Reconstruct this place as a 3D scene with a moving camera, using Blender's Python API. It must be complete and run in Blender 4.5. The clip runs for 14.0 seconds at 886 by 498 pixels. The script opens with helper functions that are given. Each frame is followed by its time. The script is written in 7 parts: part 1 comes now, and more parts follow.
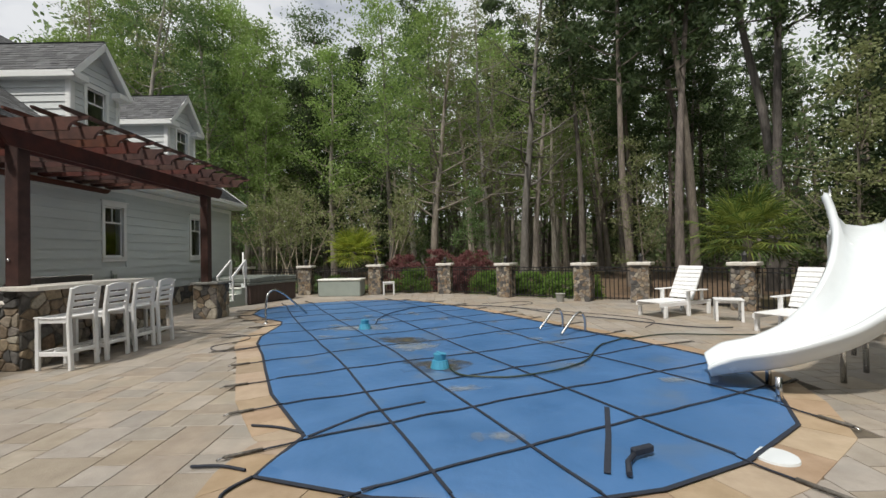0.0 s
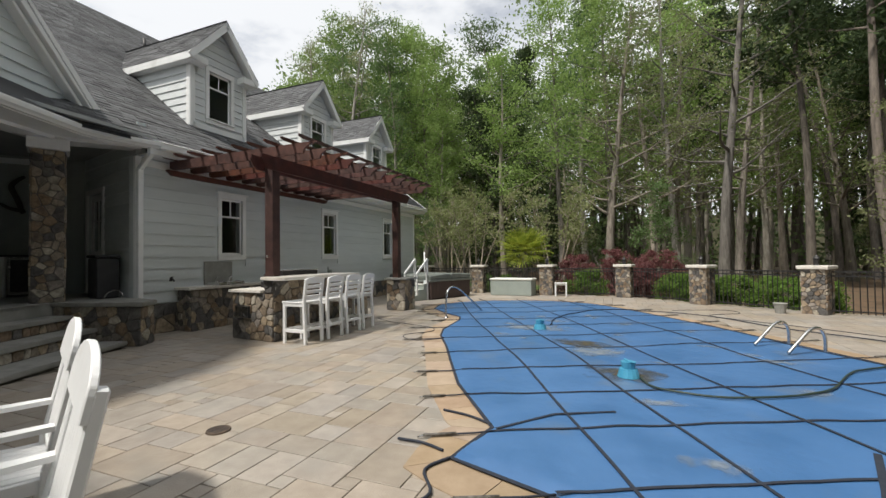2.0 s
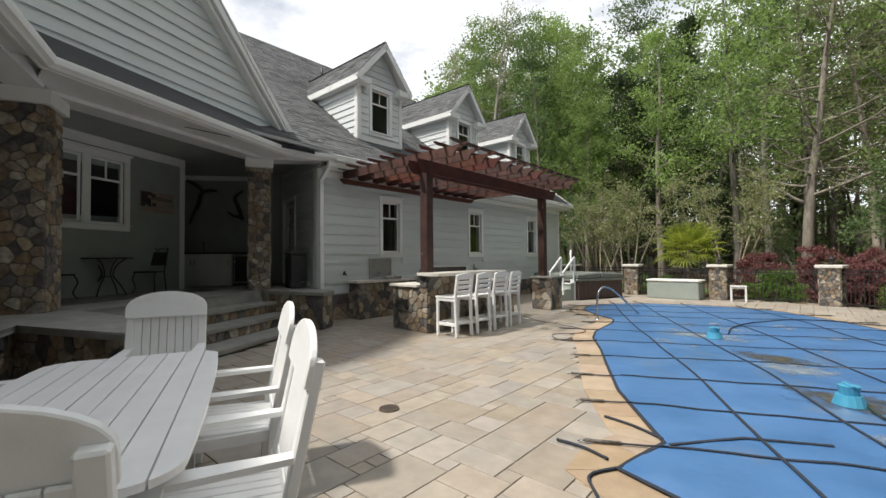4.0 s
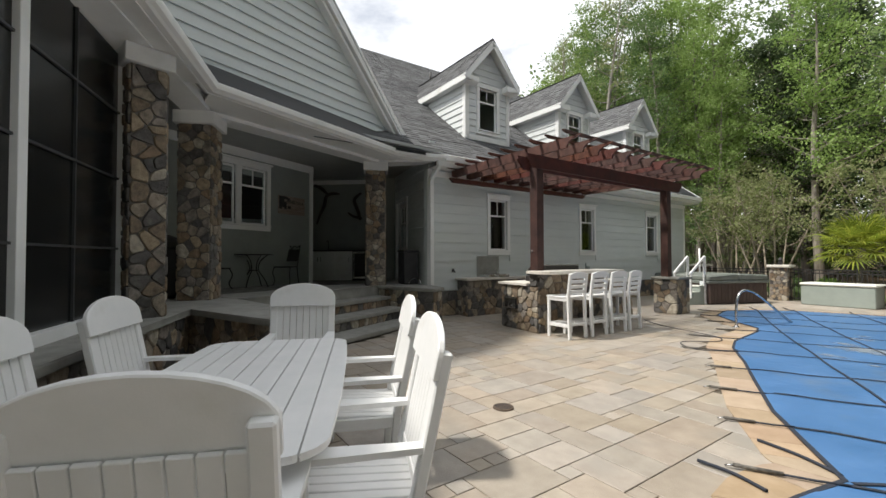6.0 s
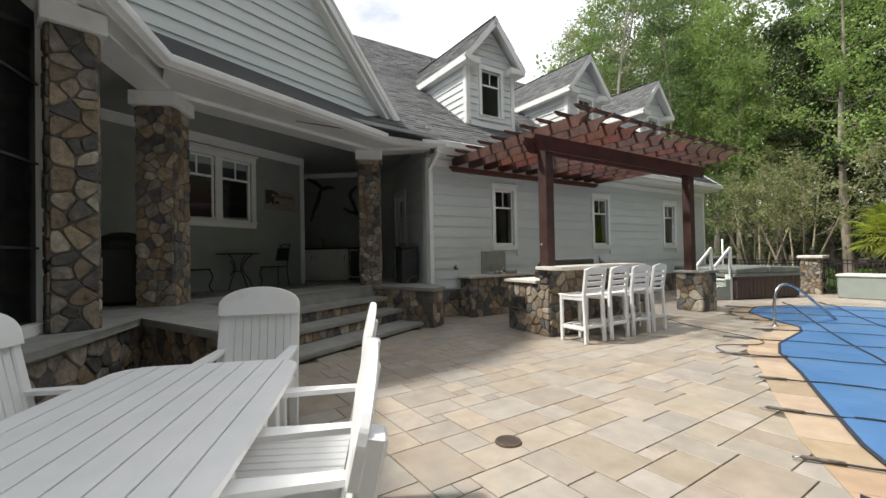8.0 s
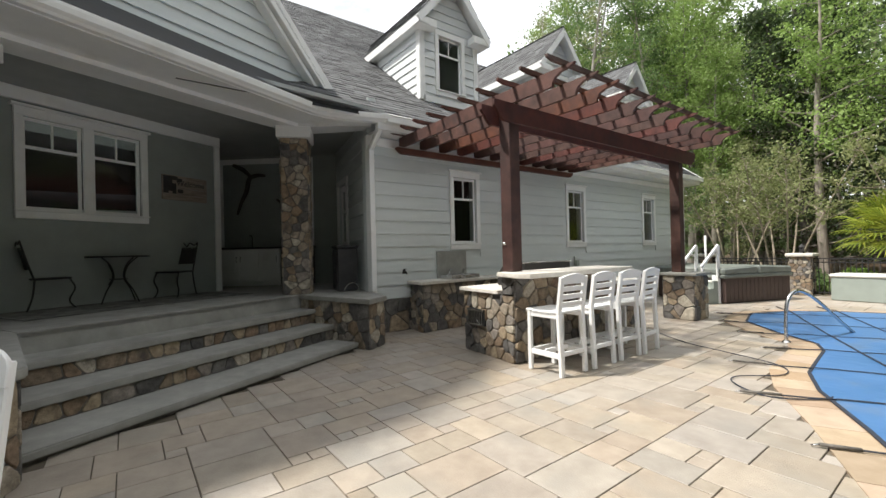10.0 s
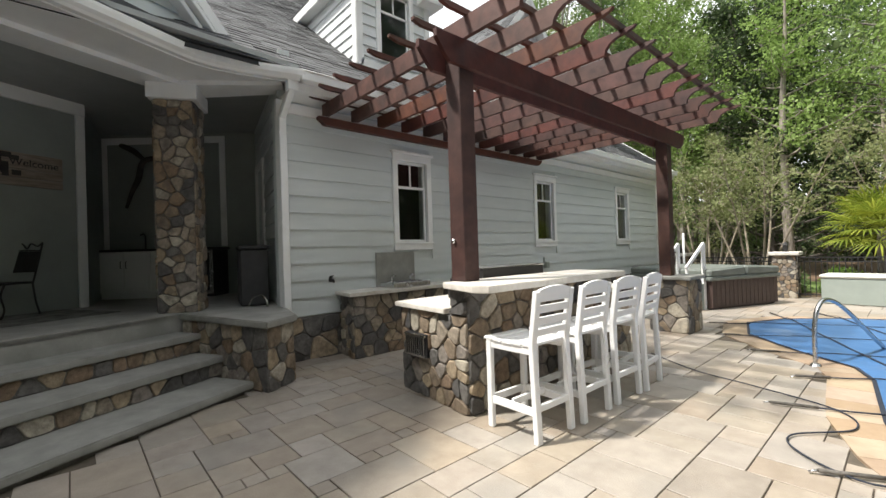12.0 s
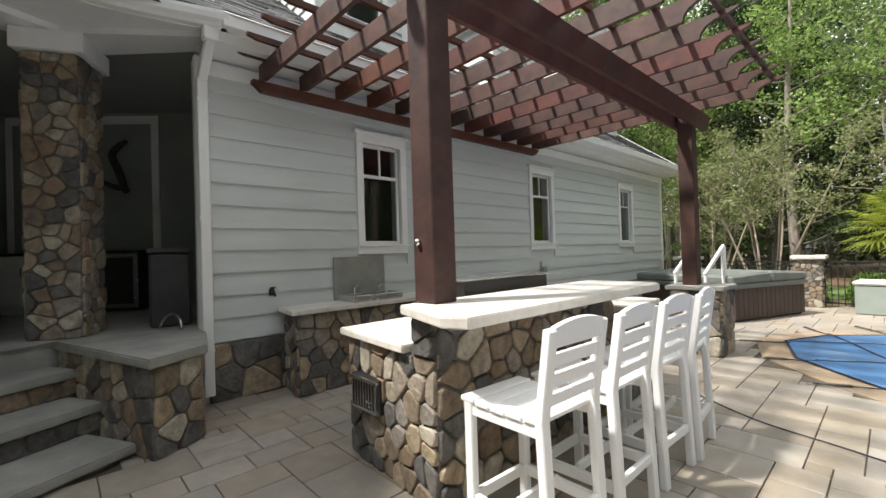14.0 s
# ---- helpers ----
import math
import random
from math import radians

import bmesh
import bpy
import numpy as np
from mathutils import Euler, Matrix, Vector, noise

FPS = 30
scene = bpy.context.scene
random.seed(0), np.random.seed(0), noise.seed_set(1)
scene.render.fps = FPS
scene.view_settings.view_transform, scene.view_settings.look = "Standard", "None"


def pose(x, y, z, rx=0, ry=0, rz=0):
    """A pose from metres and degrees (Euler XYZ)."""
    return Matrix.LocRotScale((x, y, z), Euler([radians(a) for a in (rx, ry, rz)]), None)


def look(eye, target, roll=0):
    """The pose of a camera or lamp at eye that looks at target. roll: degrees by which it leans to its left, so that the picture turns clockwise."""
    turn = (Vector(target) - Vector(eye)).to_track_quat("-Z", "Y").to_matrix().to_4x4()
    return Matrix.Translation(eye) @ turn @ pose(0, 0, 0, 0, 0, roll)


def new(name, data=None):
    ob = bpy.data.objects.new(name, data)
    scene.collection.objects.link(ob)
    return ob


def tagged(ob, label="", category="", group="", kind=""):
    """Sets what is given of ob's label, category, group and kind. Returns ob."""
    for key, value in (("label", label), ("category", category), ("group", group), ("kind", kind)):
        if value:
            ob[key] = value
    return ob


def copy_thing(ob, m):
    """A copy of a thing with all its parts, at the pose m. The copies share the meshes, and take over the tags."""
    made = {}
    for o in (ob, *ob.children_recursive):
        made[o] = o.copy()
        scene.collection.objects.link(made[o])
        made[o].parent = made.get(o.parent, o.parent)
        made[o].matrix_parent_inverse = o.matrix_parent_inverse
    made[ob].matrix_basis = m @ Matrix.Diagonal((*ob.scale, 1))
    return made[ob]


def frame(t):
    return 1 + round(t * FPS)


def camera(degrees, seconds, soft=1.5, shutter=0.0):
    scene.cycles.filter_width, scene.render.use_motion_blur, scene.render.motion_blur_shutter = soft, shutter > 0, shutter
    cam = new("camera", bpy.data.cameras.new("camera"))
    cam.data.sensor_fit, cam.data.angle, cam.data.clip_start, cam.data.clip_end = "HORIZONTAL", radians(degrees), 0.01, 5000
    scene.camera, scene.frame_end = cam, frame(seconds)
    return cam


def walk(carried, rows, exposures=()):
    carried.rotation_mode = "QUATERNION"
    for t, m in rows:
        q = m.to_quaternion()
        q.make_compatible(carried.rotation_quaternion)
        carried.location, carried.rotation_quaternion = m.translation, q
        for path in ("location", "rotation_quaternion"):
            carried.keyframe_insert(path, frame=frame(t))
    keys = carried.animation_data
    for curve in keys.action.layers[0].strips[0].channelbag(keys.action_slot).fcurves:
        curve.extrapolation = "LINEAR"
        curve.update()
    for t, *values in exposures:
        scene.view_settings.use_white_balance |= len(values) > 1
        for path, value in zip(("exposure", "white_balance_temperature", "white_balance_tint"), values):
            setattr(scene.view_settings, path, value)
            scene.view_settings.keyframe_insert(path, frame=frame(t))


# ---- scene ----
cam = camera(93.2, 14.0)
PATH = [
    (0, (8.947, 2.727, 1.49), (8.963, 4.727, 1.519), -1.2),
    (0.5, (8.897, 2.767, 1.476), (8.702, 4.757, 1.511), -1.1),
    (1, (8.855, 2.74, 1.476), (8.459, 4.7, 1.517), -1.0),
    (1.5, (8.806, 2.743, 1.466), (8.225, 4.656, 1.51), -0.9),
    (2, (8.775, 2.733, 1.462), (8.025, 4.587, 1.508), -0.8),
    (2.5, (8.747, 2.723, 1.453), (7.837, 4.504, 1.501), -0.7),
    (3, (8.721, 2.719, 1.445), (7.665, 4.417, 1.492), -0.6),
    (3.5, (8.697, 2.691, 1.447), (7.507, 4.298, 1.494), -0.5),
    (4, (8.658, 2.67, 1.442), (7.344, 4.177, 1.489), -0.5),
    (6.5, (8.46, 2.641, 1.406), (6.793, 3.744, 1.447), -0.4),
    (7, (8.33, 2.762, 1.392), (6.656, 3.856, 1.429), -0.7),
    (7.5, (8.155, 2.997, 1.387), (6.483, 4.094, 1.42), -1.0),
    (10, (6.828, 4.659, 1.468), (5.232, 5.864, 1.479), -1.4),
    (10.5, (6.553, 5.01, 1.474), (4.992, 6.26, 1.481), -1.7),
    (11, (6.281, 5.335, 1.465), (4.743, 6.613, 1.476), -1.7),
    (11.5, (5.975, 5.675, 1.461), (4.466, 6.988, 1.472), -1.7),
    (12, (5.708, 6.013, 1.458), (4.214, 7.342, 1.469), -1.8),
    (12.5, (5.463, 6.325, 1.473), (3.977, 7.663, 1.481), -1.7),
    (13, (5.232, 6.618, 1.467), (3.754, 7.966, 1.48), -1.8),
    (13.5, (5.004, 6.878, 1.464), (3.533, 8.233, 1.484), -1.9),
    (14, (4.85, 7.049, 1.476), (3.384, 8.409, 1.497), -1.8),
]

EXPOSURES = [(0, -0.46), (2, -0.22), (4, 0.0), (7.5, 0.17), (10, 0.46), (14, 0.56)]
walk(cam, [(t, look(eye, target, roll)) for t, eye, target, roll in PATH], EXPOSURES)

# ---- world and sun ----
SUN_WAY = Vector((-0.31, -0.50, 1.0)).normalized()
world = bpy.data.worlds.new("sky")
scene.world = world
world.use_nodes = True
wn = world.node_tree.nodes
wl = world.node_tree.links
sky = wn.new("ShaderNodeTexSky")
sky.sky_type = "NISHITA"
sky.sun_disc = False
sky.sun_elevation = math.asin(SUN_WAY.z)
sky.sun_rotation = math.atan2(SUN_WAY.x, SUN_WAY.y)
sky.air_density = 1.0
sky.dust_density = 2.5
# thin broken cloud over the blue
tc = wn.new("ShaderNodeTexCoord")
mp = wn.new("ShaderNodeMapping")
mp.inputs["Scale"].default_value = (1.6, 1.6, 4.0)
cn = wn.new("ShaderNodeTexNoise")
cn.inputs["Scale"].default_value = 2.2
cn.inputs["Detail"].default_value = 7
cn.inputs["Roughness"].default_value = 0.58
cr = wn.new("ShaderNodeValToRGB")
cr.color_ramp.elements[0].position = 0.28
cr.color_ramp.elements[0].color = (0.4, 0.4, 0.4, 1)
cr.color_ramp.elements[1].position = 0.48
cr.color_ramp.elements[1].color = (1, 1, 1, 1)
mixc = wn.new("ShaderNodeMixRGB")
mixc.inputs["Color2"].default_value = (9.4, 9.6, 9.9, 1)
wl.new(tc.outputs["Generated"], mp.inputs["Vector"])
wl.new(mp.outputs["Vector"], cn.inputs["Vector"])
wl.new(cn.outputs["Fac"], cr.inputs["Fac"])
wl.new(cr.outputs["Color"], mixc.inputs["Fac"])
wl.new(sky.outputs["Color"], mixc.inputs["Color1"])
wl.new(mixc.outputs["Color"], wn["Background"].inputs["Color"])
wn["Background"].inputs["Strength"].default_value = 0.115
sun_data = bpy.data.lights.new("sun", "SUN")
sun_data.energy = 5.0
sun_data.angle = radians(4.0)
sun_data.color = (1.0, 0.95, 0.87)
sun = new("sun", sun_data)
sun.matrix_world = look((0, 0, 40), Vector((0, 0, 40)) - SUN_WAY)


# ---- materials ----
def material(name, c1, c2=None, rough=0.6, metal=0.0, scale=6.0, bump=0.0, bscale=60.0, fine=0.0, rand=0.0, island=0.0, spec=0.5, stretch=(1, 1, 1), stain=None, stain_scale=1.2, stain_low=0.5, rvar=0.0, grey=1.0):
    """Two-tone noise colour, an optional stain at a larger scale, grain, relief and a change from piece to piece."""
    m = bpy.data.materials.new(name)
    m.use_nodes = True
    nt = m.node_tree
    N, L = nt.nodes, nt.links
    b = N["Principled BSDF"]
    b.inputs["Roughness"].default_value = rough
    b.inputs["Metallic"].default_value = metal
    b.inputs["Specular IOR Level"].default_value = spec
    co = N.new("ShaderNodeTexCoord")
    ma = N.new("ShaderNodeMapping")
    ma.inputs["Scale"].default_value = stretch
    place = N.new("ShaderNodeNewGeometry").outputs["Position"] if rand else co.outputs["Object"]
    L.new(place, ma.inputs["Vector"])
    n1 = N.new("ShaderNodeTexNoise")
    n1.inputs["Scale"].default_value = scale
    n1.inputs["Detail"].default_value = 6
    n1.inputs["Roughness"].default_value = 0.62
    L.new(ma.outputs["Vector"], n1.inputs["Vector"])
    r1 = N.new("ShaderNodeValToRGB")
    r1.color_ramp.elements[0].position = 0.32
    r1.color_ramp.elements[1].position = 0.68
    r1.color_ramp.elements[0].color = (*c1, 1)
    r1.color_ramp.elements[1].color = (*(c2 or c1), 1)
    L.new(n1.outputs["Fac"], r1.inputs["Fac"])
    col = r1.outputs["Color"]
    if stain:
        n2 = N.new("ShaderNodeTexNoise")
        n2.inputs["Scale"].default_value = stain_scale
        n2.inputs["Detail"].default_value = 5
        L.new(place, n2.inputs["Vector"])
        r2 = N.new("ShaderNodeValToRGB")
        r2.color_ramp.elements[0].position = stain_low
        r2.color_ramp.elements[1].position = min(1.0, stain_low + 0.22)
        L.new(n2.outputs["Fac"], r2.inputs["Fac"])
        mx = N.new("ShaderNodeMixRGB")
        mx.inputs["Color2"].default_value = (*stain, 1)
        L.new(r2.outputs["Color"], mx.inputs["Fac"])
        L.new(col, mx.inputs["Color1"])
        col = mx.outputs["Color"]
    if rand or island or fine:
        hs = N.new("ShaderNodeHueSaturation")
        L.new(col, hs.inputs["Color"])
        if rand or island:
            if rand:
                src = N.new("ShaderNodeObjectInfo").outputs["Random"]
            else:
                src = N.new("ShaderNodeNewGeometry").outputs["Random Per Island"]
            mr = N.new("ShaderNodeMapRange")
            k = rand or island
            mr.inputs["To Min"].default_value = 1 - k
            mr.inputs["To Max"].default_value = 1 + k
            L.new(src, mr.inputs["Value"])
            L.new(mr.outputs["Result"], hs.inputs["Value"])
            wn2 = N.new("ShaderNodeTexWhiteNoise")
            wn2.noise_dimensions = "1D"
            L.new(src, wn2.inputs["W"])
            mh = N.new("ShaderNodeMapRange")
            mh.inputs["To Min"].default_value = 0.5 - 0.045 * k
            mh.inputs["To Max"].default_value = 0.5 + 0.045 * k
            L.new(wn2.outputs["Value"], mh.inputs["Value"])
            L.new(mh.outputs["Result"], hs.inputs["Hue"])
            ms = N.new("ShaderNodeMapRange")
            ms.inputs["To Min"].default_value = max(0.0, 1 - k * grey)
            ms.inputs["To Max"].default_value = 1 + 0.6 * k
            wn3 = N.new("ShaderNodeTexWhiteNoise")
            wn3.noise_dimensions = "1D"
            ad = N.new("ShaderNodeMath")
            ad.inputs[1].default_value = 3.7
            L.new(src, ad.inputs[0])
            L.new(ad.outputs[0], wn3.inputs["W"])
            L.new(wn3.outputs["Value"], ms.inputs["Value"])
            L.new(ms.outputs["Result"], hs.inputs["Saturation"])
        col = hs.outputs["Color"]
    L.new(col, b.inputs["Base Color"])
    if bump:
        n3 = N.new("ShaderNodeTexNoise")
        n3.inputs["Scale"].default_value = bscale
        n3.inputs["Detail"].default_value = 4
        L.new(ma.outputs["Vector"], n3.inputs["Vector"])
        bp = N.new("ShaderNodeBump")
        bp.inputs["Strength"].default_value = bump
        bp.inputs["Distance"].default_value = 0.01
        L.new(n3.outputs["Fac"], bp.inputs["Height"])
        L.new(bp.outputs["Normal"], b.inputs["Normal"])
    if rvar:
        mr2 = N.new("ShaderNodeMapRange")
        mr2.inputs["To Min"].default_value = max(0.0, rough - rvar)
        mr2.inputs["To Max"].default_value = min(1.0, rough + rvar)
        L.new(n1.outputs["Fac"], mr2.inputs["Value"])
        L.new(mr2.outputs["Result"], b.inputs["Roughness"])
    return m


def glass(name, tint=(0.9, 0.95, 0.93)):
    m = bpy.data.materials.new(name)
    m.use_nodes = True
    b = m.node_tree.nodes["Principled BSDF"]
    b.inputs["Base Color"].default_value = (*tint, 1)
    b.inputs["Roughness"].default_value = 0.02
    b.inputs["Transmission Weight"].default_value = 1.0
    b.inputs["IOR"].default_value = 1.45
    return m


M_SIDING = material("painted_siding", (0.565, 0.605, 0.60), (0.625, 0.665, 0.66), 0.55, scale=3, bump=0.12, bscale=40, rand=0.03, stretch=(1, 0.3, 3), stain=(0.55, 0.585, 0.58), stain_scale=0.7, stain_low=0.55)
# lighter copy of the siding, with sunlight painted in, for the dormers
M_SIDING_SUNLIT = material("sunlit_dormer_siding", (0.62, 0.65, 0.65), (0.69, 0.72, 0.72), 0.55, scale=3, bump=0.12, bscale=40, rand=0.03, stretch=(1, 0.3, 3), stain=(0.55, 0.58, 0.57), stain_scale=0.7, stain_low=0.55)
M_TRIM = material("white_trim_paint", (0.80, 0.81, 0.80), (0.85, 0.86, 0.85), 0.45, scale=4, bump=0.05, stain=(0.66, 0.66, 0.63), stain_scale=2, stain_low=0.6)
M_PLASTIC = material("white_poly_lumber", (0.78, 0.79, 0.79), (0.84, 0.84, 0.84), 0.42, scale=5, bump=0.06, bscale=120, stain=(0.68, 0.67, 0.64), stain_scale=3, stain_low=0.62)
M_SLIDE = material("white_slide_gelcoat", (0.66, 0.70, 0.72), (0.72, 0.76, 0.78), 0.25, scale=2, rvar=0.08, stain=(0.66, 0.69, 0.68), stain_scale=1.5, stain_low=0.6)


def stone_material(name):
    """Mixed field stone: each stone its own tone, mottled, rough."""
    m = bpy.data.materials.new(name)
    m.use_nodes = True
    N, L = m.node_tree.nodes, m.node_tree.links
    b = N["Principled BSDF"]
    b.inputs["Roughness"].default_value = 0.82
    b.inputs["Specular IOR Level"].default_value = 0.3
    o = N.new("ShaderNodeObjectInfo")
    tone = N.new("ShaderNodeValToRGB")
    tone.color_ramp.interpolation = "CONSTANT"
    el = tone.color_ramp.elements
    tones = [(0.0, (0.11, 0.105, 0.10)), (0.16, (0.23, 0.18, 0.13)), (0.30, (0.30, 0.255, 0.20)), (0.43, (0.15, 0.142, 0.132)), (0.56, (0.35, 0.28, 0.195)), (0.67, (0.26, 0.23, 0.20)), (0.79, (0.24, 0.175, 0.12)), (0.90, (0.41, 0.37, 0.30))]
    el[0].position, el[0].color = tones[0][0], (*tones[0][1], 1)
    el[1].position, el[1].color = tones[1][0], (*tones[1][1], 1)
    for p, c in tones[2:]:
        e = el.new(p)
        e.color = (*c, 1)
    L.new(o.outputs["Random"], tone.inputs["Fac"])
    g = N.new("ShaderNodeNewGeometry")
    n1 = N.new("ShaderNodeTexNoise")
    n1.inputs["Scale"].default_value = 11
    n1.inputs["Detail"].default_value = 8
    n1.inputs["Roughness"].default_value = 0.7
    L.new(g.outputs["Position"], n1.inputs["Vector"])
    r1 = N.new("ShaderNodeMapRange")
    r1.inputs["From Min"].default_value = 0.28
    r1.inputs["From Max"].default_value = 0.72
    r1.inputs["To Min"].default_value = 0.45
    r1.inputs["To Max"].default_value = 1.5
    L.new(n1.outputs["Fac"], r1.inputs["Value"])
    hs = N.new("ShaderNodeHueSaturation")
    L.new(tone.outputs["Color"], hs.inputs["Color"])
    L.new(r1.outputs["Result"], hs.inputs["Value"])
    n2 = N.new("ShaderNodeTexNoise")
    n2.inputs["Scale"].default_value = 4
    n2.inputs["Detail"].default_value = 5
    L.new(g.outputs["Position"], n2.inputs["Vector"])
    r2 = N.new("ShaderNodeValToRGB")
    r2.color_ramp.elements[0].position = 0.58
    r2.color_ramp.elements[1].position = 0.80
    L.new(n2.outputs["Fac"], r2.inputs["Fac"])
    mx = N.new("ShaderNodeMixRGB")
    mx.inputs["Color2"].default_value = (0.07, 0.066, 0.062, 1)
    L.new(r2.outputs["Color"], mx.inputs["Fac"])
    L.new(hs.outputs["Color"], mx.inputs["Color1"])
    L.new(mx.outputs["Color"], b.inputs["Base Color"])
    n3 = N.new("ShaderNodeTexNoise")
    n3.inputs["Scale"].default_value = 24
    n3.inputs["Detail"].default_value = 7
    n3.inputs["Roughness"].default_value = 0.65
    L.new(g.outputs["Position"], n3.inputs["Vector"])
    bp = N.new("ShaderNodeBump")
    bp.inputs["Strength"].default_value = 0.9
    bp.inputs["Distance"].default_value = 0.02
    L.new(n3.outputs["Fac"], bp.inputs["Height"])
    L.new(bp.outputs["Normal"], b.inputs["Normal"])
    return m


M_STONE = stone_material("mixed_field_stone")
M_MORTAR = material("mortar", (0.10, 0.093, 0.085), (0.17, 0.157, 0.142), 0.95, scale=12, bump=0.5, bscale=60)
M_SLAB = material("bluestone_slab", (0.23, 0.23, 0.21), (0.33, 0.325, 0.30), 0.7, scale=4, bump=0.25, bscale=50, stain=(0.21, 0.21, 0.195), stain_scale=1.5, stain_low=0.55)
M_COUNTER = material("pale_stone_counter", (0.62, 0.58, 0.52), (0.76, 0.73, 0.67), 0.4, scale=9, bump=0.1, bscale=30, stain=(0.5, 0.46, 0.40), stain_scale=6, stain_low=0.58)
M_PAVER = material("concrete_paver", (0.275, 0.228, 0.175), (0.37, 0.313, 0.248), 0.52, scale=5, bump=0.35, bscale=70, rand=0.12, grey=3.2, spec=0.85, stain=(0.27, 0.245, 0.205), stain_scale=1.6, stain_low=0.52)
M_PAVER_I = material("concrete_paver_far", (0.275, 0.228, 0.175), (0.37, 0.313, 0.248), 0.52, scale=5, bump=0.35, bscale=70, island=0.12, grey=3.2, spec=0.85, stain=(0.27, 0.245, 0.205), stain_scale=1.6, stain_low=0.52)
M_JOINT = material("joint_sand", (0.075, 0.062, 0.046), (0.13, 0.108, 0.08), 0.95, scale=8, bump=0.4)
M_COPING = material("tan_coping", (0.32, 0.235, 0.155), (0.41, 0.31, 0.215), 0.55, scale=5, bump=0.25, rand=0.16, stain=(0.35, 0.25, 0.16), stain_scale=3, stain_low=0.58)
M_COVER = material("blue_pool_cover", (0.042, 0.13, 0.30), (0.065, 0.17, 0.37), 0.4, scale=1.4, bump=0.8, bscale=5, spec=0.85, stain=(0.11, 0.165, 0.25), stain_scale=1.3, stain_low=0.57, rvar=0.12)
M_STRAP = material("dark_webbing", (0.012, 0.018, 0.03), (0.025, 0.03, 0.045), 0.8, scale=30, bump=0.2)
M_SPRING = material("grimy_spring_sleeve", (0.04, 0.037, 0.033), (0.17, 0.155, 0.135), 0.7, scale=26, bump=0.5)
M_HOSE = material("dark_green_hose", (0.02, 0.035, 0.025), (0.035, 0.05, 0.035), 0.5, scale=20)
M_BLACK = material("black_metal", (0.012, 0.012, 0.012), (0.022, 0.02, 0.02), 0.5, scale=20, bump=0.1)
M_STEEL = material("stainless_steel", (0.55, 0.55, 0.54), (0.64, 0.64, 0.63), 0.25, metal=1.0, scale=8, rvar=0.08)
M_CEDAR = material("red_brown_cedar", (0.045, 0.014, 0.0095), (0.098, 0.031, 0.019), 0.6, scale=5, bump=0.3, bscale=14, stretch=(1, 1, 1), rand=0.25, stain=(0.03, 0.011, 0.009), stain_scale=2.2, stain_low=0.55)
M_SHINGLE = material("charcoal_shingle", (0.075, 0.078, 0.082), (0.12, 0.122, 0.125), 0.9, scale=30, bump=0.5, bscale=150, island=0.35, stain=(0.055, 0.057, 0.06), stain_scale=0.6, stain_low=0.55)
M_DARK = material("black_flashing", (0.012, 0.012, 0.014), (0.02, 0.02, 0.022), 0.55, scale=10)
M_GLASS = glass("window_glass", (0.82, 0.87, 0.87))
# near-black, so the gloom of the rooms is painted in
M_UNLIT_ROOM = material("unlit_room_black", (0.010, 0.010, 0.010), (0.016, 0.015, 0.014), 0.9)
M_SCREEN = material("dark_screen", (0.006, 0.007, 0.0075), (0.012, 0.013, 0.014), 0.22, scale=1.5)
M_BAR = material("dark_grey_bar", (0.03, 0.032, 0.034), (0.045, 0.047, 0.05), 0.5)
# a whitish ceiling greyed down, its shade mixed into the colour
M_CEIL_SHADED = material("shaded_porch_ceiling", (0.32, 0.335, 0.325), (0.37, 0.385, 0.375), 0.6, scale=3, bump=0.05)
# siding grey-green taken down to include the shade under the porch roof
M_PORCHWALL_SHADED = material("shaded_porch_wall", (0.25, 0.28, 0.26), (0.30, 0.33, 0.31), 0.6, scale=2, bump=0.06)
M_TUB = material("brown_tub_panel", (0.055, 0.035, 0.03), (0.085, 0.055, 0.048), 0.55, scale=4, bump=0.2, stretch=(6, 6, 1))
M_TUBLID = material("grey_green_vinyl", (0.12, 0.138, 0.125), (0.18, 0.198, 0.18), 0.5, scale=3, bump=0.15, bscale=30, stain=(0.3, 0.3, 0.28), stain_scale=2, stain_low=0.58)
M_BOX = material("sage_resin", (0.27, 0.31, 0.28), (0.31, 0.35, 0.32), 0.55, scale=3, bump=0.1)
M_BOXLID = material("cream_resin", (0.62, 0.63, 0.58), (0.70, 0.71, 0.66), 0.5, scale=3, bump=0.1)
M_PUMP = material("blue_plastic", (0.05, 0.26, 0.42), (0.08, 0.34, 0.5), 0.4, scale=5)
M_MUD = material("leaf_sludge", (0.055, 0.05, 0.03), (0.12, 0.10, 0.055), 0.9, scale=9, bump=0.5)
M_GROUND = material("forest_floor", (0.075, 0.05, 0.03), (0.15, 0.095, 0.055), 0.95, scale=1.2, bump=0.6, bscale=14, stain=(0.10, 0.105, 0.045), stain_scale=0.12, stain_low=0.5)
M_BARK = material("grey_bark", (0.14, 0.12, 0.10), (0.32, 0.285, 0.24), 0.95, scale=4, bump=0.9, bscale=9, stretch=(3, 3, 0.5), rand=0.35)
M_BARK_PALE = material("pale_bark", (0.24, 0.20, 0.15), (0.40, 0.34, 0.27), 0.85, scale=6, bump=0.4, bscale=12)
M_BARKP = material("pine_bark", (0.09, 0.077, 0.066), (0.21, 0.18, 0.15), 0.95, scale=4, bump=0.9, bscale=9, stretch=(3, 3, 0.6), rand=0.3)


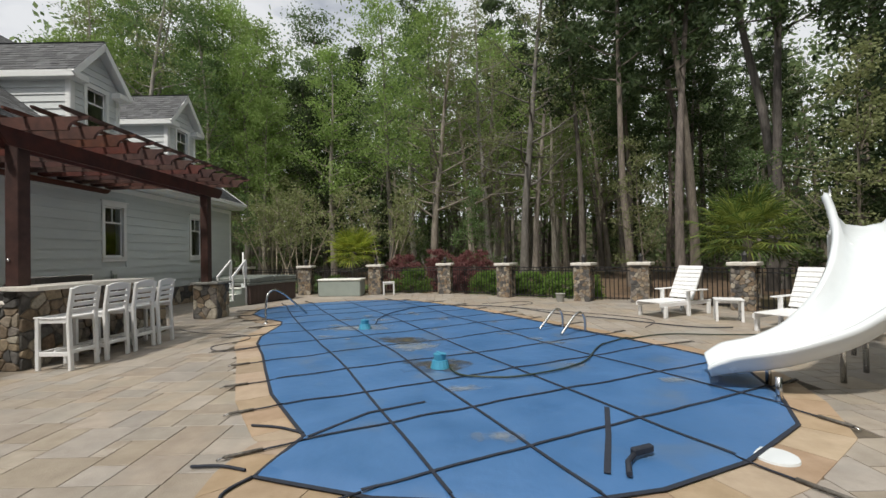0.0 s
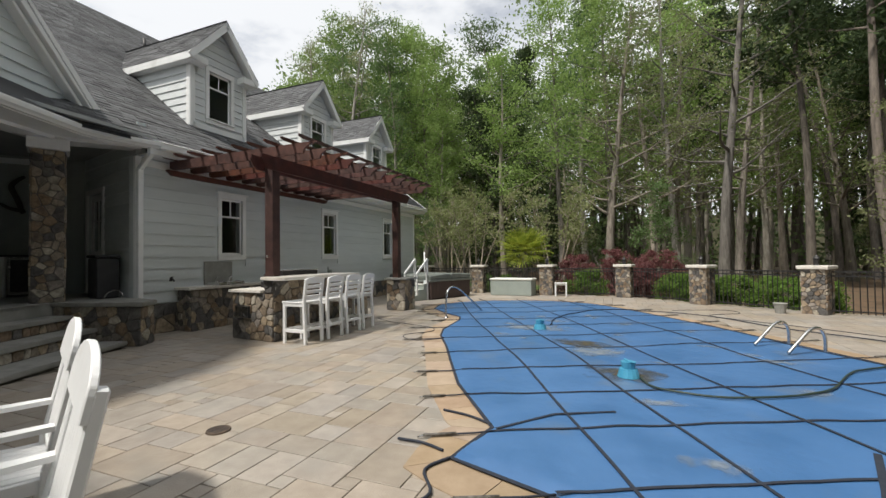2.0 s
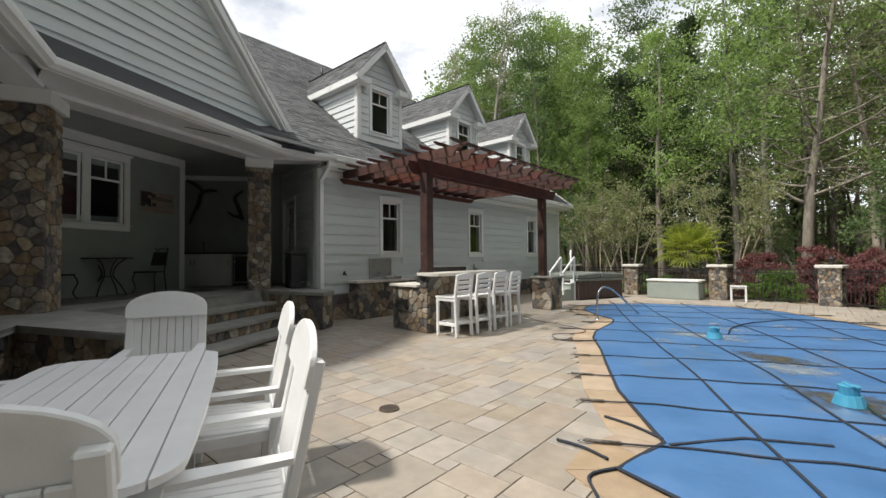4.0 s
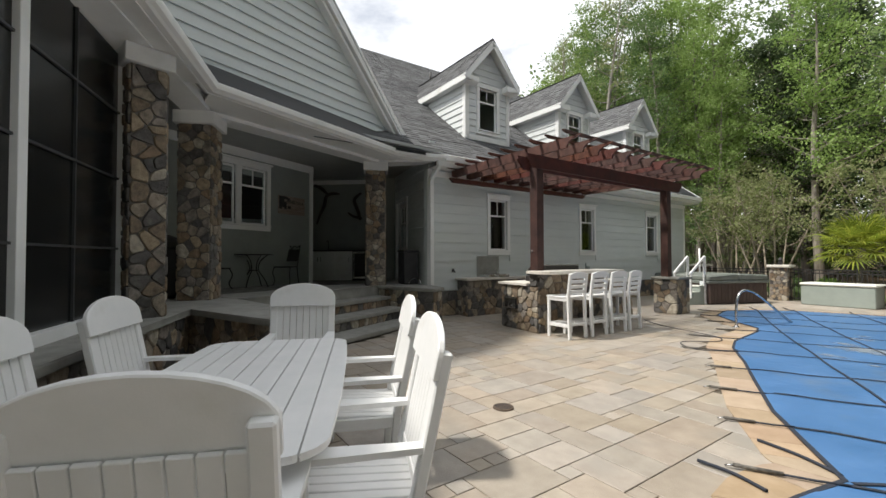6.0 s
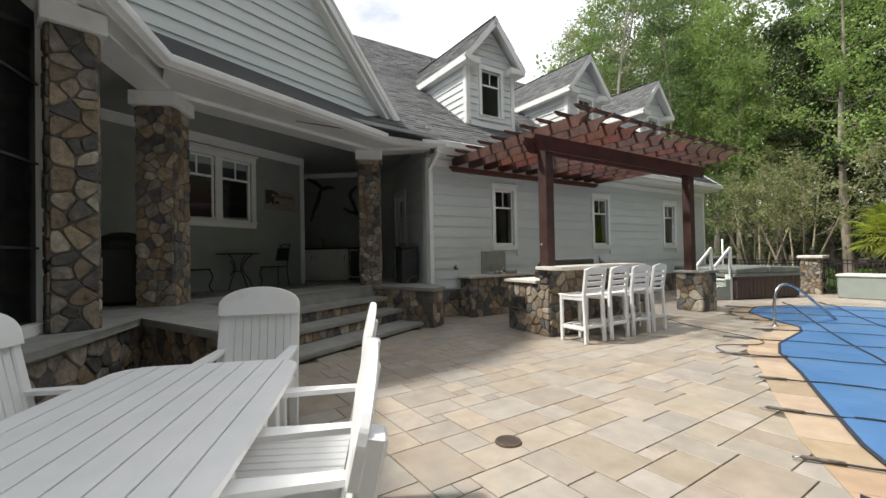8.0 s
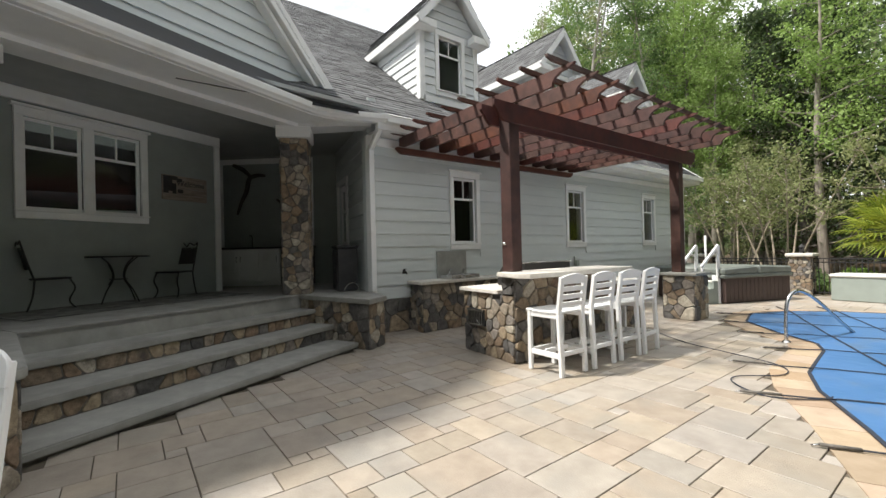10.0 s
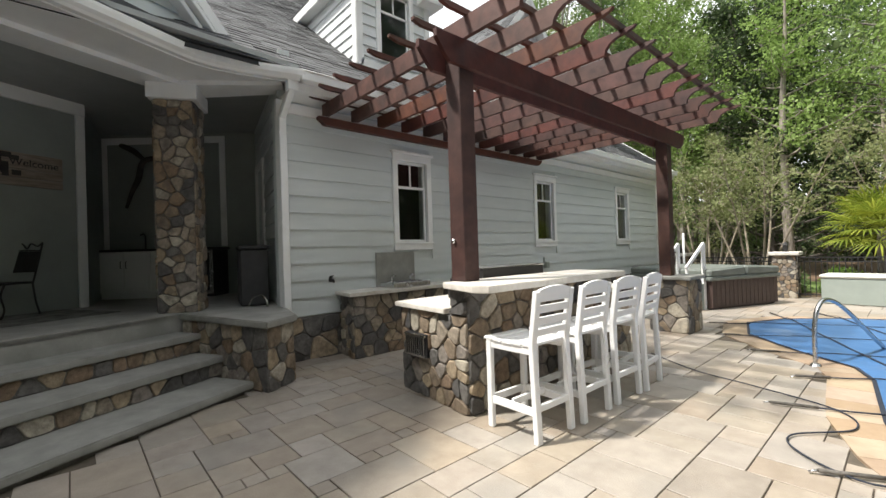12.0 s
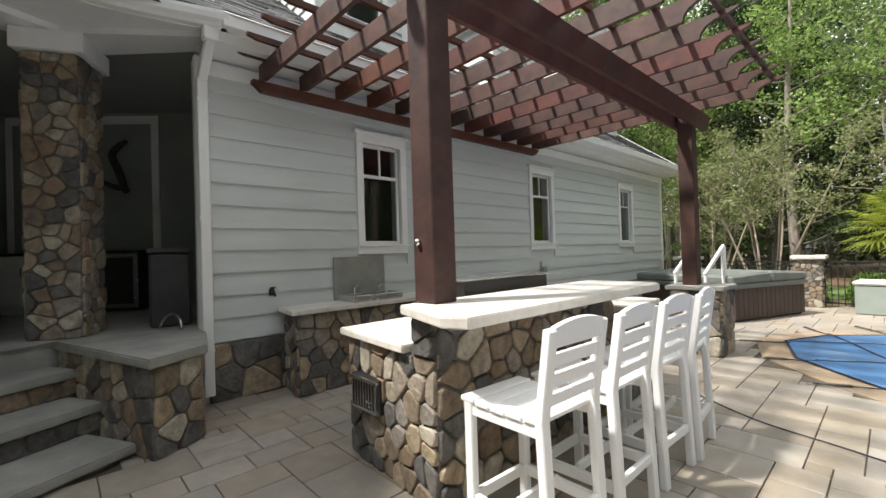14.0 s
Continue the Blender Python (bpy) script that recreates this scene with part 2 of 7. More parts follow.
def leafy(name, c1, c2, rough=0.55, island=0.4, rand=0.18):
    """Leaves: colour from leaf to leaf and from tree to tree, some light through them."""
    m = bpy.data.materials.new(name)
    m.use_nodes = True
    N, L = m.node_tree.nodes, m.node_tree.links
    b = N["Principled BSDF"]
    b.inputs["Roughness"].default_value = rough
    b.inputs["Specular IOR Level"].default_value = 0.3
    g = N.new("ShaderNodeNewGeometry")
    r = N.new("ShaderNodeValToRGB")
    r.color_ramp.elements[0].color = (*c1, 1)
    r.color_ramp.elements[1].color = (*c2, 1)
    L.new(g.outputs["Random Per Island"], r.inputs["Fac"])
    o = N.new("ShaderNodeObjectInfo")
    mr = N.new("ShaderNodeMapRange")
    mr.inputs["To Min"].default_value = 1 - rand
    mr.inputs["To Max"].default_value = 1 + rand
    L.new(o.outputs["Random"], mr.inputs["Value"])
    h = N.new("ShaderNodeHueSaturation")
    L.new(mr.outputs["Result"], h.inputs["Value"])
    L.new(r.outputs["Color"], h.inputs["Color"])
    L.new(h.outputs["Color"], b.inputs["Base Color"])
    t = N.new("ShaderNodeBsdfTranslucent")
    L.new(h.outputs["Color"], t.inputs["Color"])
    mx = N.new("ShaderNodeMixShader")
    mx.inputs["Fac"].default_value = 0.5
    L.new(b.outputs["BSDF"], mx.inputs[1])
    L.new(t.outputs["BSDF"], mx.inputs[2])
    L.new(mx.outputs["Shader"], N["Material Output"].inputs["Surface"])
    return m


M_LEAF_SPRING = leafy("spring_leaf", (0.17, 0.27, 0.06), (0.33, 0.45, 0.15))
M_LEAF_GREEN = leafy("green_leaf", (0.09, 0.16, 0.05), (0.19, 0.28, 0.11))
M_LEAF_OLIVE = leafy("olive_bud", (0.17, 0.20, 0.08), (0.31, 0.34, 0.16))
M_NEEDLE = leafy("pine_needle", (0.04, 0.07, 0.03), (0.10, 0.14, 0.058))
M_LEAF_RED = leafy("burgundy_leaf", (0.17, 0.065, 0.07), (0.32, 0.15, 0.14))
M_LEAF_HEDGE = leafy("hedge_leaf", (0.09, 0.18, 0.03), (0.20, 0.31, 0.065))
M_PALM = leafy("palm_frond", (0.20, 0.27, 0.035), (0.42, 0.45, 0.07))
M_PALM_DARK = leafy("dark_palm_frond", (0.09, 0.15, 0.035), (0.30, 0.34, 0.08))
M_LEAF_FAR = leafy("far_leaf", (0.12, 0.18, 0.075), (0.26, 0.34, 0.15))


# ---- building helpers ----
def part(name, bm, mat, parent=None, label=""):
    if len(bm.faces) < 3000:
        bmesh.ops.recalc_face_normals(bm, faces=bm.faces)
    me = bpy.data.meshes.new(name)
    bm.to_mesh(me)
    bm.free()
    me.materials.append(mat)
    ob = new(name, me)
    if parent is not None:
        ob.parent = parent
    if label:
        ob["label"] = label
    return ob


def thing(name, x=0, y=0, z=0, rz=0, label="", category="", group="", kind=""):
    ob = new(name)
    ob.matrix_world = pose(x, y, z, 0, 0, rz)
    ob.empty_display_size = 0.1
    return tagged(ob, label, category, group, kind)


def box(bm, x0, x1, y0, y1, z0, z1, m=None, bevel=0.0):
    """A box between two corners, turned by m, with rounded edges."""
    made = bmesh.ops.create_cube(bm, size=1.0)["verts"]
    t = Matrix.Translation(((x0 + x1) / 2, (y0 + y1) / 2, (z0 + z1) / 2)) @ Matrix.Diagonal((abs(x1 - x0), abs(y1 - y0), abs(z1 - z0), 1))
    bmesh.ops.transform(bm, matrix=t, verts=made)
    if bevel:
        edges = list({e for v in made for e in v.link_edges})
        out = bmesh.ops.bevel(bm, geom=edges, offset=bevel, segments=1, affect="EDGES", profile=0.5)
        made = list({v for f in out["faces"] for v in f.verts} | {v for v in made if v.is_valid})
    if m is not None:
        bmesh.ops.transform(bm, matrix=m, verts=made)
    return bm


def boxes(*rows, bevel=0.0, m=None):
    bm = bmesh.new()
    for r in rows:
        box(bm, *r, bevel=bevel, m=m)
    return bm


def bar_between(bm, a, b, w, h, up=(0, 0, 1), bevel=0.0):
    """A straight bar of section w x h from a to b."""
    a, b = Vector(a), Vector(b)
    d = b - a
    z = d.normalized()
    x = Vector(up).cross(z)
    x = x.normalized() if x.length > 1e-4 else Vector((1, 0, 0))
    y = z.cross(x)
    m = Matrix((x, y, z)).transposed().to_4x4()
    m.translation = a
    return box(bm, -w / 2, w / 2, -h / 2, h / 2, 0, d.length, m, bevel)


def prism(bm, pts, z0, z1):
    """An upright prism on a plan outline (anticlockwise)."""
    lo = [bm.verts.new((x, y, z0)) for x, y in pts]
    hi = [bm.verts.new((x, y, z1)) for x, y in pts]
    n = len(pts)
    bm.faces.new(hi)
    bm.faces.new(lo[::-1])
    for i in range(n):
        bm.faces.new((lo[i], lo[(i + 1) % n], hi[(i + 1) % n], hi[i]))
    return bm


def profile(bm, pts, m, depth):
    """An outline in x and y, given a thickness along z, then set by m."""
    lo = [bm.verts.new(m @ Vector((x, y, 0))) for x, y in pts]
    hi = [bm.verts.new(m @ Vector((x, y, depth))) for x, y in pts]
    n = len(pts)
    bm.faces.new(hi)
    bm.faces.new(lo[::-1])
    for i in range(n):
        bm.faces.new((lo[i], lo[(i + 1) % n], hi[(i + 1) % n], hi[i]))
    bmesh.ops.recalc_face_normals(bm, faces=bm.faces)
    return bm


def tube(bm, pts, r, sides=8, taper=None):
    """A round tube along points; taper: a radius for each."""
    pts = [Vector(p) for p in pts]
    rings = []
    side = None
    for i, p in enumerate(pts):
        d = (pts[min(i + 1, len(pts) - 1)] - pts[max(i - 1, 0)]).normalized()
        if side is None:
            side = d.cross(Vector((0, 0, 1)) if abs(d.z) < 0.9 else Vector((1, 0, 0))).normalized()
        else:
            side = (side - d * side.dot(d)).normalized()
        other = d.cross(side)
        rr = taper[i] if taper else r
        rings.append([bm.verts.new(p + (side * math.cos(2 * math.pi * k / sides) + other * math.sin(2 * math.pi * k / sides)) * rr) for k in range(sides)])
    for a, b in zip(rings, rings[1:]):
        for k in range(sides):
            f = bm.faces.new((a[k], a[(k + 1) % sides], b[(k + 1) % sides], b[k]))
            f.smooth = True
    bm.faces.new(rings[0][::-1])
    bm.faces.new(rings[-1])
    return bm


def spline(pts, steps=8, closed=False):
    """Catmull-Rom through points."""
    P = [Vector(p) for p in pts]
    n = len(P)
    out = []
    for i in range(n if closed else n - 1):
        p0, p1, p2, p3 = (P[(i + k) % n] if closed else P[min(max(i + k, 0), n - 1)] for k in (-1, 0, 1, 2))
        for s in range(steps):
            t = s / steps
            out.append(0.5 * (2 * p1 + (p2 - p0) * t + (2 * p0 - 5 * p1 + 4 * p2 - p3) * t * t + (3 * p1 - p0 - 3 * p2 + p3) * t ** 3))
    if not closed:
        out.append(P[-1])
    return out


def clip_poly(poly, px, py, nx, ny):
    """The part of a convex outline on the near side of a line."""
    out = []
    for i, a in enumerate(poly):
        b = poly[(i + 1) % len(poly)]
        da, db = (a[0] - px) * nx + (a[1] - py) * ny, (b[0] - px) * nx + (b[1] - py) * ny
        if da <= 0:
            out.append(a)
        if da * db < 0:
            t = da / (da - db)
            out.append((a[0] + (b[0] - a[0]) * t, a[1] + (b[1] - a[1]) * t))
    return out


def cells(w, h, size, rng, gap=0.011, squash=1.15):
    """Irregular stone outlines that fill a w x h face."""
    nx, ny = max(1, round(w / (size * squash))), max(1, round(h / size * squash))
    pts = []
    for j in range(ny):
        for i in range(nx):
            x = (i + 0.5 + (0.25 if j % 2 else -0.25) * (nx > 1) + rng.uniform(-0.42, 0.42)) * w / nx
            y = (j + 0.5 + rng.uniform(-0.42, 0.42)) * h / ny
            if rng.random() > 0.12:
                pts.append((min(max(x, 0.02), w - 0.02), min(max(y, 0.02), h - 0.02)))
    out = []
    for k, (x, y) in enumerate(pts):
        poly = [(0, 0), (w, 0), (w, h), (0, h)]
        for q, (u, v) in enumerate(pts):
            if q == k or abs(u - x) > 4 * size or abs(v - y) > 4 * size:
                continue
            d = math.hypot(u - x, v - y)
            if d < 1e-5:
                continue
            nxx, nyy = (u - x) / d, (v - y) / d
            poly = clip_poly(poly, (x + u) / 2 - nxx * gap / 2, (y + v) / 2 - nyy * gap / 2, nxx, nyy)
            if len(poly) < 3:
                break
        if len(poly) < 3:
            continue
        # cut the corners, so that no stone is sharp
        soft = []
        for i, a in enumerate(poly):
            b, c = poly[i - 1], poly[(i + 1) % len(poly)]
            soft.append((a[0] + (b[0] - a[0]) * 0.17, a[1] + (b[1] - a[1]) * 0.17))
            soft.append((a[0] + (c[0] - a[0]) * 0.17, a[1] + (c[1] - a[1]) * 0.17))
        if len(soft) > 2:
            out.append(soft)
    return out


def stone_face(parent, p, q, z0, z1, size=0.2, proud=0.028, seed=1, name="stone", mat=None, local=False):
    """Stones laid on an upright face that runs from p to q on the plan, looking to the right of that way."""
    rng = random.Random(seed)
    u = Vector((q[0] - p[0], q[1] - p[1], 0))
    w = u.length
    u.normalize()
    n = Vector((u.y, -u.x, 0))
    for poly in cells(w, z1 - z0, size * 0.86, rng):
        cx, cy = sum(a for a, b in poly) / len(poly), sum(b for a, b in poly) / len(poly)
        deep = proud * rng.uniform(0.65, 1.25)
        bm = bmesh.new()
        rings = []
        for k, dz in ((1.0, -0.004), (0.98, deep * 0.5), (0.87, deep * 0.85)):
            rings.append([bm.verts.new(u * ((a - cx) * k) + Vector((0, 0, (b - cy) * k)) + n * dz) for a, b in poly])
        for r0, r1 in zip(rings, rings[1:]):
            for i in range(len(poly)):
                f = bm.faces.new((r0[i], r0[(i + 1) % len(poly)], r1[(i + 1) % len(poly)], r1[i]))
                f.smooth = r1 is rings[-1]
        bm.faces.new(rings[-1])
        ob = part(name, bm, mat or M_STONE, parent)
        ob.location = Vector((p[0], p[1], z0)) + u * cx + Vector((0, 0, cy))


def wall_with_holes(bm, p, q, z0, z1, thick, holes=()):
    """A wall from p to q on the plan, its face to the right of that way; holes: (s0, s1, z0, z1)."""
    u = Vector((q[0] - p[0], q[1] - p[1], 0))
    L = u.length
    u.normalize()
    n = Vector((u.y, -u.x, 0))
    m = Matrix((u, n, Vector((0, 0, 1)))).transposed().to_4x4()
    m.translation = Vector((p[0], p[1], 0))
    ss = sorted({0, L, *(h[0] for h in holes), *(h[1] for h in holes)})
    for a, b in zip(ss, ss[1:]):
        inside = sorted((h[2], h[3]) for h in holes if h[0] <= a + 1e-6 and h[1] >= b - 1e-6)
        z = z0
        for lo, hi in inside:
            if lo > z:
                box(bm, a, b, -thick, 0, z, lo, m)
            z = hi
        if z < z1:
            box(bm, a, b, -thick, 0, z, z1, m)
    return m


def siding(parent, m, s0, s1, z0, z1, holes=(), rise=0.24, cut=None, mat=None):
    """Lapped boards on a wall's face (s along it, z up; m as wall_with_holes gives it), each a piece of its own. cut(z): ends at that height."""
    k = 0
    z = z0
    while z < z1 - 0.03:
        top = min(z + rise, z1)
        a, b = (s0, s1) if cut is None else cut(z)
        a1, b1 = (s0, s1) if cut is None else cut(top)
        runs = [(a, b)]
        for h in holes:
            if h[2] < top - 0.01 and h[3] > z + 0.01:
                runs = [r for lo, hi in runs for r in ((lo, min(hi, h[0])), (max(lo, h[1]), hi)) if r[1] - r[0] > 0.02]
        for lo, hi in runs:
            if hi - lo < 0.03:
                continue
            bm = bmesh.new()
            lu, hu = (a1 if lo == a else lo), (b1 if hi == b else hi)
            lap = 0.012 if cut is None else 0.0
            v = [bm.verts.new(m @ Vector(c)) for c in ((lo, 0.003, z), (lo, 0.030, z), (lu, 0.006, top + lap), (lu, 0.003, top + lap), (hi, 0.003, z), (hi, 0.030, z), (hu, 0.006, top + lap), (hu, 0.003, top + lap))]
            for f in ((0, 1, 2, 3), (7, 6, 5, 4), (0, 4, 5, 1), (1, 5, 6, 2), (2, 6, 7, 3), (3, 7, 4, 0)):
                bm.faces.new([v[i] for i in f])
            bmesh.ops.recalc_face_normals(bm, faces=bm.faces)
            part("siding_plank", bm, mat or M_SIDING, parent)
        z += rise
        k += 1


def window(name, m, s0, s1, z0, z1, label, grid=2, double=False, crown=True):
    """A white cased window with a dark upper grid: s0..z1 are the outer edges of its casing on the wall m."""
    w = thing(name, label=label, category="window", kind="structure")
    t = 0.1
    zs, zh = z0 + 0.13, z1 - 0.16
    c = bmesh.new()
    box(c, s0, s0 + t, 0.003, 0.05, zs, zh, m, 0.004)
    part("window_frame", c, M_TRIM, w)
    c = bmesh.new()
    box(c, s1 - t, s1, 0.003, 0.05, zs, zh, m, 0.004)
    part("window_frame", c, M_TRIM, w)
    c = bmesh.new()
    box(c, s0, s1, 0.003, 0.055, zh, z1 - 0.04, m, 0.004)
    if crown:
        box(c, s0 - 0.04, s1 + 0.04, 0.003, 0.085, z1 - 0.04, z1, m, 0.006)
    part("window_head", c, M_TRIM, w)
    c = bmesh.new()
    box(c, s0, s1, 0.003, 0.05, z0, zs - 0.03, m, 0.004)
    box(c, s0 - 0.01, s1 + 0.01, 0.003, 0.075, zs - 0.03, zs, m, 0.006)
    part("window_sill", c, M_TRIM, w)
    spans = [(s0 + t, s1 - t)]
    if double:
        mid = (s0 + s1) / 2
        c = bmesh.new()
        box(c, mid - 0.07, mid + 0.07, 0.003, 0.05, zs, zh, m, 0.004)
        part("mullion", c, M_TRIM, w)
        spans = [(s0 + t, mid - 0.07), (mid + 0.07, s1 - t)]
    for a, b in spans:
        zm = zs + (zh - zs) * 0.68
        c = bmesh.new()
        for r in ((a, a + 0.04, zs, zh), (b - 0.04, b, zs, zh), (a, b, zs, zs + 0.045), (a, b, zh - 0.045, zh), (a, b, zm - 0.022, zm + 0.022)):
            box(c, r[0], r[1], -0.06, -0.02, r[2], r[3], m, 0.003)
        sash = part("sash", c, M_TRIM, w)
        c = bmesh.new()
        box(c, (a + b) / 2 - 0.012, (a + b) / 2 + 0.012, -0.055, -0.025, zm, zh, m)
        part("glazing_bar", c, M_TRIM, sash)
        for r in ((zs + 0.045, zm - 0.022), (zm + 0.022, zh - 0.045)):
            c = bmesh.new()
            box(c, a + 0.04, b - 0.04, -0.044, -0.038, r[0], r[1], m)
            g = part("pane", c, M_GLASS, sash)
            g.visible_shadow = False
    return (s0 + t - 0.002, s1 - t + 0.002, zs - 0.002, zh + 0.002)


# ---- ground and patio ----
POOL = [(3.97, 13.92), (4.66, 13.09), (5.25, 12.55), (5.42, 12.05), (5.5, 11.2), (5.55, 10.7), (5.76, 10.05), (6.23, 9.16), (6.61, 8.34), (7.1, 7.32), (7.5, 6.7), (7.81, 6.22), (7.67, 5.6), (8.5, 5.32), (9.6, 5.2), (10.3, 5.33), (11.04, 5.64), (11.89, 6.22), (12.3, 6.9), (12.6, 7.7), (12.58, 8.6), (12.01, 9.85), (10.84, 12.13), (9.98, 13.69), (8.9, 15.4), (8.1, 16.4), (7.0, 16.9), (5.9, 16.85), (4.9, 16.45), (4.1, 15.8), (3.72, 15.0)]
pool_line = [(a[0] + (b[0] - a[0]) * k / 4, a[1] + (b[1] - a[1]) * k / 4) for a, b in zip(POOL, POOL[1:] + POOL[:1]) for k in range(4)]


def grown(line, d):
    """A closed outline moved outwards by d."""
    out = []
    n = len(line)
    for i, (x, y) in enumerate(line):
        (ax, ay), (bx, by) = line[i - 2], line[(i + 2) % n]
        tx, ty = bx - ax, by - ay
        k = math.hypot(tx, ty)
        out.append((x - ty / k * d, y + tx / k * d))
    return out


def inside(x, y, line):
    hit = False
    n = len(line)
    for i in range(n):
        (ax, ay), (bx, by) = line[i], line[(i + 1) % n]
        if (ay > y) != (by > y) and x < (bx - ax) * (y - ay) / (by - ay) + ax:
            hit = not hit
    return hit


area = sum(a[0] * b[1] - b[0] * a[1] for a, b in zip(pool_line, pool_line[1:] + pool_line[:1]))
OUT = 1 if area < 0 else -1
coping_outer = grown(pool_line, 0.0)
coping_edge = grown(pool_line, 0.37 * OUT)
FENCE = [(3.5, 19.8), (6.4, 19.4), (9.15, 19.07), (11.23, 17.27), (13.36, 15.57), (14.8, 14.9), (16.36, 12.87)]

bm = bmesh.new()
bmesh.ops.create_grid(bm, x_segments=2, y_segments=2, size=600)
bmesh.ops.translate(bm, verts=bm.verts, vec=(0, 0, -0.14))
tagged(part("ground", bm, M_GROUND), "brown leaf-littered forest floor", "ground", kind="structure")
PATIO = [(-1.2, -3.5), (17.6, -3.5), (18.4, 6.0), (17.6, 11.8), (16.4, 13.4), (14.9, 15.3), (13.4, 16.1), (11.3, 17.7), (9.25, 19.4), (3.2, 20.15), (-0.05, 20.15), (-0.05, 8.2), (-1.2, 7.5)]
bm = bmesh.new()
prism(bm, PATIO, -0.15, -0.014)
tagged(part("patio_bed", bm, M_JOINT), "sand-filled joints under the patio pavers", "patio", kind="structure")

# ---- house ----
BEND = (0.0, 8.15)
U = Vector((1.57, -3.84, 0)).normalized()
V = Vector((-U.y, U.x, 0))
HOLES = [(10.0, 10.82), (13.86, 14.72), (17.74, 18.6)]
wall_m = Matrix((Vector((0, 1, 0)), Vector((1, 0, 0)), Vector((0, 0, 1)))).transposed().to_4x4()
north = thing("wall_north", label="long house wall of pale grey-green lapped siding over a stone base", category="wall", kind="structure")
holes = []
for i, (a, b) in enumerate(HOLES):
    holes.append(window("window_%d" % (i + 1), wall_m, a, b, 1.50, 3.16, "white-cased window with a dark divided upper sash in grey siding"))
bm = bmesh.new()
hh = [(h[0] - 8.15, h[1] - 8.15, h[2], h[3]) for h in holes]
wall_with_holes(bm, (0, 8.15), (0, 20.7), -0.1, 3.6, 0.2, hh)
part("wall_body", bm, M_SIDING, north)
siding(north, wall_m, 8.24, 20.60, 0.62, 3.56, [(h[0] - 0.1, h[1] + 0.1, h[2] - 0.13, h[3] + 0.12) for h in holes])
bm = boxes((0.003, 0.035, 20.60, 20.72, 0.6, 3.55), (0.003, 0.06, 8.24, 20.72, 3.42, 3.56), bevel=0.004)
part("corner_board", bm, M_TRIM, north)
bm = boxes((-0.2, 0.02, 8.2, 20.72, -0.1, 0.6))
part("stone_base", bm, M_MORTAR, north)
stone_face(north, (0.02, 8.2), (0.02, 20.7), 0.0, 0.6, 0.3, seed=3)
# the rest of the shell, out of sight
bm = bmesh.new()
wall_with_holes(bm, (0, 20.7), (-16.6, 20.7), -0.1, 3.6, 0.2)
wall_with_holes(bm, (-16.6, 20.7), (-16.6, -6), -0.1, 3.6, 0.2)
box(bm, -16.6, 0, -6, 20.7, -0.12, -0.1)
tagged(part("wall_east", bm, M_SIDING), "plain siding walls at the back of the house", "wall", kind="structure")
# gable end wall above the far corner
bm = bmesh.new()
profile(bm, [(0, 3.6), (-8.3, 10.3), (-16.6, 3.6)], Matrix(((1, 0, 0, 0), (0, 0, 1, 20.5), (0, 1, 0, 0), (0, 0, 0, 1))), 0.2)
tagged(part("wall_gable_end", bm, M_SIDING), "grey siding gable end of the house", "wall", kind="structure")

# main roof
EAVE_X, EAVE_Z, SLOPE = 0.48, 3.84, 0.76
RIDGE_X = -8.5
RIDGE_Z = EAVE_Z + SLOPE * (EAVE_X - RIDGE_X)


def roof_z(x):
    return EAVE_Z + SLOPE * (EAVE_X - x)


roof = thing("roof", label="steep charcoal asphalt-shingle main roof", category="roof", kind="structure")
bm = bmesh.new()
prof = [(EAVE_X, EAVE_Z), (RIDGE_X, RIDGE_Z), (-17.4, EAVE_Z), (-17.4, EAVE_Z - 0.12), (RIDGE_X, RIDGE_Z - 0.15), (EAVE_X, EAVE_Z - 0.06)]
profile(bm, prof, Matrix(((1, 0, 0, 0), (0, 0, 1, 5.2), (0, 1, 0, 0), (0, 0, 0, 1))), 15.85)
part("roof_deck", bm, M_DARK, roof)


def shingles(name, parent, o, along, up, length, rise, keep=None, course=0.145, tab=0.31, seed=5):
    """Overlapping tabs on a roof plane: o its lower corner, along and up unit ways in the plane."""
    rng = random.Random(seed)
    nrm = along.cross(up)
    if nrm.z < 0:
        nrm = -nrm
    vs, fs = [], []
    k = 0
    while k * course < rise:
        s = -rng.uniform(0, tab)
        while s < length:
            w = tab * rng.uniform(0.55, 1.15)
            a, b = max(s, 0), min(s + w - 0.006, length)
            if b - a > 0.03 and (keep is None or keep(o + along * ((a + b) / 2) + up * (k * course))):
                lo, hi = k * course, min(k * course + course * 1.25, rise + 0.05)
                th = rng.uniform(0.008, 0.02)
                i = len(vs)
                for ss, tt, hh2 in ((a, lo, 0.002), (b, lo, 0.002), (a, lo, th), (b, lo, th), (a, hi, 0.004), (b, hi, 0.004)):
                    vs.append(o + along * ss + up * tt + nrm * hh2)
                fs += [(i, i + 1, i + 3, i + 2), (i + 2, i + 3, i + 5, i + 4), (i, i + 2, i + 4), (i + 1, i + 5, i + 3)]
            s += w
        k += 1
    me = bpy.data.meshes.new(name)
    me.from_pydata(vs, [], fs)
    me.materials.append(M_SHINGLE)
    ob = new(name, me)
    ob.parent = parent
    tagged(ob, kind="stuff")
    return ob


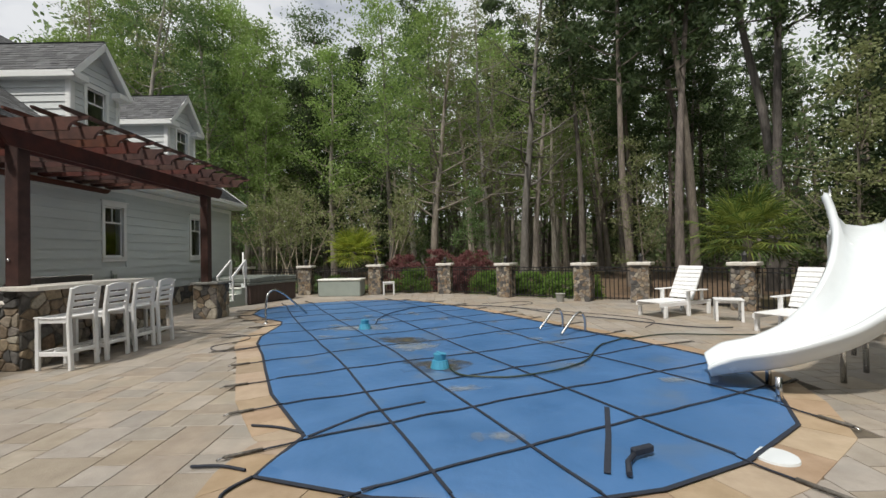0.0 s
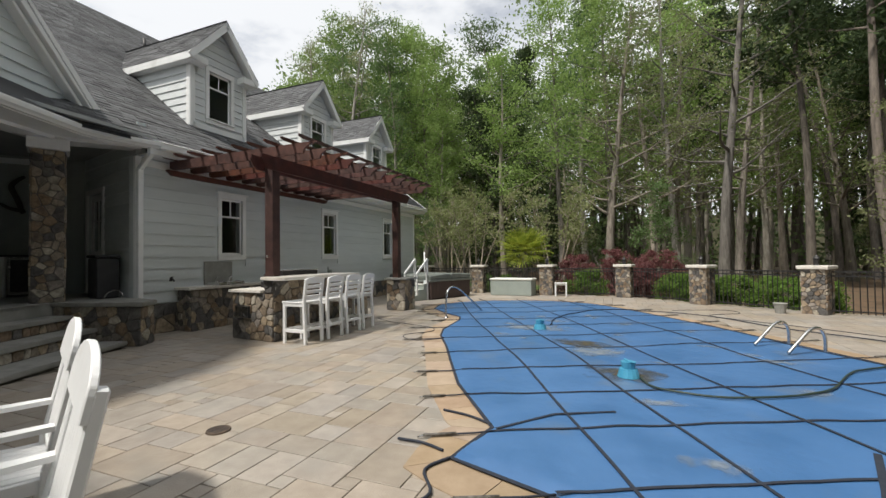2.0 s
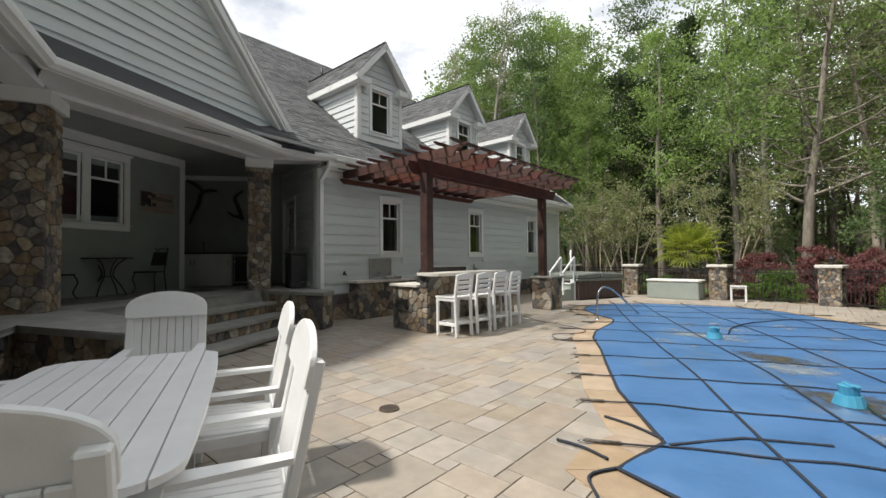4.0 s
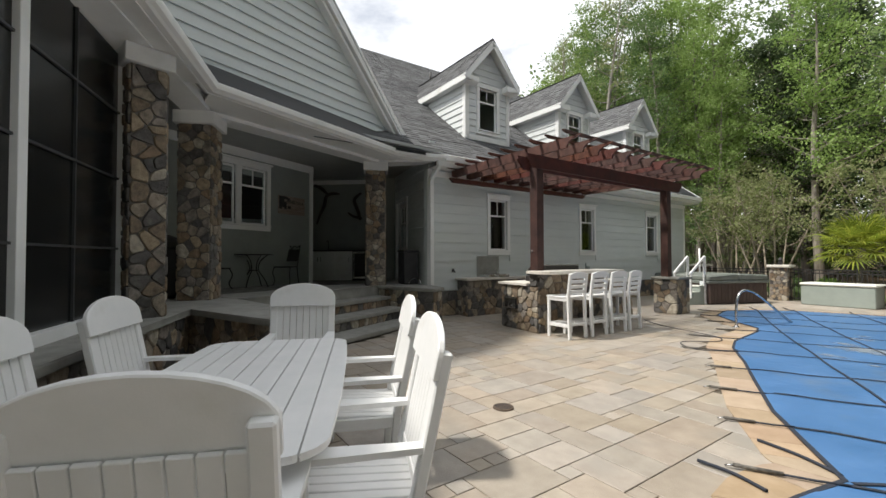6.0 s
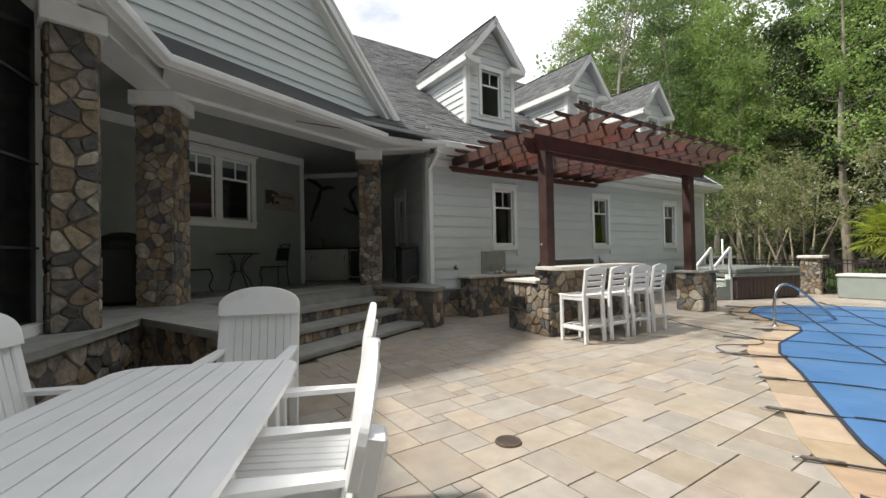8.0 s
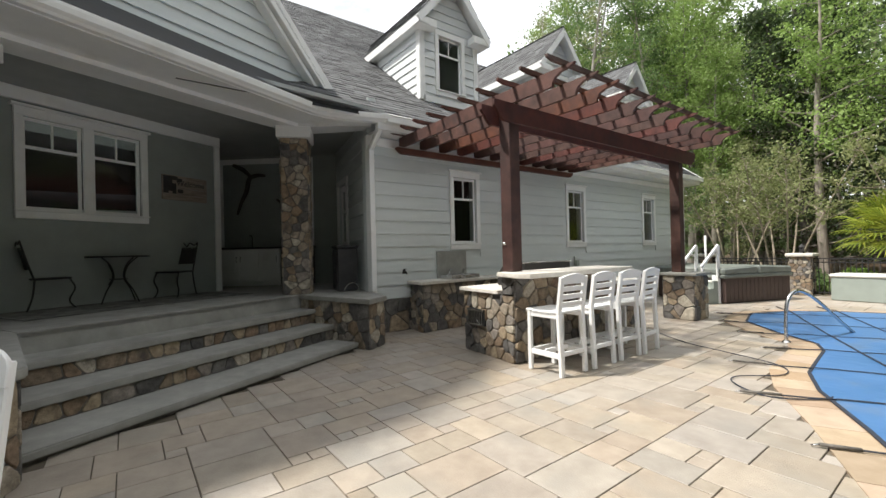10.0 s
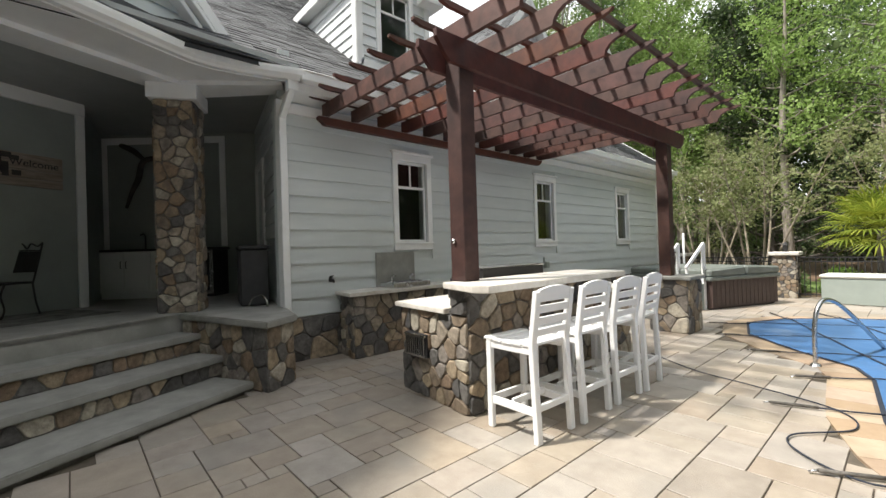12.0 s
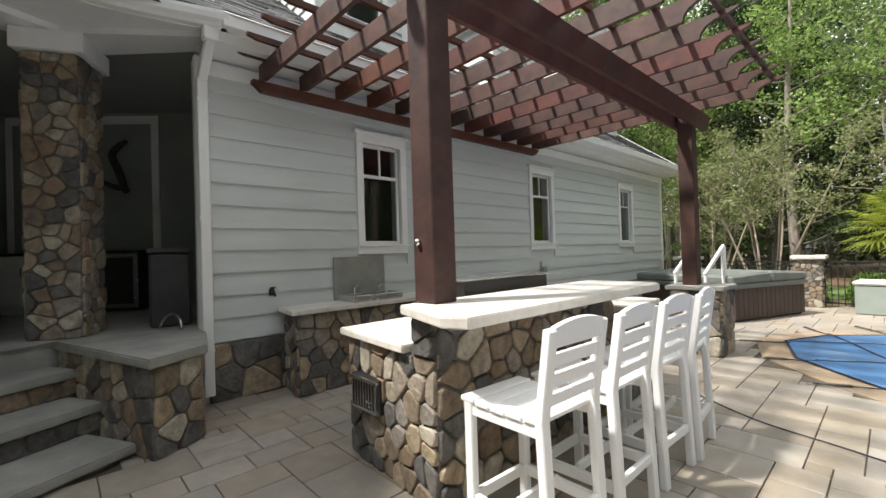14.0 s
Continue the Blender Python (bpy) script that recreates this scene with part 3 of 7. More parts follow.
up = Vector((-1, 0, SLOPE)).normalized()
shingles("shingle", roof, Vector((EAVE_X + 0.02, 5.3, EAVE_Z + 0.004)), Vector((0, 1, 0)), up, 15.75, (EAVE_X - RIDGE_X) * math.hypot(1, SLOPE), keep=lambda p: p.y > 6.2 + max(0, p.z - 4.2) * 0.1)
bm = boxes((0.46, 0.60, 8.25, 21.0, 3.70, 3.82), (0.585, 0.615, 8.25, 21.0, 3.81, 3.835), bevel=0.012)
part("gutter", bm, M_TRIM, roof, "white metal gutter")
bm = boxes((-0.02, 0.46, 8.2, 21.0, 3.60, 3.64), (0.42, 0.46, 8.2, 21.0, 3.64, 3.80))
part("soffit", bm, M_TRIM, roof, "white soffit and fascia")
bm = bmesh.new()
bar_between(bm, (EAVE_X + 0.02, 21.06, EAVE_Z - 0.09), (RIDGE_X, 21.06, RIDGE_Z - 0.09), 0.06, 0.2)
part("rake_board", bm, M_TRIM, roof)
bm = bmesh.new()
tube(bm, [(-5.8, 12.0, roof_z(-5.8)), (-5.8, 12.0, roof_z(-5.8) + 0.45)], 0.05)
part("vent_pipe", bm, M_BLACK, roof)

# downspout at the bend
ds = thing("downspout", label="white square downspout fixed to the house corner", category="downspout")
part("pipe", boxes((0.02, 0.12, 8.13, 8.23, 0.1, 3.35), bevel=0.01), M_TRIM, ds)
bm = bmesh.new()
bar_between(bm, (0.07, 8.18, 3.33), (0.44, 8.18, 3.62), 0.09, 0.09, bevel=0.01)
part("elbow", bm, M_TRIM, ds)
part("outlet", boxes((0.39, 0.5, 8.11, 8.25, 3.58, 3.74), bevel=0.01), M_TRIM, ds)
for z in (0.55, 1.9, 3.1):
    part("strap", boxes((0.005, 0.124, 8.126, 8.234, z, z + 0.03)), M_TRIM, ds)
bm = boxes((-0.05, 0.02, 8.13, 8.25, 0.6, 3.6), bevel=0.004)
part("corner_board", bm, M_TRIM, north)

# dormers
DX = -0.75


def dormer(yc):
    d = thing("dormer", label="gabled dormer with grey siding, white trim and a dark window", category="dormer", group="roof dormers", kind="")
    hw = 0.76
    zb, ze = 4.82, 6.68
    ridge = 7.56
    # front and cheeks
    bm = bmesh.new()
    fm = Matrix((Vector((0, 1, 0)), Vector((1, 0, 0)), Vector((0, 0, 1)))).transposed().to_4x4()
    fm.translation = Vector((DX, yc - hw, 0))
    wz0, wz1 = 5.0, 6.52
    hole = window("window_frame_set", fm, 0.33, 2 * hw - 0.33, wz0, wz1, "", crown=False)
    wall_with_holes(bm, (DX, yc - hw), (DX, yc + hw), zb - 0.05, ze, 0.12, [hole])
    profile(bm, [(-hw, ze), (hw, ze), (0, ridge - 0.1)], Matrix(((0, 0, -1, DX), (1, 0, 0, yc), (0, 1, 0, 0), (0, 0, 0, 1))), 0.12)
    for s in (-1, 1):
        y = yc + s * hw
        xe = EAVE_X - (ze - EAVE_Z) / SLOPE
        profile(bm, [(DX, zb - 0.1), (DX, ze), (xe - 0.3, ze), (xe - 0.3, ze - 0.1)], Matrix(((1, 0, 0, 0), (0, 0, 1, y - 0.06), (0, 1, 0, 0), (0, 0, 0, 1))), 0.12)
    # dormer walls and boards take the siding copy brightened as if sunlit
    part("dormer_wall", bm, M_SIDING_SUNLIT, d)
    siding(d, fm, 0.0, 2 * hw, zb, ze + 0.75, [(hole[0] - 0.1, hole[1] + 0.1, hole[2] - 0.13, hole[3] + 0.12)], rise=0.19, cut=lambda z: (0.0, 2 * hw) if z < ze else (hw * (z - ze) / (ridge - ze), 2 * hw - hw * (z - ze) / (ridge - ze)), mat=M_SIDING_SUNLIT)
    for s in (-1, 1):
        y = yc + s * (hw + 0.06)
        cm = Matrix((Vector((-1, 0, 0)), Vector((0, s, 0)), Vector((0, 0, 1)))).transposed().to_4x4()
        cm.translation = Vector((DX, y, 0))
        siding(d, cm, 0, 3, zb, ze, rise=0.19, cut=lambda z: (0.0, max(0.05, (DX - EAVE_X) + (z - EAVE_Z) / SLOPE)), mat=M_SIDING_SUNLIT)
    bm = bmesh.new()
    for s in (-1, 1):
        y0 = yc + s * (hw + 0.085)
        box(bm, DX - 0.02, DX + 0.035, min(y0, y0 - s * 0.13), max(y0, y0 - s * 0.13), zb, ze, None, 0.004)
        box(bm, DX - 0.11, DX + 0.02, y0 - 0.012, y0 + 0.012, zb + 0.02, ze, None, 0.003)
    box(bm, DX, DX + 0.035, yc - hw, yc + hw, zb - 0.02, zb + 0.12, None, 0.004)
    part("corner_board", bm, M_TRIM, d)
    # roof with overhang, boxed returns and white rakes
    oh, fx = 0.26, DX + 0.28
    k = (ridge - ze) / hw
    xr = EAVE_X - (ridge + 0.15 - EAVE_Z) / SLOPE
    bm = bmesh.new()
    tb = bmesh.new()
    for s in (-1, 1):
        a = Vector((0, yc + s * (hw + oh), ze - oh * k + 0.12))
        b = Vector((0, yc, ridge + 0.12))
        xa = EAVE_X - (a.z - EAVE_Z) / SLOPE
        lo = [bm.verts.new(c) for c in ((fx, a.y, a.z), (fx, b.y, b.z), (xr - 0.2, b.y, b.z), (xa - 0.2, a.y, a.z))]
        hi = [bm.verts.new((v.co.x, v.co.y, v.co.z + 0.05)) for v in lo]
        bm.faces.new(hi)
        bm.faces.new(lo[::-1])
        for i in range(4):
            bm.faces.new((lo[i], lo[(i + 1) % 4], hi[(i + 1) % 4], hi[i]))
        bar_between(tb, (fx - 0.01, a.y, a.z - 0.07), (fx - 0.01, b.y, b.z - 0.07), 0.15, 0.05, up=(1, 0, 0), bevel=0.004)
        box(tb, xa, fx, a.y - 0.02 if s > 0 else a.y - 0.01, a.y + 0.01 if s > 0 else a.y + 0.02, a.z - 0.13, a.z - 0.005)
        box(tb, xa, fx, min(a.y, yc + s * hw), max(a.y, yc + s * hw), a.z - 0.14, a.z - 0.11)
        box(tb, DX + 0.02, fx, min(a.y, yc + s * (hw - 0.22)), max(a.y, yc + s * (hw - 0.22)), a.z - 0.15, a.z + 0.02, None, 0.01)
    bmesh.ops.recalc_face_normals(bm, faces=bm.faces)
    part("dormer_roof", bm, M_TRIM, d, "white soffit under a charcoal shingle roof")
    for s in (-1, 1):
        a = Vector((fx + 0.01, yc + s * (hw + oh), ze - oh * k + 0.175))
        b = Vector((fx + 0.01, yc, ridge + 0.175))
        shingles("shingle", d, a, Vector((-1, 0, 0)), (b - a).normalized(), fx - xr, (b - a).length, keep=lambda p: p.z > roof_z(p.x) - 0.1, seed=int(yc * 10) + s)
    part("rake", tb, M_TRIM, d, "white rake boards with boxed returns")
    return d, hole


for yc in (10.70, 14.66, 18.62):
    before = set(scene.collection.objects)
    d, _ = dormer(yc)
    for ob in [o for o in scene.collection.objects if o not in before and o.name.startswith("window_frame_set")]:
        for child in list(ob.children):
            child.parent = d
        bpy.data.objects.remove(ob)

# ---- porch ----
PZ = 0.77
STEP_R = [(0.87, 7.5), (0.32, 7.35), (-0.1, 7.2), (-0.5, 7.05)]
STEP_L = [(2.66, 4.0), (2.1, 3.95), (1.57, 3.88), (1.05, 3.8)]
STEP_Z = [0.10, 0.325, 0.55, PZ]
tagged(part("porch_floor", prism(bmesh.new(), [(-0.5, 7.05), (-0.45, 7.4), (0.0, 8.15), (-2.9, 8.80), (-4.85, 6.5), (-2.85, 6.2), (-0.25, 1.45), (3.4, 0.9), (3.4, 2.3), (1.0, 2.9), (1.05, 3.8)], 0.0, PZ - 0.004), M_SLAB), "grey stone-paved porch floor", "floor", kind="structure")


stairs = thing("porch_steps", label="four wide bluestone steps with stone risers up to the porch", category="steps", kind="structure")
for i in range(4):
    r, l = Vector((*STEP_R[i], 0)), Vector((*STEP_L[i], 0))
    run = (l - r).normalized()
    back = Vector((run.y, -run.x, 0))
    z = STEP_Z[i]
    low = STEP_Z[i - 1] if i else 0.0
    bm = bmesh.new()
    depth = 0.62 if i < 3 else 0.5
    pts = [r - run * 0.0, r + back * depth, l + back * depth, l]
    prism(bm, [(p.x, p.y) for p in pts], z - 0.07, z)
    bmesh.ops.recalc_face_normals(bm, faces=bm.faces)
    bmesh.ops.bevel(bm, geom=bm.edges[:], offset=0.012, segments=2, affect="EDGES")
    part("tread", bm, M_SLAB, stairs)
    f = 0.05
    bm = bmesh.new()
    prism(bm, [(p.x, p.y) for p in (r + back * f, r + back * (depth + 0.4), l + back * (depth + 0.4), l + back * f)], -0.05 if i == 0 else low - 0.06, z - 0.072)
    bmesh.ops.recalc_face_normals(bm, faces=bm.faces)
    riser = part("riser", bm, M_MORTAR, stairs)
    a, b = l + back * f, r + back * f
    if i:
        stone_face(stairs, (a.x, a.y), (b.x, b.y), low + 0.004, z - 0.075, 0.16, 0.02, seed=20 + i)


def stone_block(name, pts, z0, z1, label, category, cap=None, cap_mat=None, cap_label="", over=0.06, size=0.2, seed=1, sides=None, kind=""):
    """A stone-faced block on a plan outline (anticlockwise), with an overhanging slab on top."""
    t = thing(name, label=label, category=category, kind=kind)
    part("core", prism(bmesh.new(), pts, z0, z1), M_MORTAR, t)
    n = len(pts)
    for i in range(n):
        if sides is None or i in sides:
            stone_face(t, pts[i], pts[(i + 1) % n], max(z0, 0), z1, size, seed=seed * 10 + i)
    if cap:
        c = Vector((sum(p[0] for p in pts) / n, sum(p[1] for p in pts) / n, 0))
        big = []
        for i in range(n):
            p, q, r = (Vector((*pts[(i + k) % n], 0)) for k in (-1, 0, 1))
            e1, e2 = (q - p).normalized(), (r - q).normalized()
            n1, n2 = Vector((e1.y, -e1.x, 0)), Vector((e2.y, -e2.x, 0))
            h = (n1 + n2) / (1 + n1.dot(n2))
            big.append(q + h * over)
        bm = prism(bmesh.new(), [(p.x, p.y) for p in big], z1 + 0.002, z1 + cap)
        bmesh.ops.bevel(bm, geom=bm.edges[:], offset=0.012, segments=2, affect="EDGES")
        part("slab", bm, cap_mat or M_SLAB, t, cap_label)
    return t


stone_block("step_wall", [(-0.5, 7.08), (1.08, 7.57), (0.86, 7.93), (0.0, 8.12), (-0.45, 7.6)], -0.1, PZ - 0.075, "stone-faced wall beside the steps with a grey slab cap", "low wall", 0.078, seed=4, sides=(0, 1, 2), kind="structure")
stone_block("low_wall", [(0.7, 2.9), (5.1, 1.45), (5.25, 1.97), (2.05, 3.05), (3.72, 3.68), (2.92, 4.06), (1.0, 3.72)], -0.1, PZ - 0.075, "stone-faced low wall under the columns with a grey slab cap", "low wall", 0.078, seed=5, sides=(2, 3, 4, 5), kind="structure")


def column(x, y, rz, w, z1, label, seed):
    c = thing("stone_column", x, y, PZ, rz, label, "column", "porch columns", "")
    h = w / 2
    pts = [(-h, -h), (h, -h), (h, h), (-h, h)]
    part("core", prism(bmesh.new(), pts, 0.0, z1 - PZ), M_MORTAR, c)
    for i in range(4):
        stone_face(c, pts[i], pts[(i + 1) % 4], 0.0, z1 - PZ, 0.165, 0.03, seed=seed * 7 + i)
    bm = boxes((-h - 0.07, h + 0.07, -h - 0.07, h + 0.07, z1 - PZ + 0.002, z1 - PZ + 0.2), bevel=0.008)
    part("capital", bm, M_TRIM, c, "white boxed capital")
    return c


COL = "tall square column of rounded brown field stones on the porch"
column(-0.83, 7.14, -25.5, 0.44, 3.53, COL, 1)
column(0.76, 3.27, -25.5, 0.46, 3.53, COL, 2)
column(2.76, 2.55, -73.6, 0.34, 3.53, COL, 3)

# beam, soffit, gutter and gable over the porch
GA = Vector((0.43, 7.1, 0))
GB = Vector((2.13, 3.36, 0))
GC = GB + Vector((1.9, -0.72, 0)).normalized() * 6
porch_roof = thing("porch_eave", label="white porch beam, soffit and gutter bending round the porch", category="eave", kind="structure")


def along(a, b, off0, off1, z0, z1, e0=0.0, e1=0.0):
    """A board that follows a-b, between two distances behind it."""
    u = (b - a).normalized()
    n = Vector((u.y, -u.x, 0))
    n = n if n.x < 0 else -n
    p = [a - u * e0 + n * off0, b + u * e1 + n * off0, b + u * e1 + n * off1, a - u * e0 + n * off1]
    bm = prism(bmesh.new(), [(q.x, q.y) for q in p], z0, z1)
    bmesh.ops.recalc_face_normals(bm, faces=bm.faces)
    return bm




def swept(line, section):
    """A section (distance out, height) carried along a plan line, mitred at the bends."""
    bm = bmesh.new()
    prev = None
    n = len(line)
    for i, p in enumerate(line):
        d0 = (p - line[i - 1]).normalized() if i else (line[1] - p).normalized()
        d1 = (line[i + 1] - p).normalized() if i < n - 1 else d0
        n0, n1 = Vector((d0.y, -d0.x, 0)), Vector((d1.y, -d1.x, 0))
        out = (n0 + n1) / (1 + n0.dot(n1))
        row = [bm.verts.new((p.x + out.x * o, p.y + out.y * o, z)) for o, z in section]
        if prev:
            for k in range(len(row)):
                bm.faces.new((prev[k], prev[(k + 1) % len(row)], row[(k + 1) % len(row)], row[k]))
        else:
            bm.faces.new(row)
        prev = row
    bm.faces.new(prev[::-1])
    bmesh.ops.recalc_face_normals(bm, faces=bm.faces)
    return bm


LIP = [GC, GB, GA, Vector((0.40, 7.32, 0)), Vector((0.43, 7.55, 0)), Vector((0.50, 7.85, 0)), Vector((0.60, 8.20, 0)), Vector((0.61, 8.30, 0))]
part("gutter", swept(LIP, [(-0.14, 3.70), (-0.07, 3.70), (-0.05, 3.725), (-0.012, 3.75), (0.0, 3.80), (0.0, 3.83), (-0.015, 3.834), (-0.14, 3.834)]), M_TRIM, porch_roof, "white ogee gutter")
part("fascia", swept(LIP, [(-0.17, 3.69), (-0.142, 3.69), (-0.142, 3.87), (-0.17, 3.87)]), M_TRIM, porch_roof)
A1 = Vector((-0.83, 7.14, 0))
A2 = Vector((0.76, 3.27, 0))
A3 = A2 + Vector((1.91, -0.74, 0)).normalized() * 8
part("beam", prism(bmesh.new(), [(0.575, 3.19), (0.95, 3.35), (-0.60, 7.12), (0.16, 8.16), (-0.12, 8.30), (-1.0, 7.38), (-1.01, 7.06)], 3.735, 3.99), M_TRIM, porch_roof, "white boxed beam")
part("soffit", prism(bmesh.new(), [(0.9, 3.25), (1.95, 3.30), (0.28, 7.03), (0.25, 7.35), (0.45, 8.24), (0.1, 8.24), (-0.66, 7.2)], 3.795, 3.825), M_TRIM, porch_roof, "white painted soffit")
part("beam", along(A2, A3, -0.2, 0.2, 3.732, 3.98, -0.25, 0), M_TRIM, porch_roof, "white boxed beam")
part("soffit", along(GB, GC, 0.16, 1.0, 3.75, 3.78, -0.1, 0.5), M_TRIM, porch_roof)
tagged(part("ceiling", prism(bmesh.new(), [(0.4, 8.3), (-3.6, 9.2), (-6.2, 7.2), (-2.5, 0.5), (7.5, -2.6), (8.0, 1.0), (1.0, 3.5)], 3.9, 3.96), M_CEIL_SHADED), "flat pale porch ceiling, greyed to hold its shade", "ceiling", kind="structure")
# gable
G0 = Vector((-0.1, 7.42, 0))
gable = thing("wall_gable", label="grey siding gable over the porch with white rake boards", category="wall", kind="structure")
gm = Matrix((U, Vector((-U.y, U.x, 0)), Vector((0, 0, 1)))).transposed().to_4x4()
gm.translation = Vector((-0.37, 7.42, 0))
GZ = 4.26
# the flat-clipped top is made up, out of view, to shorten the gable's shadow
PS, PZT, PS2, PS3 = 2.7, 6.88, 4.75, 7.45


def gable_span(z):
    k = max(0.0, (z - GZ) / (PZT - GZ))
    return (PS * k, PS3 - (PS3 - PS2) * k)


bm = bmesh.new()
pr = gm @ Matrix(((1, 0, 0, 0), (0, 0, 1, -0.15), (0, 1, 0, 0), (0, 0, 0, 1)))
profile(bm, [(0, 3.85), (PS3, 3.85), (PS3, GZ), (PS2, PZT), (PS, PZT), (0, GZ)], pr, 0.14)
part("wall_body", bm, M_SIDING, gable)
siding(gable, gm, 0, PS3, GZ, PZT, rise=0.2, cut=gable_span)
bm = bmesh.new()
bar_between(bm, gm @ Vector((-0.12, 0.10, GZ + 0.0)), gm @ Vector((PS, 0.10, PZT + 0.02)), 0.2, 0.28, up=gm.to_3x3() @ Vector((0, 1, 0)), bevel=0.006)
bar_between(bm, gm @ Vector((0.12, 0.03, GZ - 0.02)), gm @ Vector((PS, 0.03, PZT - 0.18)), 0.06, 0.3, up=gm.to_3x3() @ Vector((0, 1, 0)), bevel=0.006)
part("rake_board", bm, M_TRIM, gable, "white rake board")
bm = bmesh.new()
for s0, s1 in ((-0.2, PS), (PS3 + 0.2, PS2)):
    z0 = GZ + 0.0 - 0.2 * 0.96
    lo = [bm.verts.new(gm @ Vector(c)) for c in ((s0, 0.24, z0), (s1, 0.24, PZT + 0.12), (s1, -7, PZT + 0.12), (s0, -7, z0))]
    hi = [bm.verts.new(v.co + Vector((0, 0, 0.05))) for v in lo]
    bm.faces.new(hi)
    bm.faces.new(lo[::-1])
    for i in range(4):
        bm.faces.new((lo[i], lo[(i + 1) % 4], hi[(i + 1) % 4], hi[i]))
lo = [bm.verts.new(gm @ Vector(c)) for c in ((PS, 0.24, PZT + 0.12), (PS2, 0.24, PZT + 0.12), (PS2, -7, PZT + 0.12), (PS, -7, PZT + 0.12))]
bm.faces.new(lo)
bmesh.ops.recalc_face_normals(bm, faces=bm.faces)
part("gable_roof", bm, M_DARK, gable, "black edge of the gable roof")
bm = along(GA, GB, 0.06, 0.62, 3.83, 3.86, 0.0, 0.0)
for v in bm.verts:
    if (v.co.to_2d() - GA.to_2d()).dot(Vector((-0.92, -0.38))) > 0.35:
        v.co.z += 0.46
part("pent_roof", bm, M_DARK, gable, "narrow black pent roof")
bm = along(GB, GC, 0.06, 3.0, 3.83, 3.86, 0.0, 0.5)
for v in bm.verts:
    if v.co.z and (v.co.to_2d() - GB.to_2d()).dot(Vector((-0.35, -0.93))) > 1.5:
        v.co.z += 2.2
part("side_roof", bm, M_SHINGLE, gable)

# porch inner walls, the porch's shade put into their darker grey-green
BK0, BK1 = (-0.22, 1.42), (-2.82, 6.2)
bu = Vector((BK1[0] - BK0[0], BK1[1] - BK0[1], 0)).normalized()
bm_back = Matrix((bu, Vector((bu.y, -bu.x, 0)), Vector((0, 0, 1)))).transposed().to_4x4()
bm_back.translation = Vector((*BK0, 0))


def s_of(x, y):
    return (Vector((x, y, 0)) - Vector((*BK0, 0))).dot(bu)


back = thing("wall_west", label="grey-green back wall of the porch, darkened to hold its shade", category="wall", kind="structure")
hole = window("window_4", bm_back, s_of(-1.31, 3.43), s_of(-2.14, 4.96), 2.07, 3.67, "double white-cased window in the porch wall", double=True)
bm = bmesh.new()
LB = (Vector((*BK1, 0)) - Vector((*BK0, 0))).length
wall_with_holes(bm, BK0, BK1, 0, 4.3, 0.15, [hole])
part("wall_body", bm, M_PORCHWALL_SHADED, back)
bm = bmesh.new()
box(bm, LB - 0.12, LB, 0.003, 0.04, PZ, 3.71, bm_back, 0.004)
box(bm, 0, LB, 0.003, 0.05, 3.712, 3.898, bm_back, 0.004)
part("trim", bm, M_TRIM, back)
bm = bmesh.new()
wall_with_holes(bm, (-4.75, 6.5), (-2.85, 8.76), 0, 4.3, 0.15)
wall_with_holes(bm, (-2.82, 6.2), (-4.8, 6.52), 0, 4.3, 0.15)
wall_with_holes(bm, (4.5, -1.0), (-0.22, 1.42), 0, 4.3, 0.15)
tagged(part("wall_alcove", bm, M_PORCHWALL_SHADED), "grey-green alcove walls of the porch, darkened to hold their shade", "wall", kind="structure")
side = thing("wall_side", label="grey siding wall with a white door beside the porch alcove", category="wall", kind="structure")
dm = Matrix((Vector((1, -0.21, 0)).normalized(), Vector((-0.21, -1, 0)).normalized(), Vector((0, 0, 1)))).transposed().to_4x4()
dm.translation = Vector((-3.55, 8.93, 0))
DL = math.hypot(3.55, 0.76)
door_hole = (0.95, 1.85, PZ, 3.05)
bm = bmesh.new()
wall_with_holes(bm, (-3.55, 8.93), (-0.02, 8.19), 0, 4.3, 0.15, [door_hole])
part("wall_body", bm, M_SIDING, side)
siding(side, dm, 0.0, DL - 0.02, PZ, 4.0, [(0.85, 1.95, PZ, 3.16)])

# door in the side wall
door = thing("door_1", label="white half-glazed door with dark panes, closed", category="door", kind="structure")
bm = bmesh.new()
for r in ((0.85, 0.95, PZ, 3.05), (1.85, 1.95, PZ, 3.05), (0.85, 1.95, 3.05, 3.16)):
    box(bm, r[0], r[1], 0.003, 0.05, r[2], r[3], dm, 0.004)
part("door_frame", bm, M_TRIM, door)
bm = bmesh.new()
for r in ((0.96, 1.1, PZ + 0.01, 3.04), (1.7, 1.84, PZ + 0.01, 3.04), (1.1, 1.7, PZ + 0.01, 1.75), (1.1, 1.7, 2.9, 3.04), (1.38, 1.42, 1.75, 2.9), (1.1, 1.7, 2.42, 2.46)):
    box(bm, r[0], r[1], -0.08, -0.04, r[2], r[3], dm, 0.003)
door_leaf = part("door_leaf", bm, M_TRIM, door)
for r in ((1.1, 1.38, 1.75, 2.42), (1.42, 1.7, 1.75, 2.42), (1.1, 1.38, 2.46, 2.9), (1.42, 1.7, 2.46, 2.9)):
    bm = bmesh.new()
    box(bm, r[0], r[1], -0.064, -0.056, r[2], r[3], dm)
    part("pane", bm, M_GLASS, door_leaf).visible_shadow = False
bm = bmesh.new()
bmesh.ops.create_uvsphere(bm, u_segments=10, v_segments=8, radius=0.03, matrix=dm @ Matrix.Translation((1.77, 0.0, 1.72)))
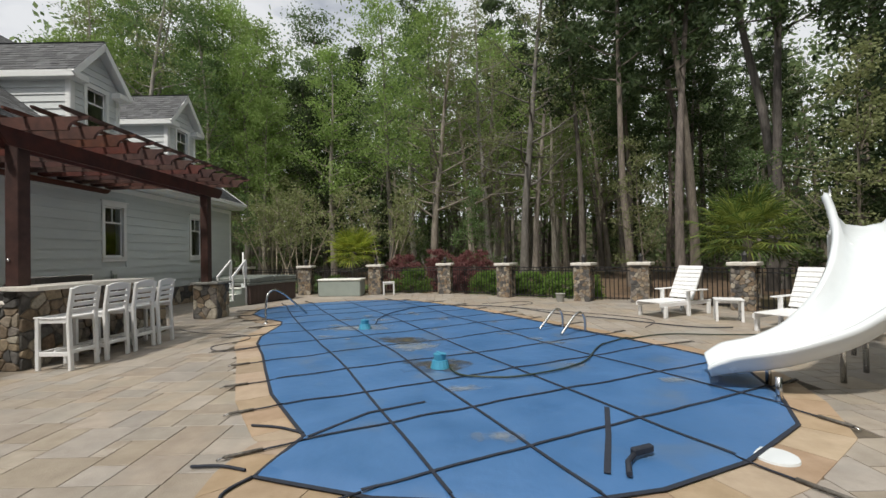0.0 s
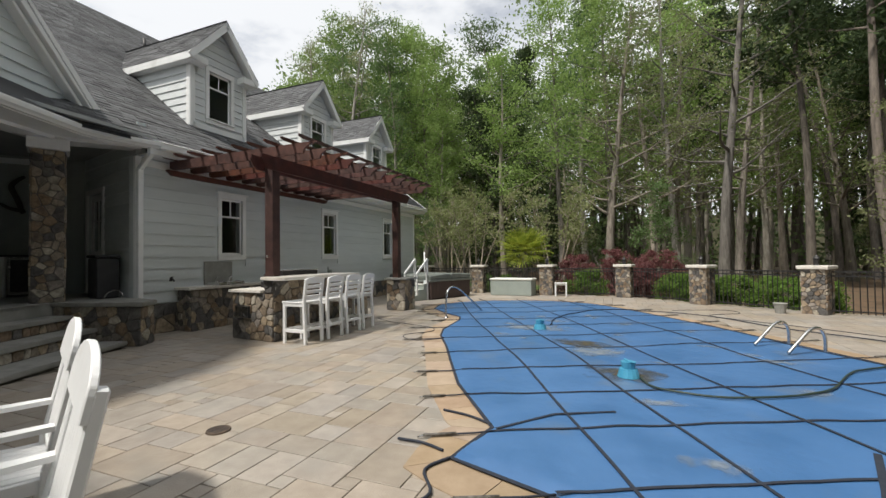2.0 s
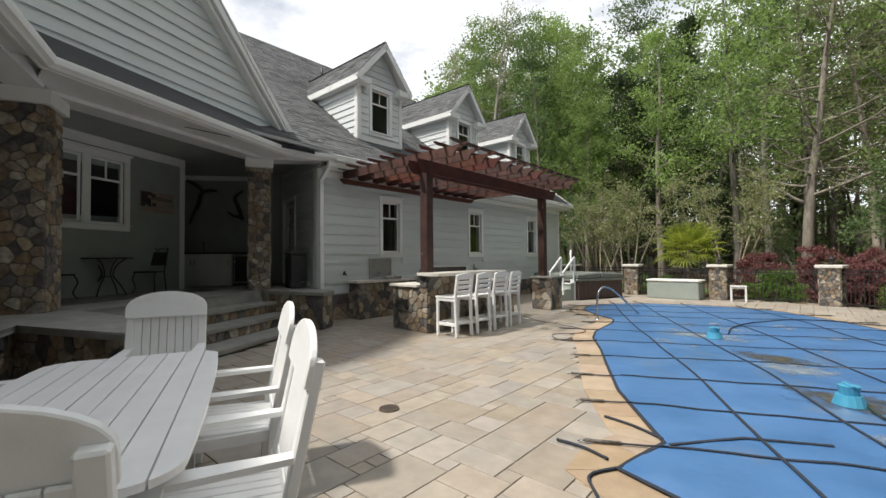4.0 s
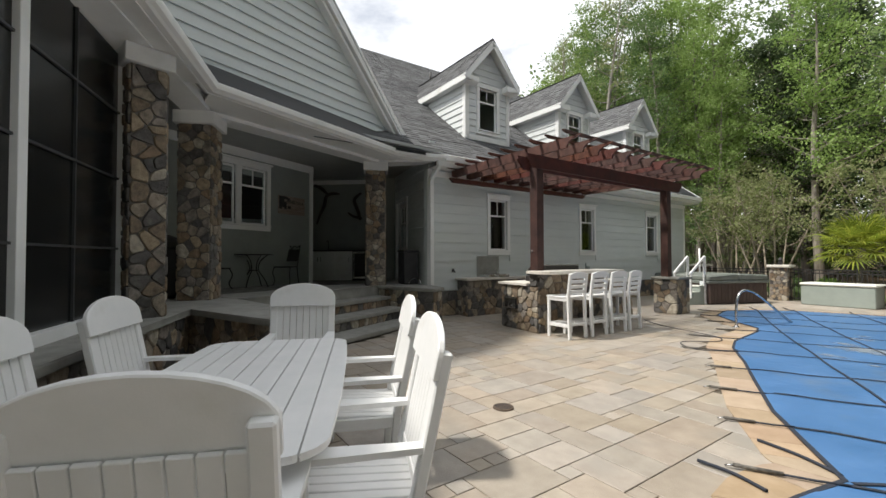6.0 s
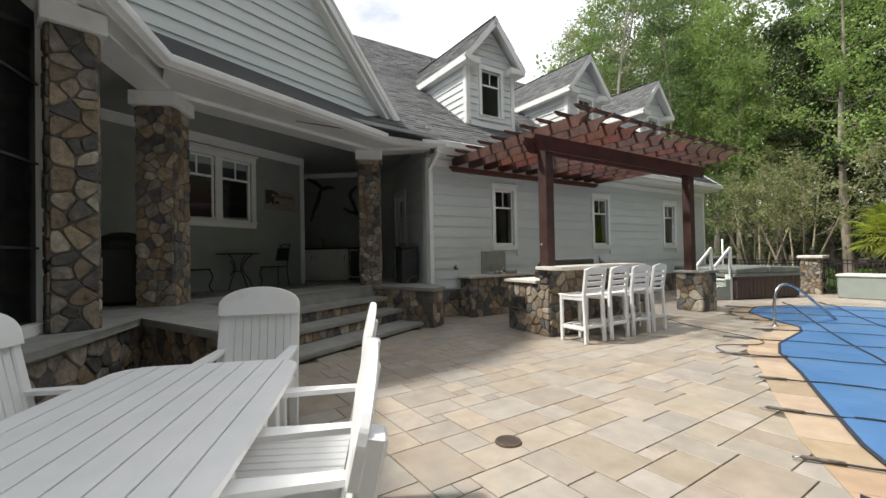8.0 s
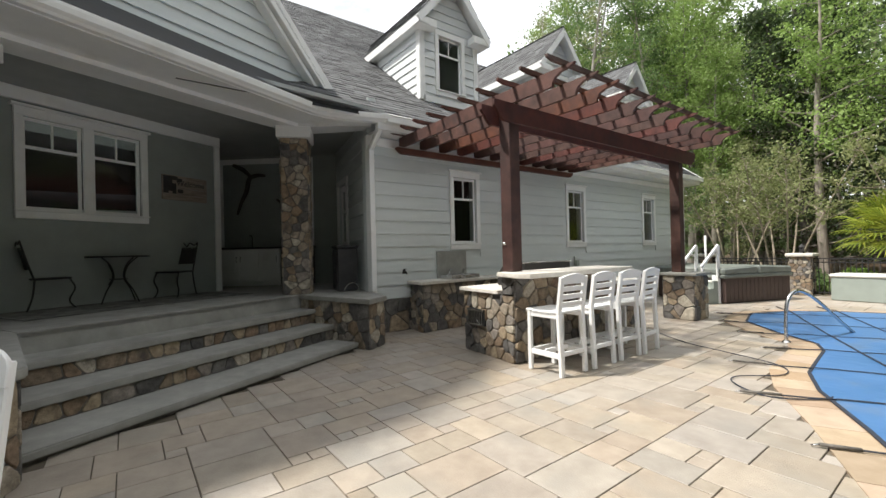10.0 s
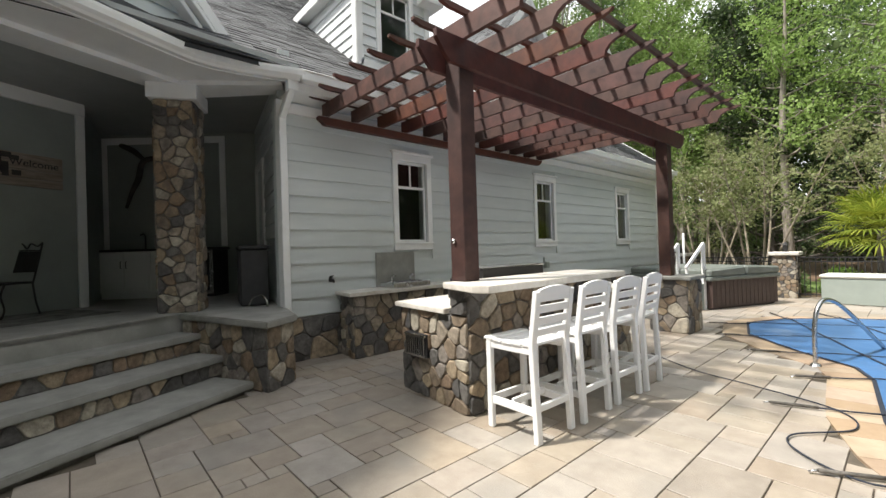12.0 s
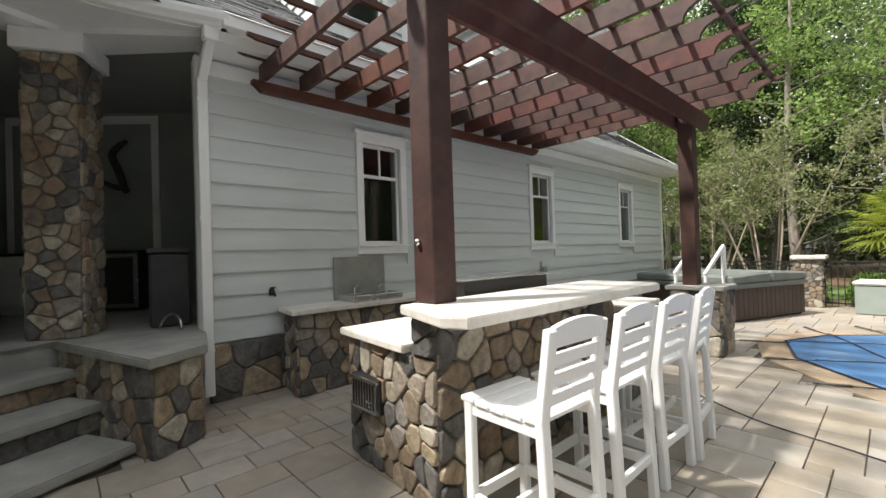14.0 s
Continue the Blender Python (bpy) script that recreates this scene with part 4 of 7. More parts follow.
box(bm, 1.765, 1.775, -0.04, 0.0, 1.715, 1.725, dm)
part("door_handle", bm, M_BLACK, door_leaf, "round black knob")
# added near-black shell and panel: the rooms' darkness is in their colour
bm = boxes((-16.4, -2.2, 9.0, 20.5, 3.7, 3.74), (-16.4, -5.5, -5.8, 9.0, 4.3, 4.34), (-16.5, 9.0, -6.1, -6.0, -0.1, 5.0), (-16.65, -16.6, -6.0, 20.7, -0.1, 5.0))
tagged(part("inner_ceiling", bm, M_UNLIT_ROOM), "added near-black inner shell standing in for unlit rooms", "wall", kind="structure")
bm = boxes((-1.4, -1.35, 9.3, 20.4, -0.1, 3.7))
tagged(part("inner_wall", bm, M_UNLIT_ROOM), "dark inner wall behind the windows", "wall", kind="structure")

# tall dark glazed wing beyond the columns
wing = thing("window_5", label="tall dark window wall with slim black bars and white posts", category="window", kind="structure")
W0 = Vector((2.75, 2.38, 0))
wu = Vector((3.85, -1.13, 0)).normalized()
wm = Matrix((wu, Vector((-wu.y, wu.x, 0)), Vector((0, 0, 1)))).transposed().to_4x4()
wm.translation = W0
bm = bmesh.new()
box(bm, 0.06, 4.2, -0.06, -0.05, PZ + 0.1, 3.66, wm)
part("dark_glazing", bm, M_SCREEN, wing)
for s in (0.0, 1.7, 3.4):
    bm = bmesh.new()
    box(bm, s, s + (0.05 if s == 0 else 0.11), -0.1, 0.0, PZ, 3.68, wm, 0.004)
    part("post", bm, M_TRIM, wing)
bm = bmesh.new()
box(bm, 0.0, 4.2, -0.1, 0.04, PZ, PZ + 0.1, wm, 0.004)
part("window_sill", bm, M_TRIM, wing)
for z in (1.52, 2.28, 3.0):
    bm = bmesh.new()
    box(bm, 0.05, 4.2, -0.052, -0.03, z, z + 0.02, wm)
    part("glazing_bar", bm, M_BAR, wing)
for s in (0.95, 2.55):
    bm = bmesh.new()
    box(bm, s, s + 0.02, -0.052, -0.03, PZ + 0.1, 3.66, wm)
    part("glazing_bar", bm, M_BAR, wing)
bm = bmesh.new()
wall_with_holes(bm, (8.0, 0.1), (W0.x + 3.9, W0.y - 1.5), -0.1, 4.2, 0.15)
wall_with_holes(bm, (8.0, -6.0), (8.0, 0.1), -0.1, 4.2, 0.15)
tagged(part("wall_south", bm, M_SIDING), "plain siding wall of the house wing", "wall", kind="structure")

# ---- outdoor kitchen ----
bar = thing("stone_bar", label="stone-faced outdoor bar with a raised pale stone top", category="bar counter")
part("core", prism(bmesh.new(), [(1.99, 8.72), (3.08, 8.61), (3.08, 11.7), (1.99, 11.7)], -0.05, 0.875), M_MORTAR, bar)
part("upper_core", prism(bmesh.new(), [(2.85, 8.635), (3.08, 8.61), (3.08, 10.75), (2.85, 10.75)], 0.877, 1.112), M_MORTAR, bar)
stone_face(bar, (1.99, 8.72), (3.08, 8.61), 0.0, 0.875, 0.17, 0.032, seed=51)
stone_face(bar, (2.85, 8.635), (3.08, 8.61), 0.885, 1.112, 0.2, 0.035, seed=52)
stone_face(bar, (3.08, 8.61), (3.08, 10.75), 0.0, 1.112, 0.175, 0.032, seed=53)
stone_face(bar, (3.08, 10.75), (3.08, 11.7), 0.0, 0.875, 0.21, 0.035, seed=56)
stone_face(bar, (3.08, 10.75), (2.85, 10.75), 0.94, 1.112, 0.2, 0.035, seed=57)
stone_face(bar, (1.99, 11.7), (1.99, 8.72), 0.0, 0.875, 0.2, 0.035, seed=54)
stone_face(bar, (3.08, 11.7), (1.99, 11.7), 0.0, 0.875, 0.2, 0.035, seed=55)


def top_slab(pts, z0, z1, parent, name="countertop", label="", mat=None):
    bm = prism(bmesh.new(), pts, z0, z1)
    bmesh.ops.bevel(bm, geom=bm.edges[:], offset=0.007, segments=2, affect="EDGES")
    return part(name, bm, mat or M_COUNTER, parent, label)


top_slab([(2.80, 8.58), (3.36, 8.40), (3.49, 8.46), (3.51, 10.74), (3.43, 10.86), (2.80, 10.88)], 1.114, 1.172, bar, "bar_top", "pale stone bar top with rounded corners")
top_slab([(1.91, 8.66), (2.815, 8.57), (2.815, 11.76), (1.91, 11.76)], 0.877, 0.928, bar, "countertop", "pale stone work top")
top_slab([(2.82, 10.89), (3.14, 10.89), (3.14, 11.76), (2.82, 11.76)], 0.877, 0.928, bar, "countertop", "pale stone work top")
grate = bmesh.new()
for i in range(9):
    x = 2.17 + 0.035 * i
    box(grate, x, x + 0.014, 8.60, 8.62, 0.42, 0.62)
box(grate, 2.15, 2.48, 8.595, 8.625, 0.41, 0.43)
box(grate, 2.15, 2.48, 8.595, 8.625, 0.61, 0.63)
part("vent_grate", grate, M_STEEL, bar, "small steel vent grate")
part("vent_back", boxes((2.14, 2.49, 8.622, 8.70, 0.405, 0.635)), M_DARK, bar)

sink_c = thing("sink_counter", label="stone-faced counter along the wall with a pale top", category="counter")
part("core", prism(bmesh.new(), [(0.06, 9.0), (0.53, 8.93), (0.53, 13.4), (0.06, 13.4)], -0.05, 0.87), M_MORTAR, sink_c)
stone_face(sink_c, (0.06, 9.0), (0.53, 8.93), 0.0, 0.87, 0.17, 0.032, seed=61)
stone_face(sink_c, (0.53, 8.93), (0.53, 13.4), 0.0, 0.87, 0.185, 0.032, seed=62)
top_slab([(0.03, 8.91), (0.60, 8.84), (0.60, 13.5), (0.03, 13.5)], 0.872, 0.922, sink_c)
part("splash_panel", boxes((0.03, 0.06, 9.62, 10.38, 0.924, 1.47), bevel=0.004), M_SLAB, sink_c, "grey slate splash panel")
sink = thing("outdoor_sink", 0.31, 10.0, 0.922, label="stainless steel drop-in sink with two taps", category="sink")
bm = boxes((-0.18, 0.18, -0.36, -0.32, 0.0, 0.08), (-0.18, 0.18, 0.32, 0.36, 0.0, 0.08), (-0.18, -0.13, -0.32, 0.32, 0.0, 0.08), (0.14, 0.18, -0.32, 0.32, 0.0, 0.08), (-0.13, 0.14, -0.32, 0.32, 0.0, 0.01), bevel=0.006)
part("basin", bm, M_STEEL, sink)
for y in (-0.16, 0.2):
    bm = bmesh.new()
    tube(bm, [(-0.15, y, 0.08), (-0.15, y, 0.15), (-0.12, y, 0.18), (-0.06, y, 0.17)], 0.012)
    part("tap", bm, M_STEEL, sink)
grill = thing("gas_grill", 2.42, 9.75, 0.93, 180, label="built-in stainless gas grill with a black front", category="grill")
part("body", boxes((-0.3, 0.24, -0.55, 0.55, 0.0, 0.12), bevel=0.01), M_BLACK, grill)
hood = bmesh.new()
profile(hood, [(-0.3, 0.12), (0.2, 0.12), (0.22, 0.2), (0.1, 0.33), (-0.3, 0.33)], Matrix(((1, 0, 0, 0), (0, 0, 1, -0.53), (0, 1, 0, 0), (0, 0, 0, 1))), 1.06)
part("hood", hood, M_BLACK, grill)
part("hood_top", boxes((-0.31, 0.12, -0.54, 0.54, 0.332, 0.35), bevel=0.006), M_STEEL, grill, "stainless top plate")
bm = bmesh.new()
tube(bm, [(0.23, -0.42, 0.23), (0.27, -0.42, 0.235), (0.27, 0.42, 0.235), (0.23, 0.42, 0.23)], 0.012)
part("handle", bm, M_BLACK, grill)
hb = thing("hose_bib", 0.02, 8.85, 1.1, label="black garden tap on the siding", category="tap")
bm = bmesh.new()
tube(bm, [(0, 0, 0), (0.08, 0, 0), (0.11, 0, -0.04)], 0.015)
tube(bm, [(0.05, 0, 0), (0.05, 0, 0.05)], 0.008)
tube(bm, [(0.05, -0.03, 0.05), (0.05, 0.03, 0.05)], 0.008)
box(bm, 0.0, 0.012, -0.03, 0.03, -0.04, 0.04)
part("body", bm, M_BLACK, hb)
ob = thing("outlet_box", 0.022, 14.25, 1.0, label="grey covered outlet box on the siding", category="outlet")
part("cover", boxes((0, 0.06, -0.07, 0.07, 0, 0.15), bevel=0.01), M_BOX, ob)
part("conduit", tube(bmesh.new(), [(0.03, -0.1, 0.0), (0.03, -0.1, 0.25)], 0.02), M_BOX, ob)

pil = stone_block("stone_pillar", [(2.68, 13.42), (3.28, 13.40), (3.28, 14.0), (2.68, 14.02)], -0.05, 0.865, "stone pillar carrying a pergola post", "pillar", 0.06, M_SLAB, "grey slab", seed=7)

# ---- pergola ----
pg = thing("pergola", label="dark red-brown stained timber pergola over the bar", category="pergola")
ZB0, ZB1, ZR = 3.14, 3.39, 3.58
for x, y, z in ((2.885, 8.80, 1.174), (2.89, 13.64, 0.927)):
    part("post", boxes((x - 0.095, x + 0.095, y - 0.095, y + 0.095, z, ZB1), bevel=0.008), M_CEDAR, pg)


def notched(length, h, end):
    """A beam's side outline with a curved cut at both ends."""
    left = [(0, h), (0, h * 0.72)] + [(0.03 + (end - 0.03) * i / 4, h * 0.72 - h * 0.72 * (i / 4) ** 0.6) for i in range(1, 5)]
    right = [(length - x, y) for x, y in reversed(left)]
    return left + right


def beam_y(name, x, w, y0, y1, z0, z1, end=0.16):
    bm = bmesh.new()
    profile(bm, notched(y1 - y0, z1 - z0, end), Matrix(((0, 0, 1, x - w / 2), (1, 0, 0, y0), (0, 1, 0, z0), (0, 0, 0, 1))), w)
    return part(name, bm, M_CEDAR, pg)


for x in (2.765, 3.005):
    beam_y("beam", x, 0.045, 8.40, 14.23, ZB0, ZB1)
for x in (0.24,):
    beam_y("beam", x, 0.09, 8.62, 13.85, ZB0 + 0.14, ZB1, 0.1)
NR = 12
for i in range(NR):
    y = 8.74 + (13.80 - 8.74) * i / (NR - 1)
    x0, x1 = 0.18, 3.97
    h = ZR - ZB1
    # the outer end sweeps up in a hook
    out = [(x0, h), (x0, 0.04), (x0 + 0.12, 0.0), (x1 - 0.30, 0.0), (x1 - 0.29, 0.05), (x1 - 0.25, 0.10), (x1 - 0.18, 0.135), (x1 - 0.08, 0.145), (x1, 0.17), (x1 + 0.02, h)]
    bm = bmesh.new()
    profile(bm, out, Matrix(((1, 0, 0, 0), (0, 0, 1, y - 0.022), (0, 1, 0, ZB1 + 0.002), (0, 0, 0, 1))), 0.044)
    part("rafter", bm, M_CEDAR, pg)
for i in range(10):
    x = 0.34 + 3.5 * i / 9
    ly = 14.08 - 8.42
    bm = bmesh.new()
    profile(bm, [(0, 0.055), (0, 0.025), (0.1, 0.0), (ly - 0.1, 0.0), (ly, 0.025), (ly, 0.055)], Matrix(((0, 0, 1, x - 0.02), (1, 0, 0, 8.42), (0, 1, 0, ZR + 0.004), (0, 0, 0, 1))), 0.04)
    part("purlin", bm, M_CEDAR, pg)
bm = bmesh.new()
bmesh.ops.create_uvsphere(bm, u_segments=10, v_segments=8, radius=0.022, matrix=Matrix.Translation((2.85, 8.695, 1.55)))
part("hook", bm, M_STEEL, pg)


# ---- furniture ----
def bar_stool():
    s = thing("bar_stool", label="white poly-lumber bar stool with a ladder back, beside the stone bar", category="bar stool", group="stools at the bar")
    # the sitter looks along -x; back legs at x = 0
    for y in (-0.21, 0.21):
        bm = bmesh.new()
        bar_between(bm, (0.0, y, 0.0), (-0.03, y, 0.74), 0.045, 0.06, up=(0, 1, 0), bevel=0.006)
        bar_between(bm, (-0.03, y, 0.73), (0.03, y, 1.14), 0.045, 0.06, up=(0, 1, 0), bevel=0.006)
        part("back_leg", bm, M_PLASTIC, s)
        part("front_leg", boxes((-0.50, -0.445, y - 0.022, y + 0.022, 0.0, 0.72), bevel=0.006), M_PLASTIC, s)
        part("side_stretcher", boxes((-0.46, -0.01, y - 0.014, y + 0.014, 0.2, 0.26), bevel=0.004), M_PLASTIC, s)
        part("side_apron", boxes((-0.46, -0.03, y - 0.014, y + 0.014, 0.655, 0.715), bevel=0.004), M_PLASTIC, s)
    for x in (-0.475, -0.012, -0.25):
        part("stretcher", boxes((x - 0.014, x + 0.014, -0.2, 0.2, 0.2 if x < -0.3 else 0.23, 0.26 if x < -0.3 else 0.28), bevel=0.004), M_PLASTIC, s)
    for i in range(5):
        x = -0.52 + i * 0.1
        dip = 0.012 * math.sin(math.pi * (i + 0.5) / 5)
        part("seat_slat", boxes((x, x + 0.093, -0.235, 0.235, 0.722 - dip, 0.747 - dip), bevel=0.005), M_PLASTIC, s)
    for k, (z0, z1) in enumerate(((0.80, 0.85), (0.885, 0.94), (0.975, 1.03), (1.06, 1.15))):
        bm = bmesh.new()
        pts = []
        for j in range(9):
            yy = -0.2 + 0.4 * j / 8
            pts.append((yy, z0))
        for j in range(8, -1, -1):
            yy = -0.2 + 0.4 * j / 8
            pts.append((yy, z1 + (0.025 * (1 - (yy / 0.2) ** 2) if k == 3 else 0.0)))
        off = -0.04 + (z0 - 0.73) * 0.15
        profile(bm, pts, Matrix(((0, 0, 1, off), (1, 0, 0, 0), (0, 1, 0, 0), (0, 0, 0, 1))), 0.025)
        bmesh.ops.transform(bm, matrix=Matrix.Translation((off, 0, z0)) @ Matrix.Rotation(radians(8.5), 4, "Y") @ Matrix.Translation((-off, 0, -z0)), verts=bm.verts)
        part("back_slat", bm, M_PLASTIC, s)
    return s


st = bar_stool()
st.matrix_world = pose(3.83, 8.79, 0.0, 0, 0, -2)
for x, y, r in ((3.86, 9.37, 0), (3.87, 9.96, -2), (3.88, 10.50, 5)):
    copy_thing(st, pose(x, y, 0.0, 0, 0, r))


def garden_chair():
    """The sitter looks along +y; origin on the ground under the seat."""
    c = thing("garden_chair", label="white slatted garden armchair with an arched top panel at a table", category="chair", group="chairs round the table")
    rake = 0.22
    for s in (-1, 1):
        x = s * 0.285
        bm = bmesh.new()
        bar_between(bm, (x, -0.22, 0.0), (x, -0.25, 0.45), 0.05, 0.07, up=(1, 0, 0), bevel=0.006)
        bar_between(bm, (x, -0.25, 0.43), (x, -0.25 - 0.58 * rake, 1.03), 0.05, 0.07, up=(1, 0, 0), bevel=0.008)
        part("back_post", bm, M_PLASTIC, c)
        part("front_leg", boxes((x - 0.03, x + 0.03, 0.22, 0.29, 0.0, 0.63), bevel=0.006), M_PLASTIC, c)
        part("seat_rail", boxes((x - 0.016, x + 0.016, -0.24, 0.24, 0.34, 0.41), bevel=0.004), M_PLASTIC, c)
        bm = bmesh.new()
        profile(bm, [(x - 0.05, 0.33), (x - 0.035, 0.36), (x + 0.035, 0.36), (x + 0.05, 0.33), (x + 0.05, 0.1), (x + 0.03, -0.32), (x - 0.03, -0.32), (x - 0.05, 0.1)], Matrix.Translation((0, 0, 0.632)), 0.026)
        part("arm", bm, M_PLASTIC, c)
    for i in range(8):
        x = -0.245 + i * 0.07
        bm = bmesh.new()
        zc = 0.415
        bar_between(bm, (x, -0.26, zc - 0.015), (x, 0.26, zc + 0.012), 0.061, 0.022, up=(0, 0, 1), bevel=0.004)
        part("seat_slat", bm, M_PLASTIC, c)
    part("front_apron", boxes((-0.255, 0.255, 0.235, 0.26, 0.33, 0.4), bevel=0.004), M_PLASTIC, c)
    part("back_rail", boxes((-0.26, 0.26, -0.275, -0.25, 0.44, 0.50), bevel=0.004), M_PLASTIC, c)
    for i in range(8):
        x = -0.228 + i * 0.065
        bm = bmesh.new()
        bar_between(bm, (x, -0.255, 0.45), (x, -0.25 - 0.5 * rake, 0.95), 0.060, 0.018, up=(0, 1, 0), bevel=0.003)
        part("back_slat", bm, M_PLASTIC, c)
    arch = [(-0.325, 0.0), (0.325, 0.0)] + [(0.325 * math.cos(a), 0.09 + 0.15 * math.sin(a)) for a in [math.pi * k / 14 for k in range(15)]]
    bm = bmesh.new()
    m = pose(0, -0.25 - 0.48 * rake + 0.045, 0.925, 90 + math.degrees(math.atan(rake)))
    profile(bm, arch, m, 0.03)
    bmesh.ops.bevel(bm, geom=[e for e in bm.edges], offset=0.005, segments=1, affect="EDGES")
    part("top_panel", bm, M_PLASTIC, c)
    return c


TA = Vector((0.916, -0.401, 0)).normalized()
TP = Vector((0.401, 0.916, 0)).normalized()
TC = Vector((5.93, 3.10, 0))
TANG = math.degrees(math.atan2(TA.y, TA.x))
table = thing("dining_table", TC.x, TC.y, 0, TANG, "white slatted garden dining table with rounded corners", "table")
LT, WT = 1.08, 0.54


def half_width(x):
    """The top's outline: gently bowed sides and rounded corners."""
    k = abs(x) / LT
    w = WT * (1 - 0.06 * k * k)
    r = 0.16
    if abs(x) > LT - r:
        d = abs(x) - (LT - r)
        w = w - r + math.sqrt(max(0, r * r - d * d))
    return w


for i in range(9):
    y0 = -WT + 2 * WT * i / 9 + 0.004
    y1 = -WT + 2 * WT * (i + 1) / 9 - 0.004
    xs = [LT * math.sin(math.pi / 2 * k / 24) for k in range(-24, 25)]
    hi = [(x, min(y1, half_width(x))) for x in xs if half_width(x) > y0 and min(y1, half_width(x)) > max(y0, -half_width(x))]
    lo = [(x, max(y0, -half_width(x))) for x, _ in hi]
    bm = bmesh.new()
    prism(bm, lo + hi[::-1], 0.722, 0.75)
    part("top_slat", bm, M_PLASTIC, table)
rim = bmesh.new()
for s in (-1, 1):
    box(rim, -LT + 0.22, LT - 0.22, s * 0.40 - 0.014, s * 0.40 + 0.014, 0.62, 0.72, None, 0.004)
    box(rim, s * (LT - 0.22) - 0.014, s * (LT - 0.22) + 0.014, -0.40, 0.40, 0.62, 0.72, None, 0.004)
part("apron", rim, M_PLASTIC, table)
for sx in (-1, 1):
    for sy in (-1, 1):
        part("leg", boxes((sx * 0.84 - 0.045, sx * 0.84 + 0.045, sy * 0.38 - 0.045, sy * 0.38 + 0.045, 0.0, 0.722), bevel=0.008), M_PLASTIC, table)

ch = garden_chair()


def seat_at(a, p, turn):
    q = TC + TA * a + TP * p
    return pose(q.x, q.y, 0.0, 0, 0, TANG + turn)


ch.matrix_world = seat_at(-0.42, 0.61, 180)
for a, p, turn in ((0.58, 0.60, 180), (-0.78, -0.73, 0), (0.27, -0.75, 2), (-1.68, 0.04, -90), (1.11, 0.11, 90)):
    copy_thing(ch, seat_at(a, p, turn))

# bistro set on the porch
bt = thing("bistro_table", -1.75, 4.55, PZ, 28, "round black metal bistro table on the porch", "table")
bm = bmesh.new()
bmesh.ops.create_cone(bm, cap_ends=True, segments=36, radius1=0.42, radius2=0.42, depth=0.025, matrix=Matrix.Translation((0, 0, 0.74)))
part("tabletop", bm, M_BLACK, bt)
for k in range(4):
    a = math.pi / 2 * k + 0.4
    c, s = math.cos(a), math.sin(a)
    bm = bmesh.new()
    tube(bm, spline([(0.34 * c, 0.34 * s, 0.0), (0.24 * c, 0.24 * s, 0.2), (0.1 * c, 0.1 * s, 0.4), (0.16 * c, 0.16 * s, 0.6), (0.32 * c, 0.32 * s, 0.73)], 5), 0.012, 6)
    part("leg", bm, M_BLACK, bt)
bm = bmesh.new()
bmesh.ops.create_cone(bm, cap_ends=True, segments=20, radius1=0.12, radius2=0.12, depth=0.015, matrix=Matrix.Translation((0, 0, 0.38)))
part("brace", bm, M_BLACK, bt)


def iron_chair():
    c = thing("iron_chair", label="black wrought-iron chair with a scrolled back on the porch", category="chair", group="bistro chairs")
    bm = boxes((-0.22, 0.22, -0.21, 0.21, 0.43, 0.46), bevel=0.012)
    part("seat", bm, M_BLACK, c)
    for s in (-1, 1):
        bm = bmesh.new()
        tube(bm, spline([(s * 0.2, -0.2, 0.45), (s * 0.205, -0.27, 0.7), (s * 0.21, -0.34, 0.98)], 5), 0.012, 6)
        part("back_post", bm, M_BLACK, c)
        bm = bmesh.new()
        tube(bm, spline([(s * 0.2, 0.18, 0.44), (s * 0.21, 0.24, 0.3), (s * 0.19, 0.18, 0.12), (s * 0.21, 0.25, 0.0)], 5), 0.012, 6)
        part("front_leg", bm, M_BLACK, c)
        bm = bmesh.new()
        tube(bm, spline([(s * 0.2, -0.19, 0.44), (s * 0.21, -0.22, 0.2), (s * 0.21, -0.28, 0.0)], 5), 0.012, 6)
        part("back_leg", bm, M_BLACK, c)
    bm = bmesh.new()
    bar_between(bm, (0, -0.245, 0.58), (0, -0.31, 0.86), 0.4, 0.012, up=(0, 1, 0.2))
    part("backrest", bm, M_BLACK, c)
    bm = bmesh.new()
    tube(bm, spline([(-0.21, -0.34, 0.98), (-0.14, -0.34, 0.93), (-0.06, -0.34, 0.97), (0, -0.34, 0.9), (0.06, -0.34, 0.97), (0.14, -0.34, 0.93), (0.21, -0.34, 0.98)], 4), 0.01, 6)
    tube(bm, [(-0.205, -0.315, 0.875), (0.205, -0.315, 0.875)], 0.01, 6)
    part("scroll", bm, M_BLACK, c)
    return c


ic = iron_chair()
ic.matrix_world = pose(-1.45, 3.75, PZ, 0, 0, 20)
copy_thing(ic, pose(-2.15, 5.35, PZ, 0, 0, -130))
rug = thing("porch_rug", label="flat patterned grey rug on the porch", category="rug")
bm = bmesh.new()
box(bm, -1.6, 1.6, -0.75, 0.75, 0.0, 0.008, pose(-1.45, 4.75, PZ, 0, 0, 118))
M_RUG = material("woven_rug", (0.05, 0.05, 0.045), (0.22, 0.22, 0.2), 0.95, scale=5, bump=0.3, stretch=(1, 1, 1))
part("weave", bm, M_RUG, rug)

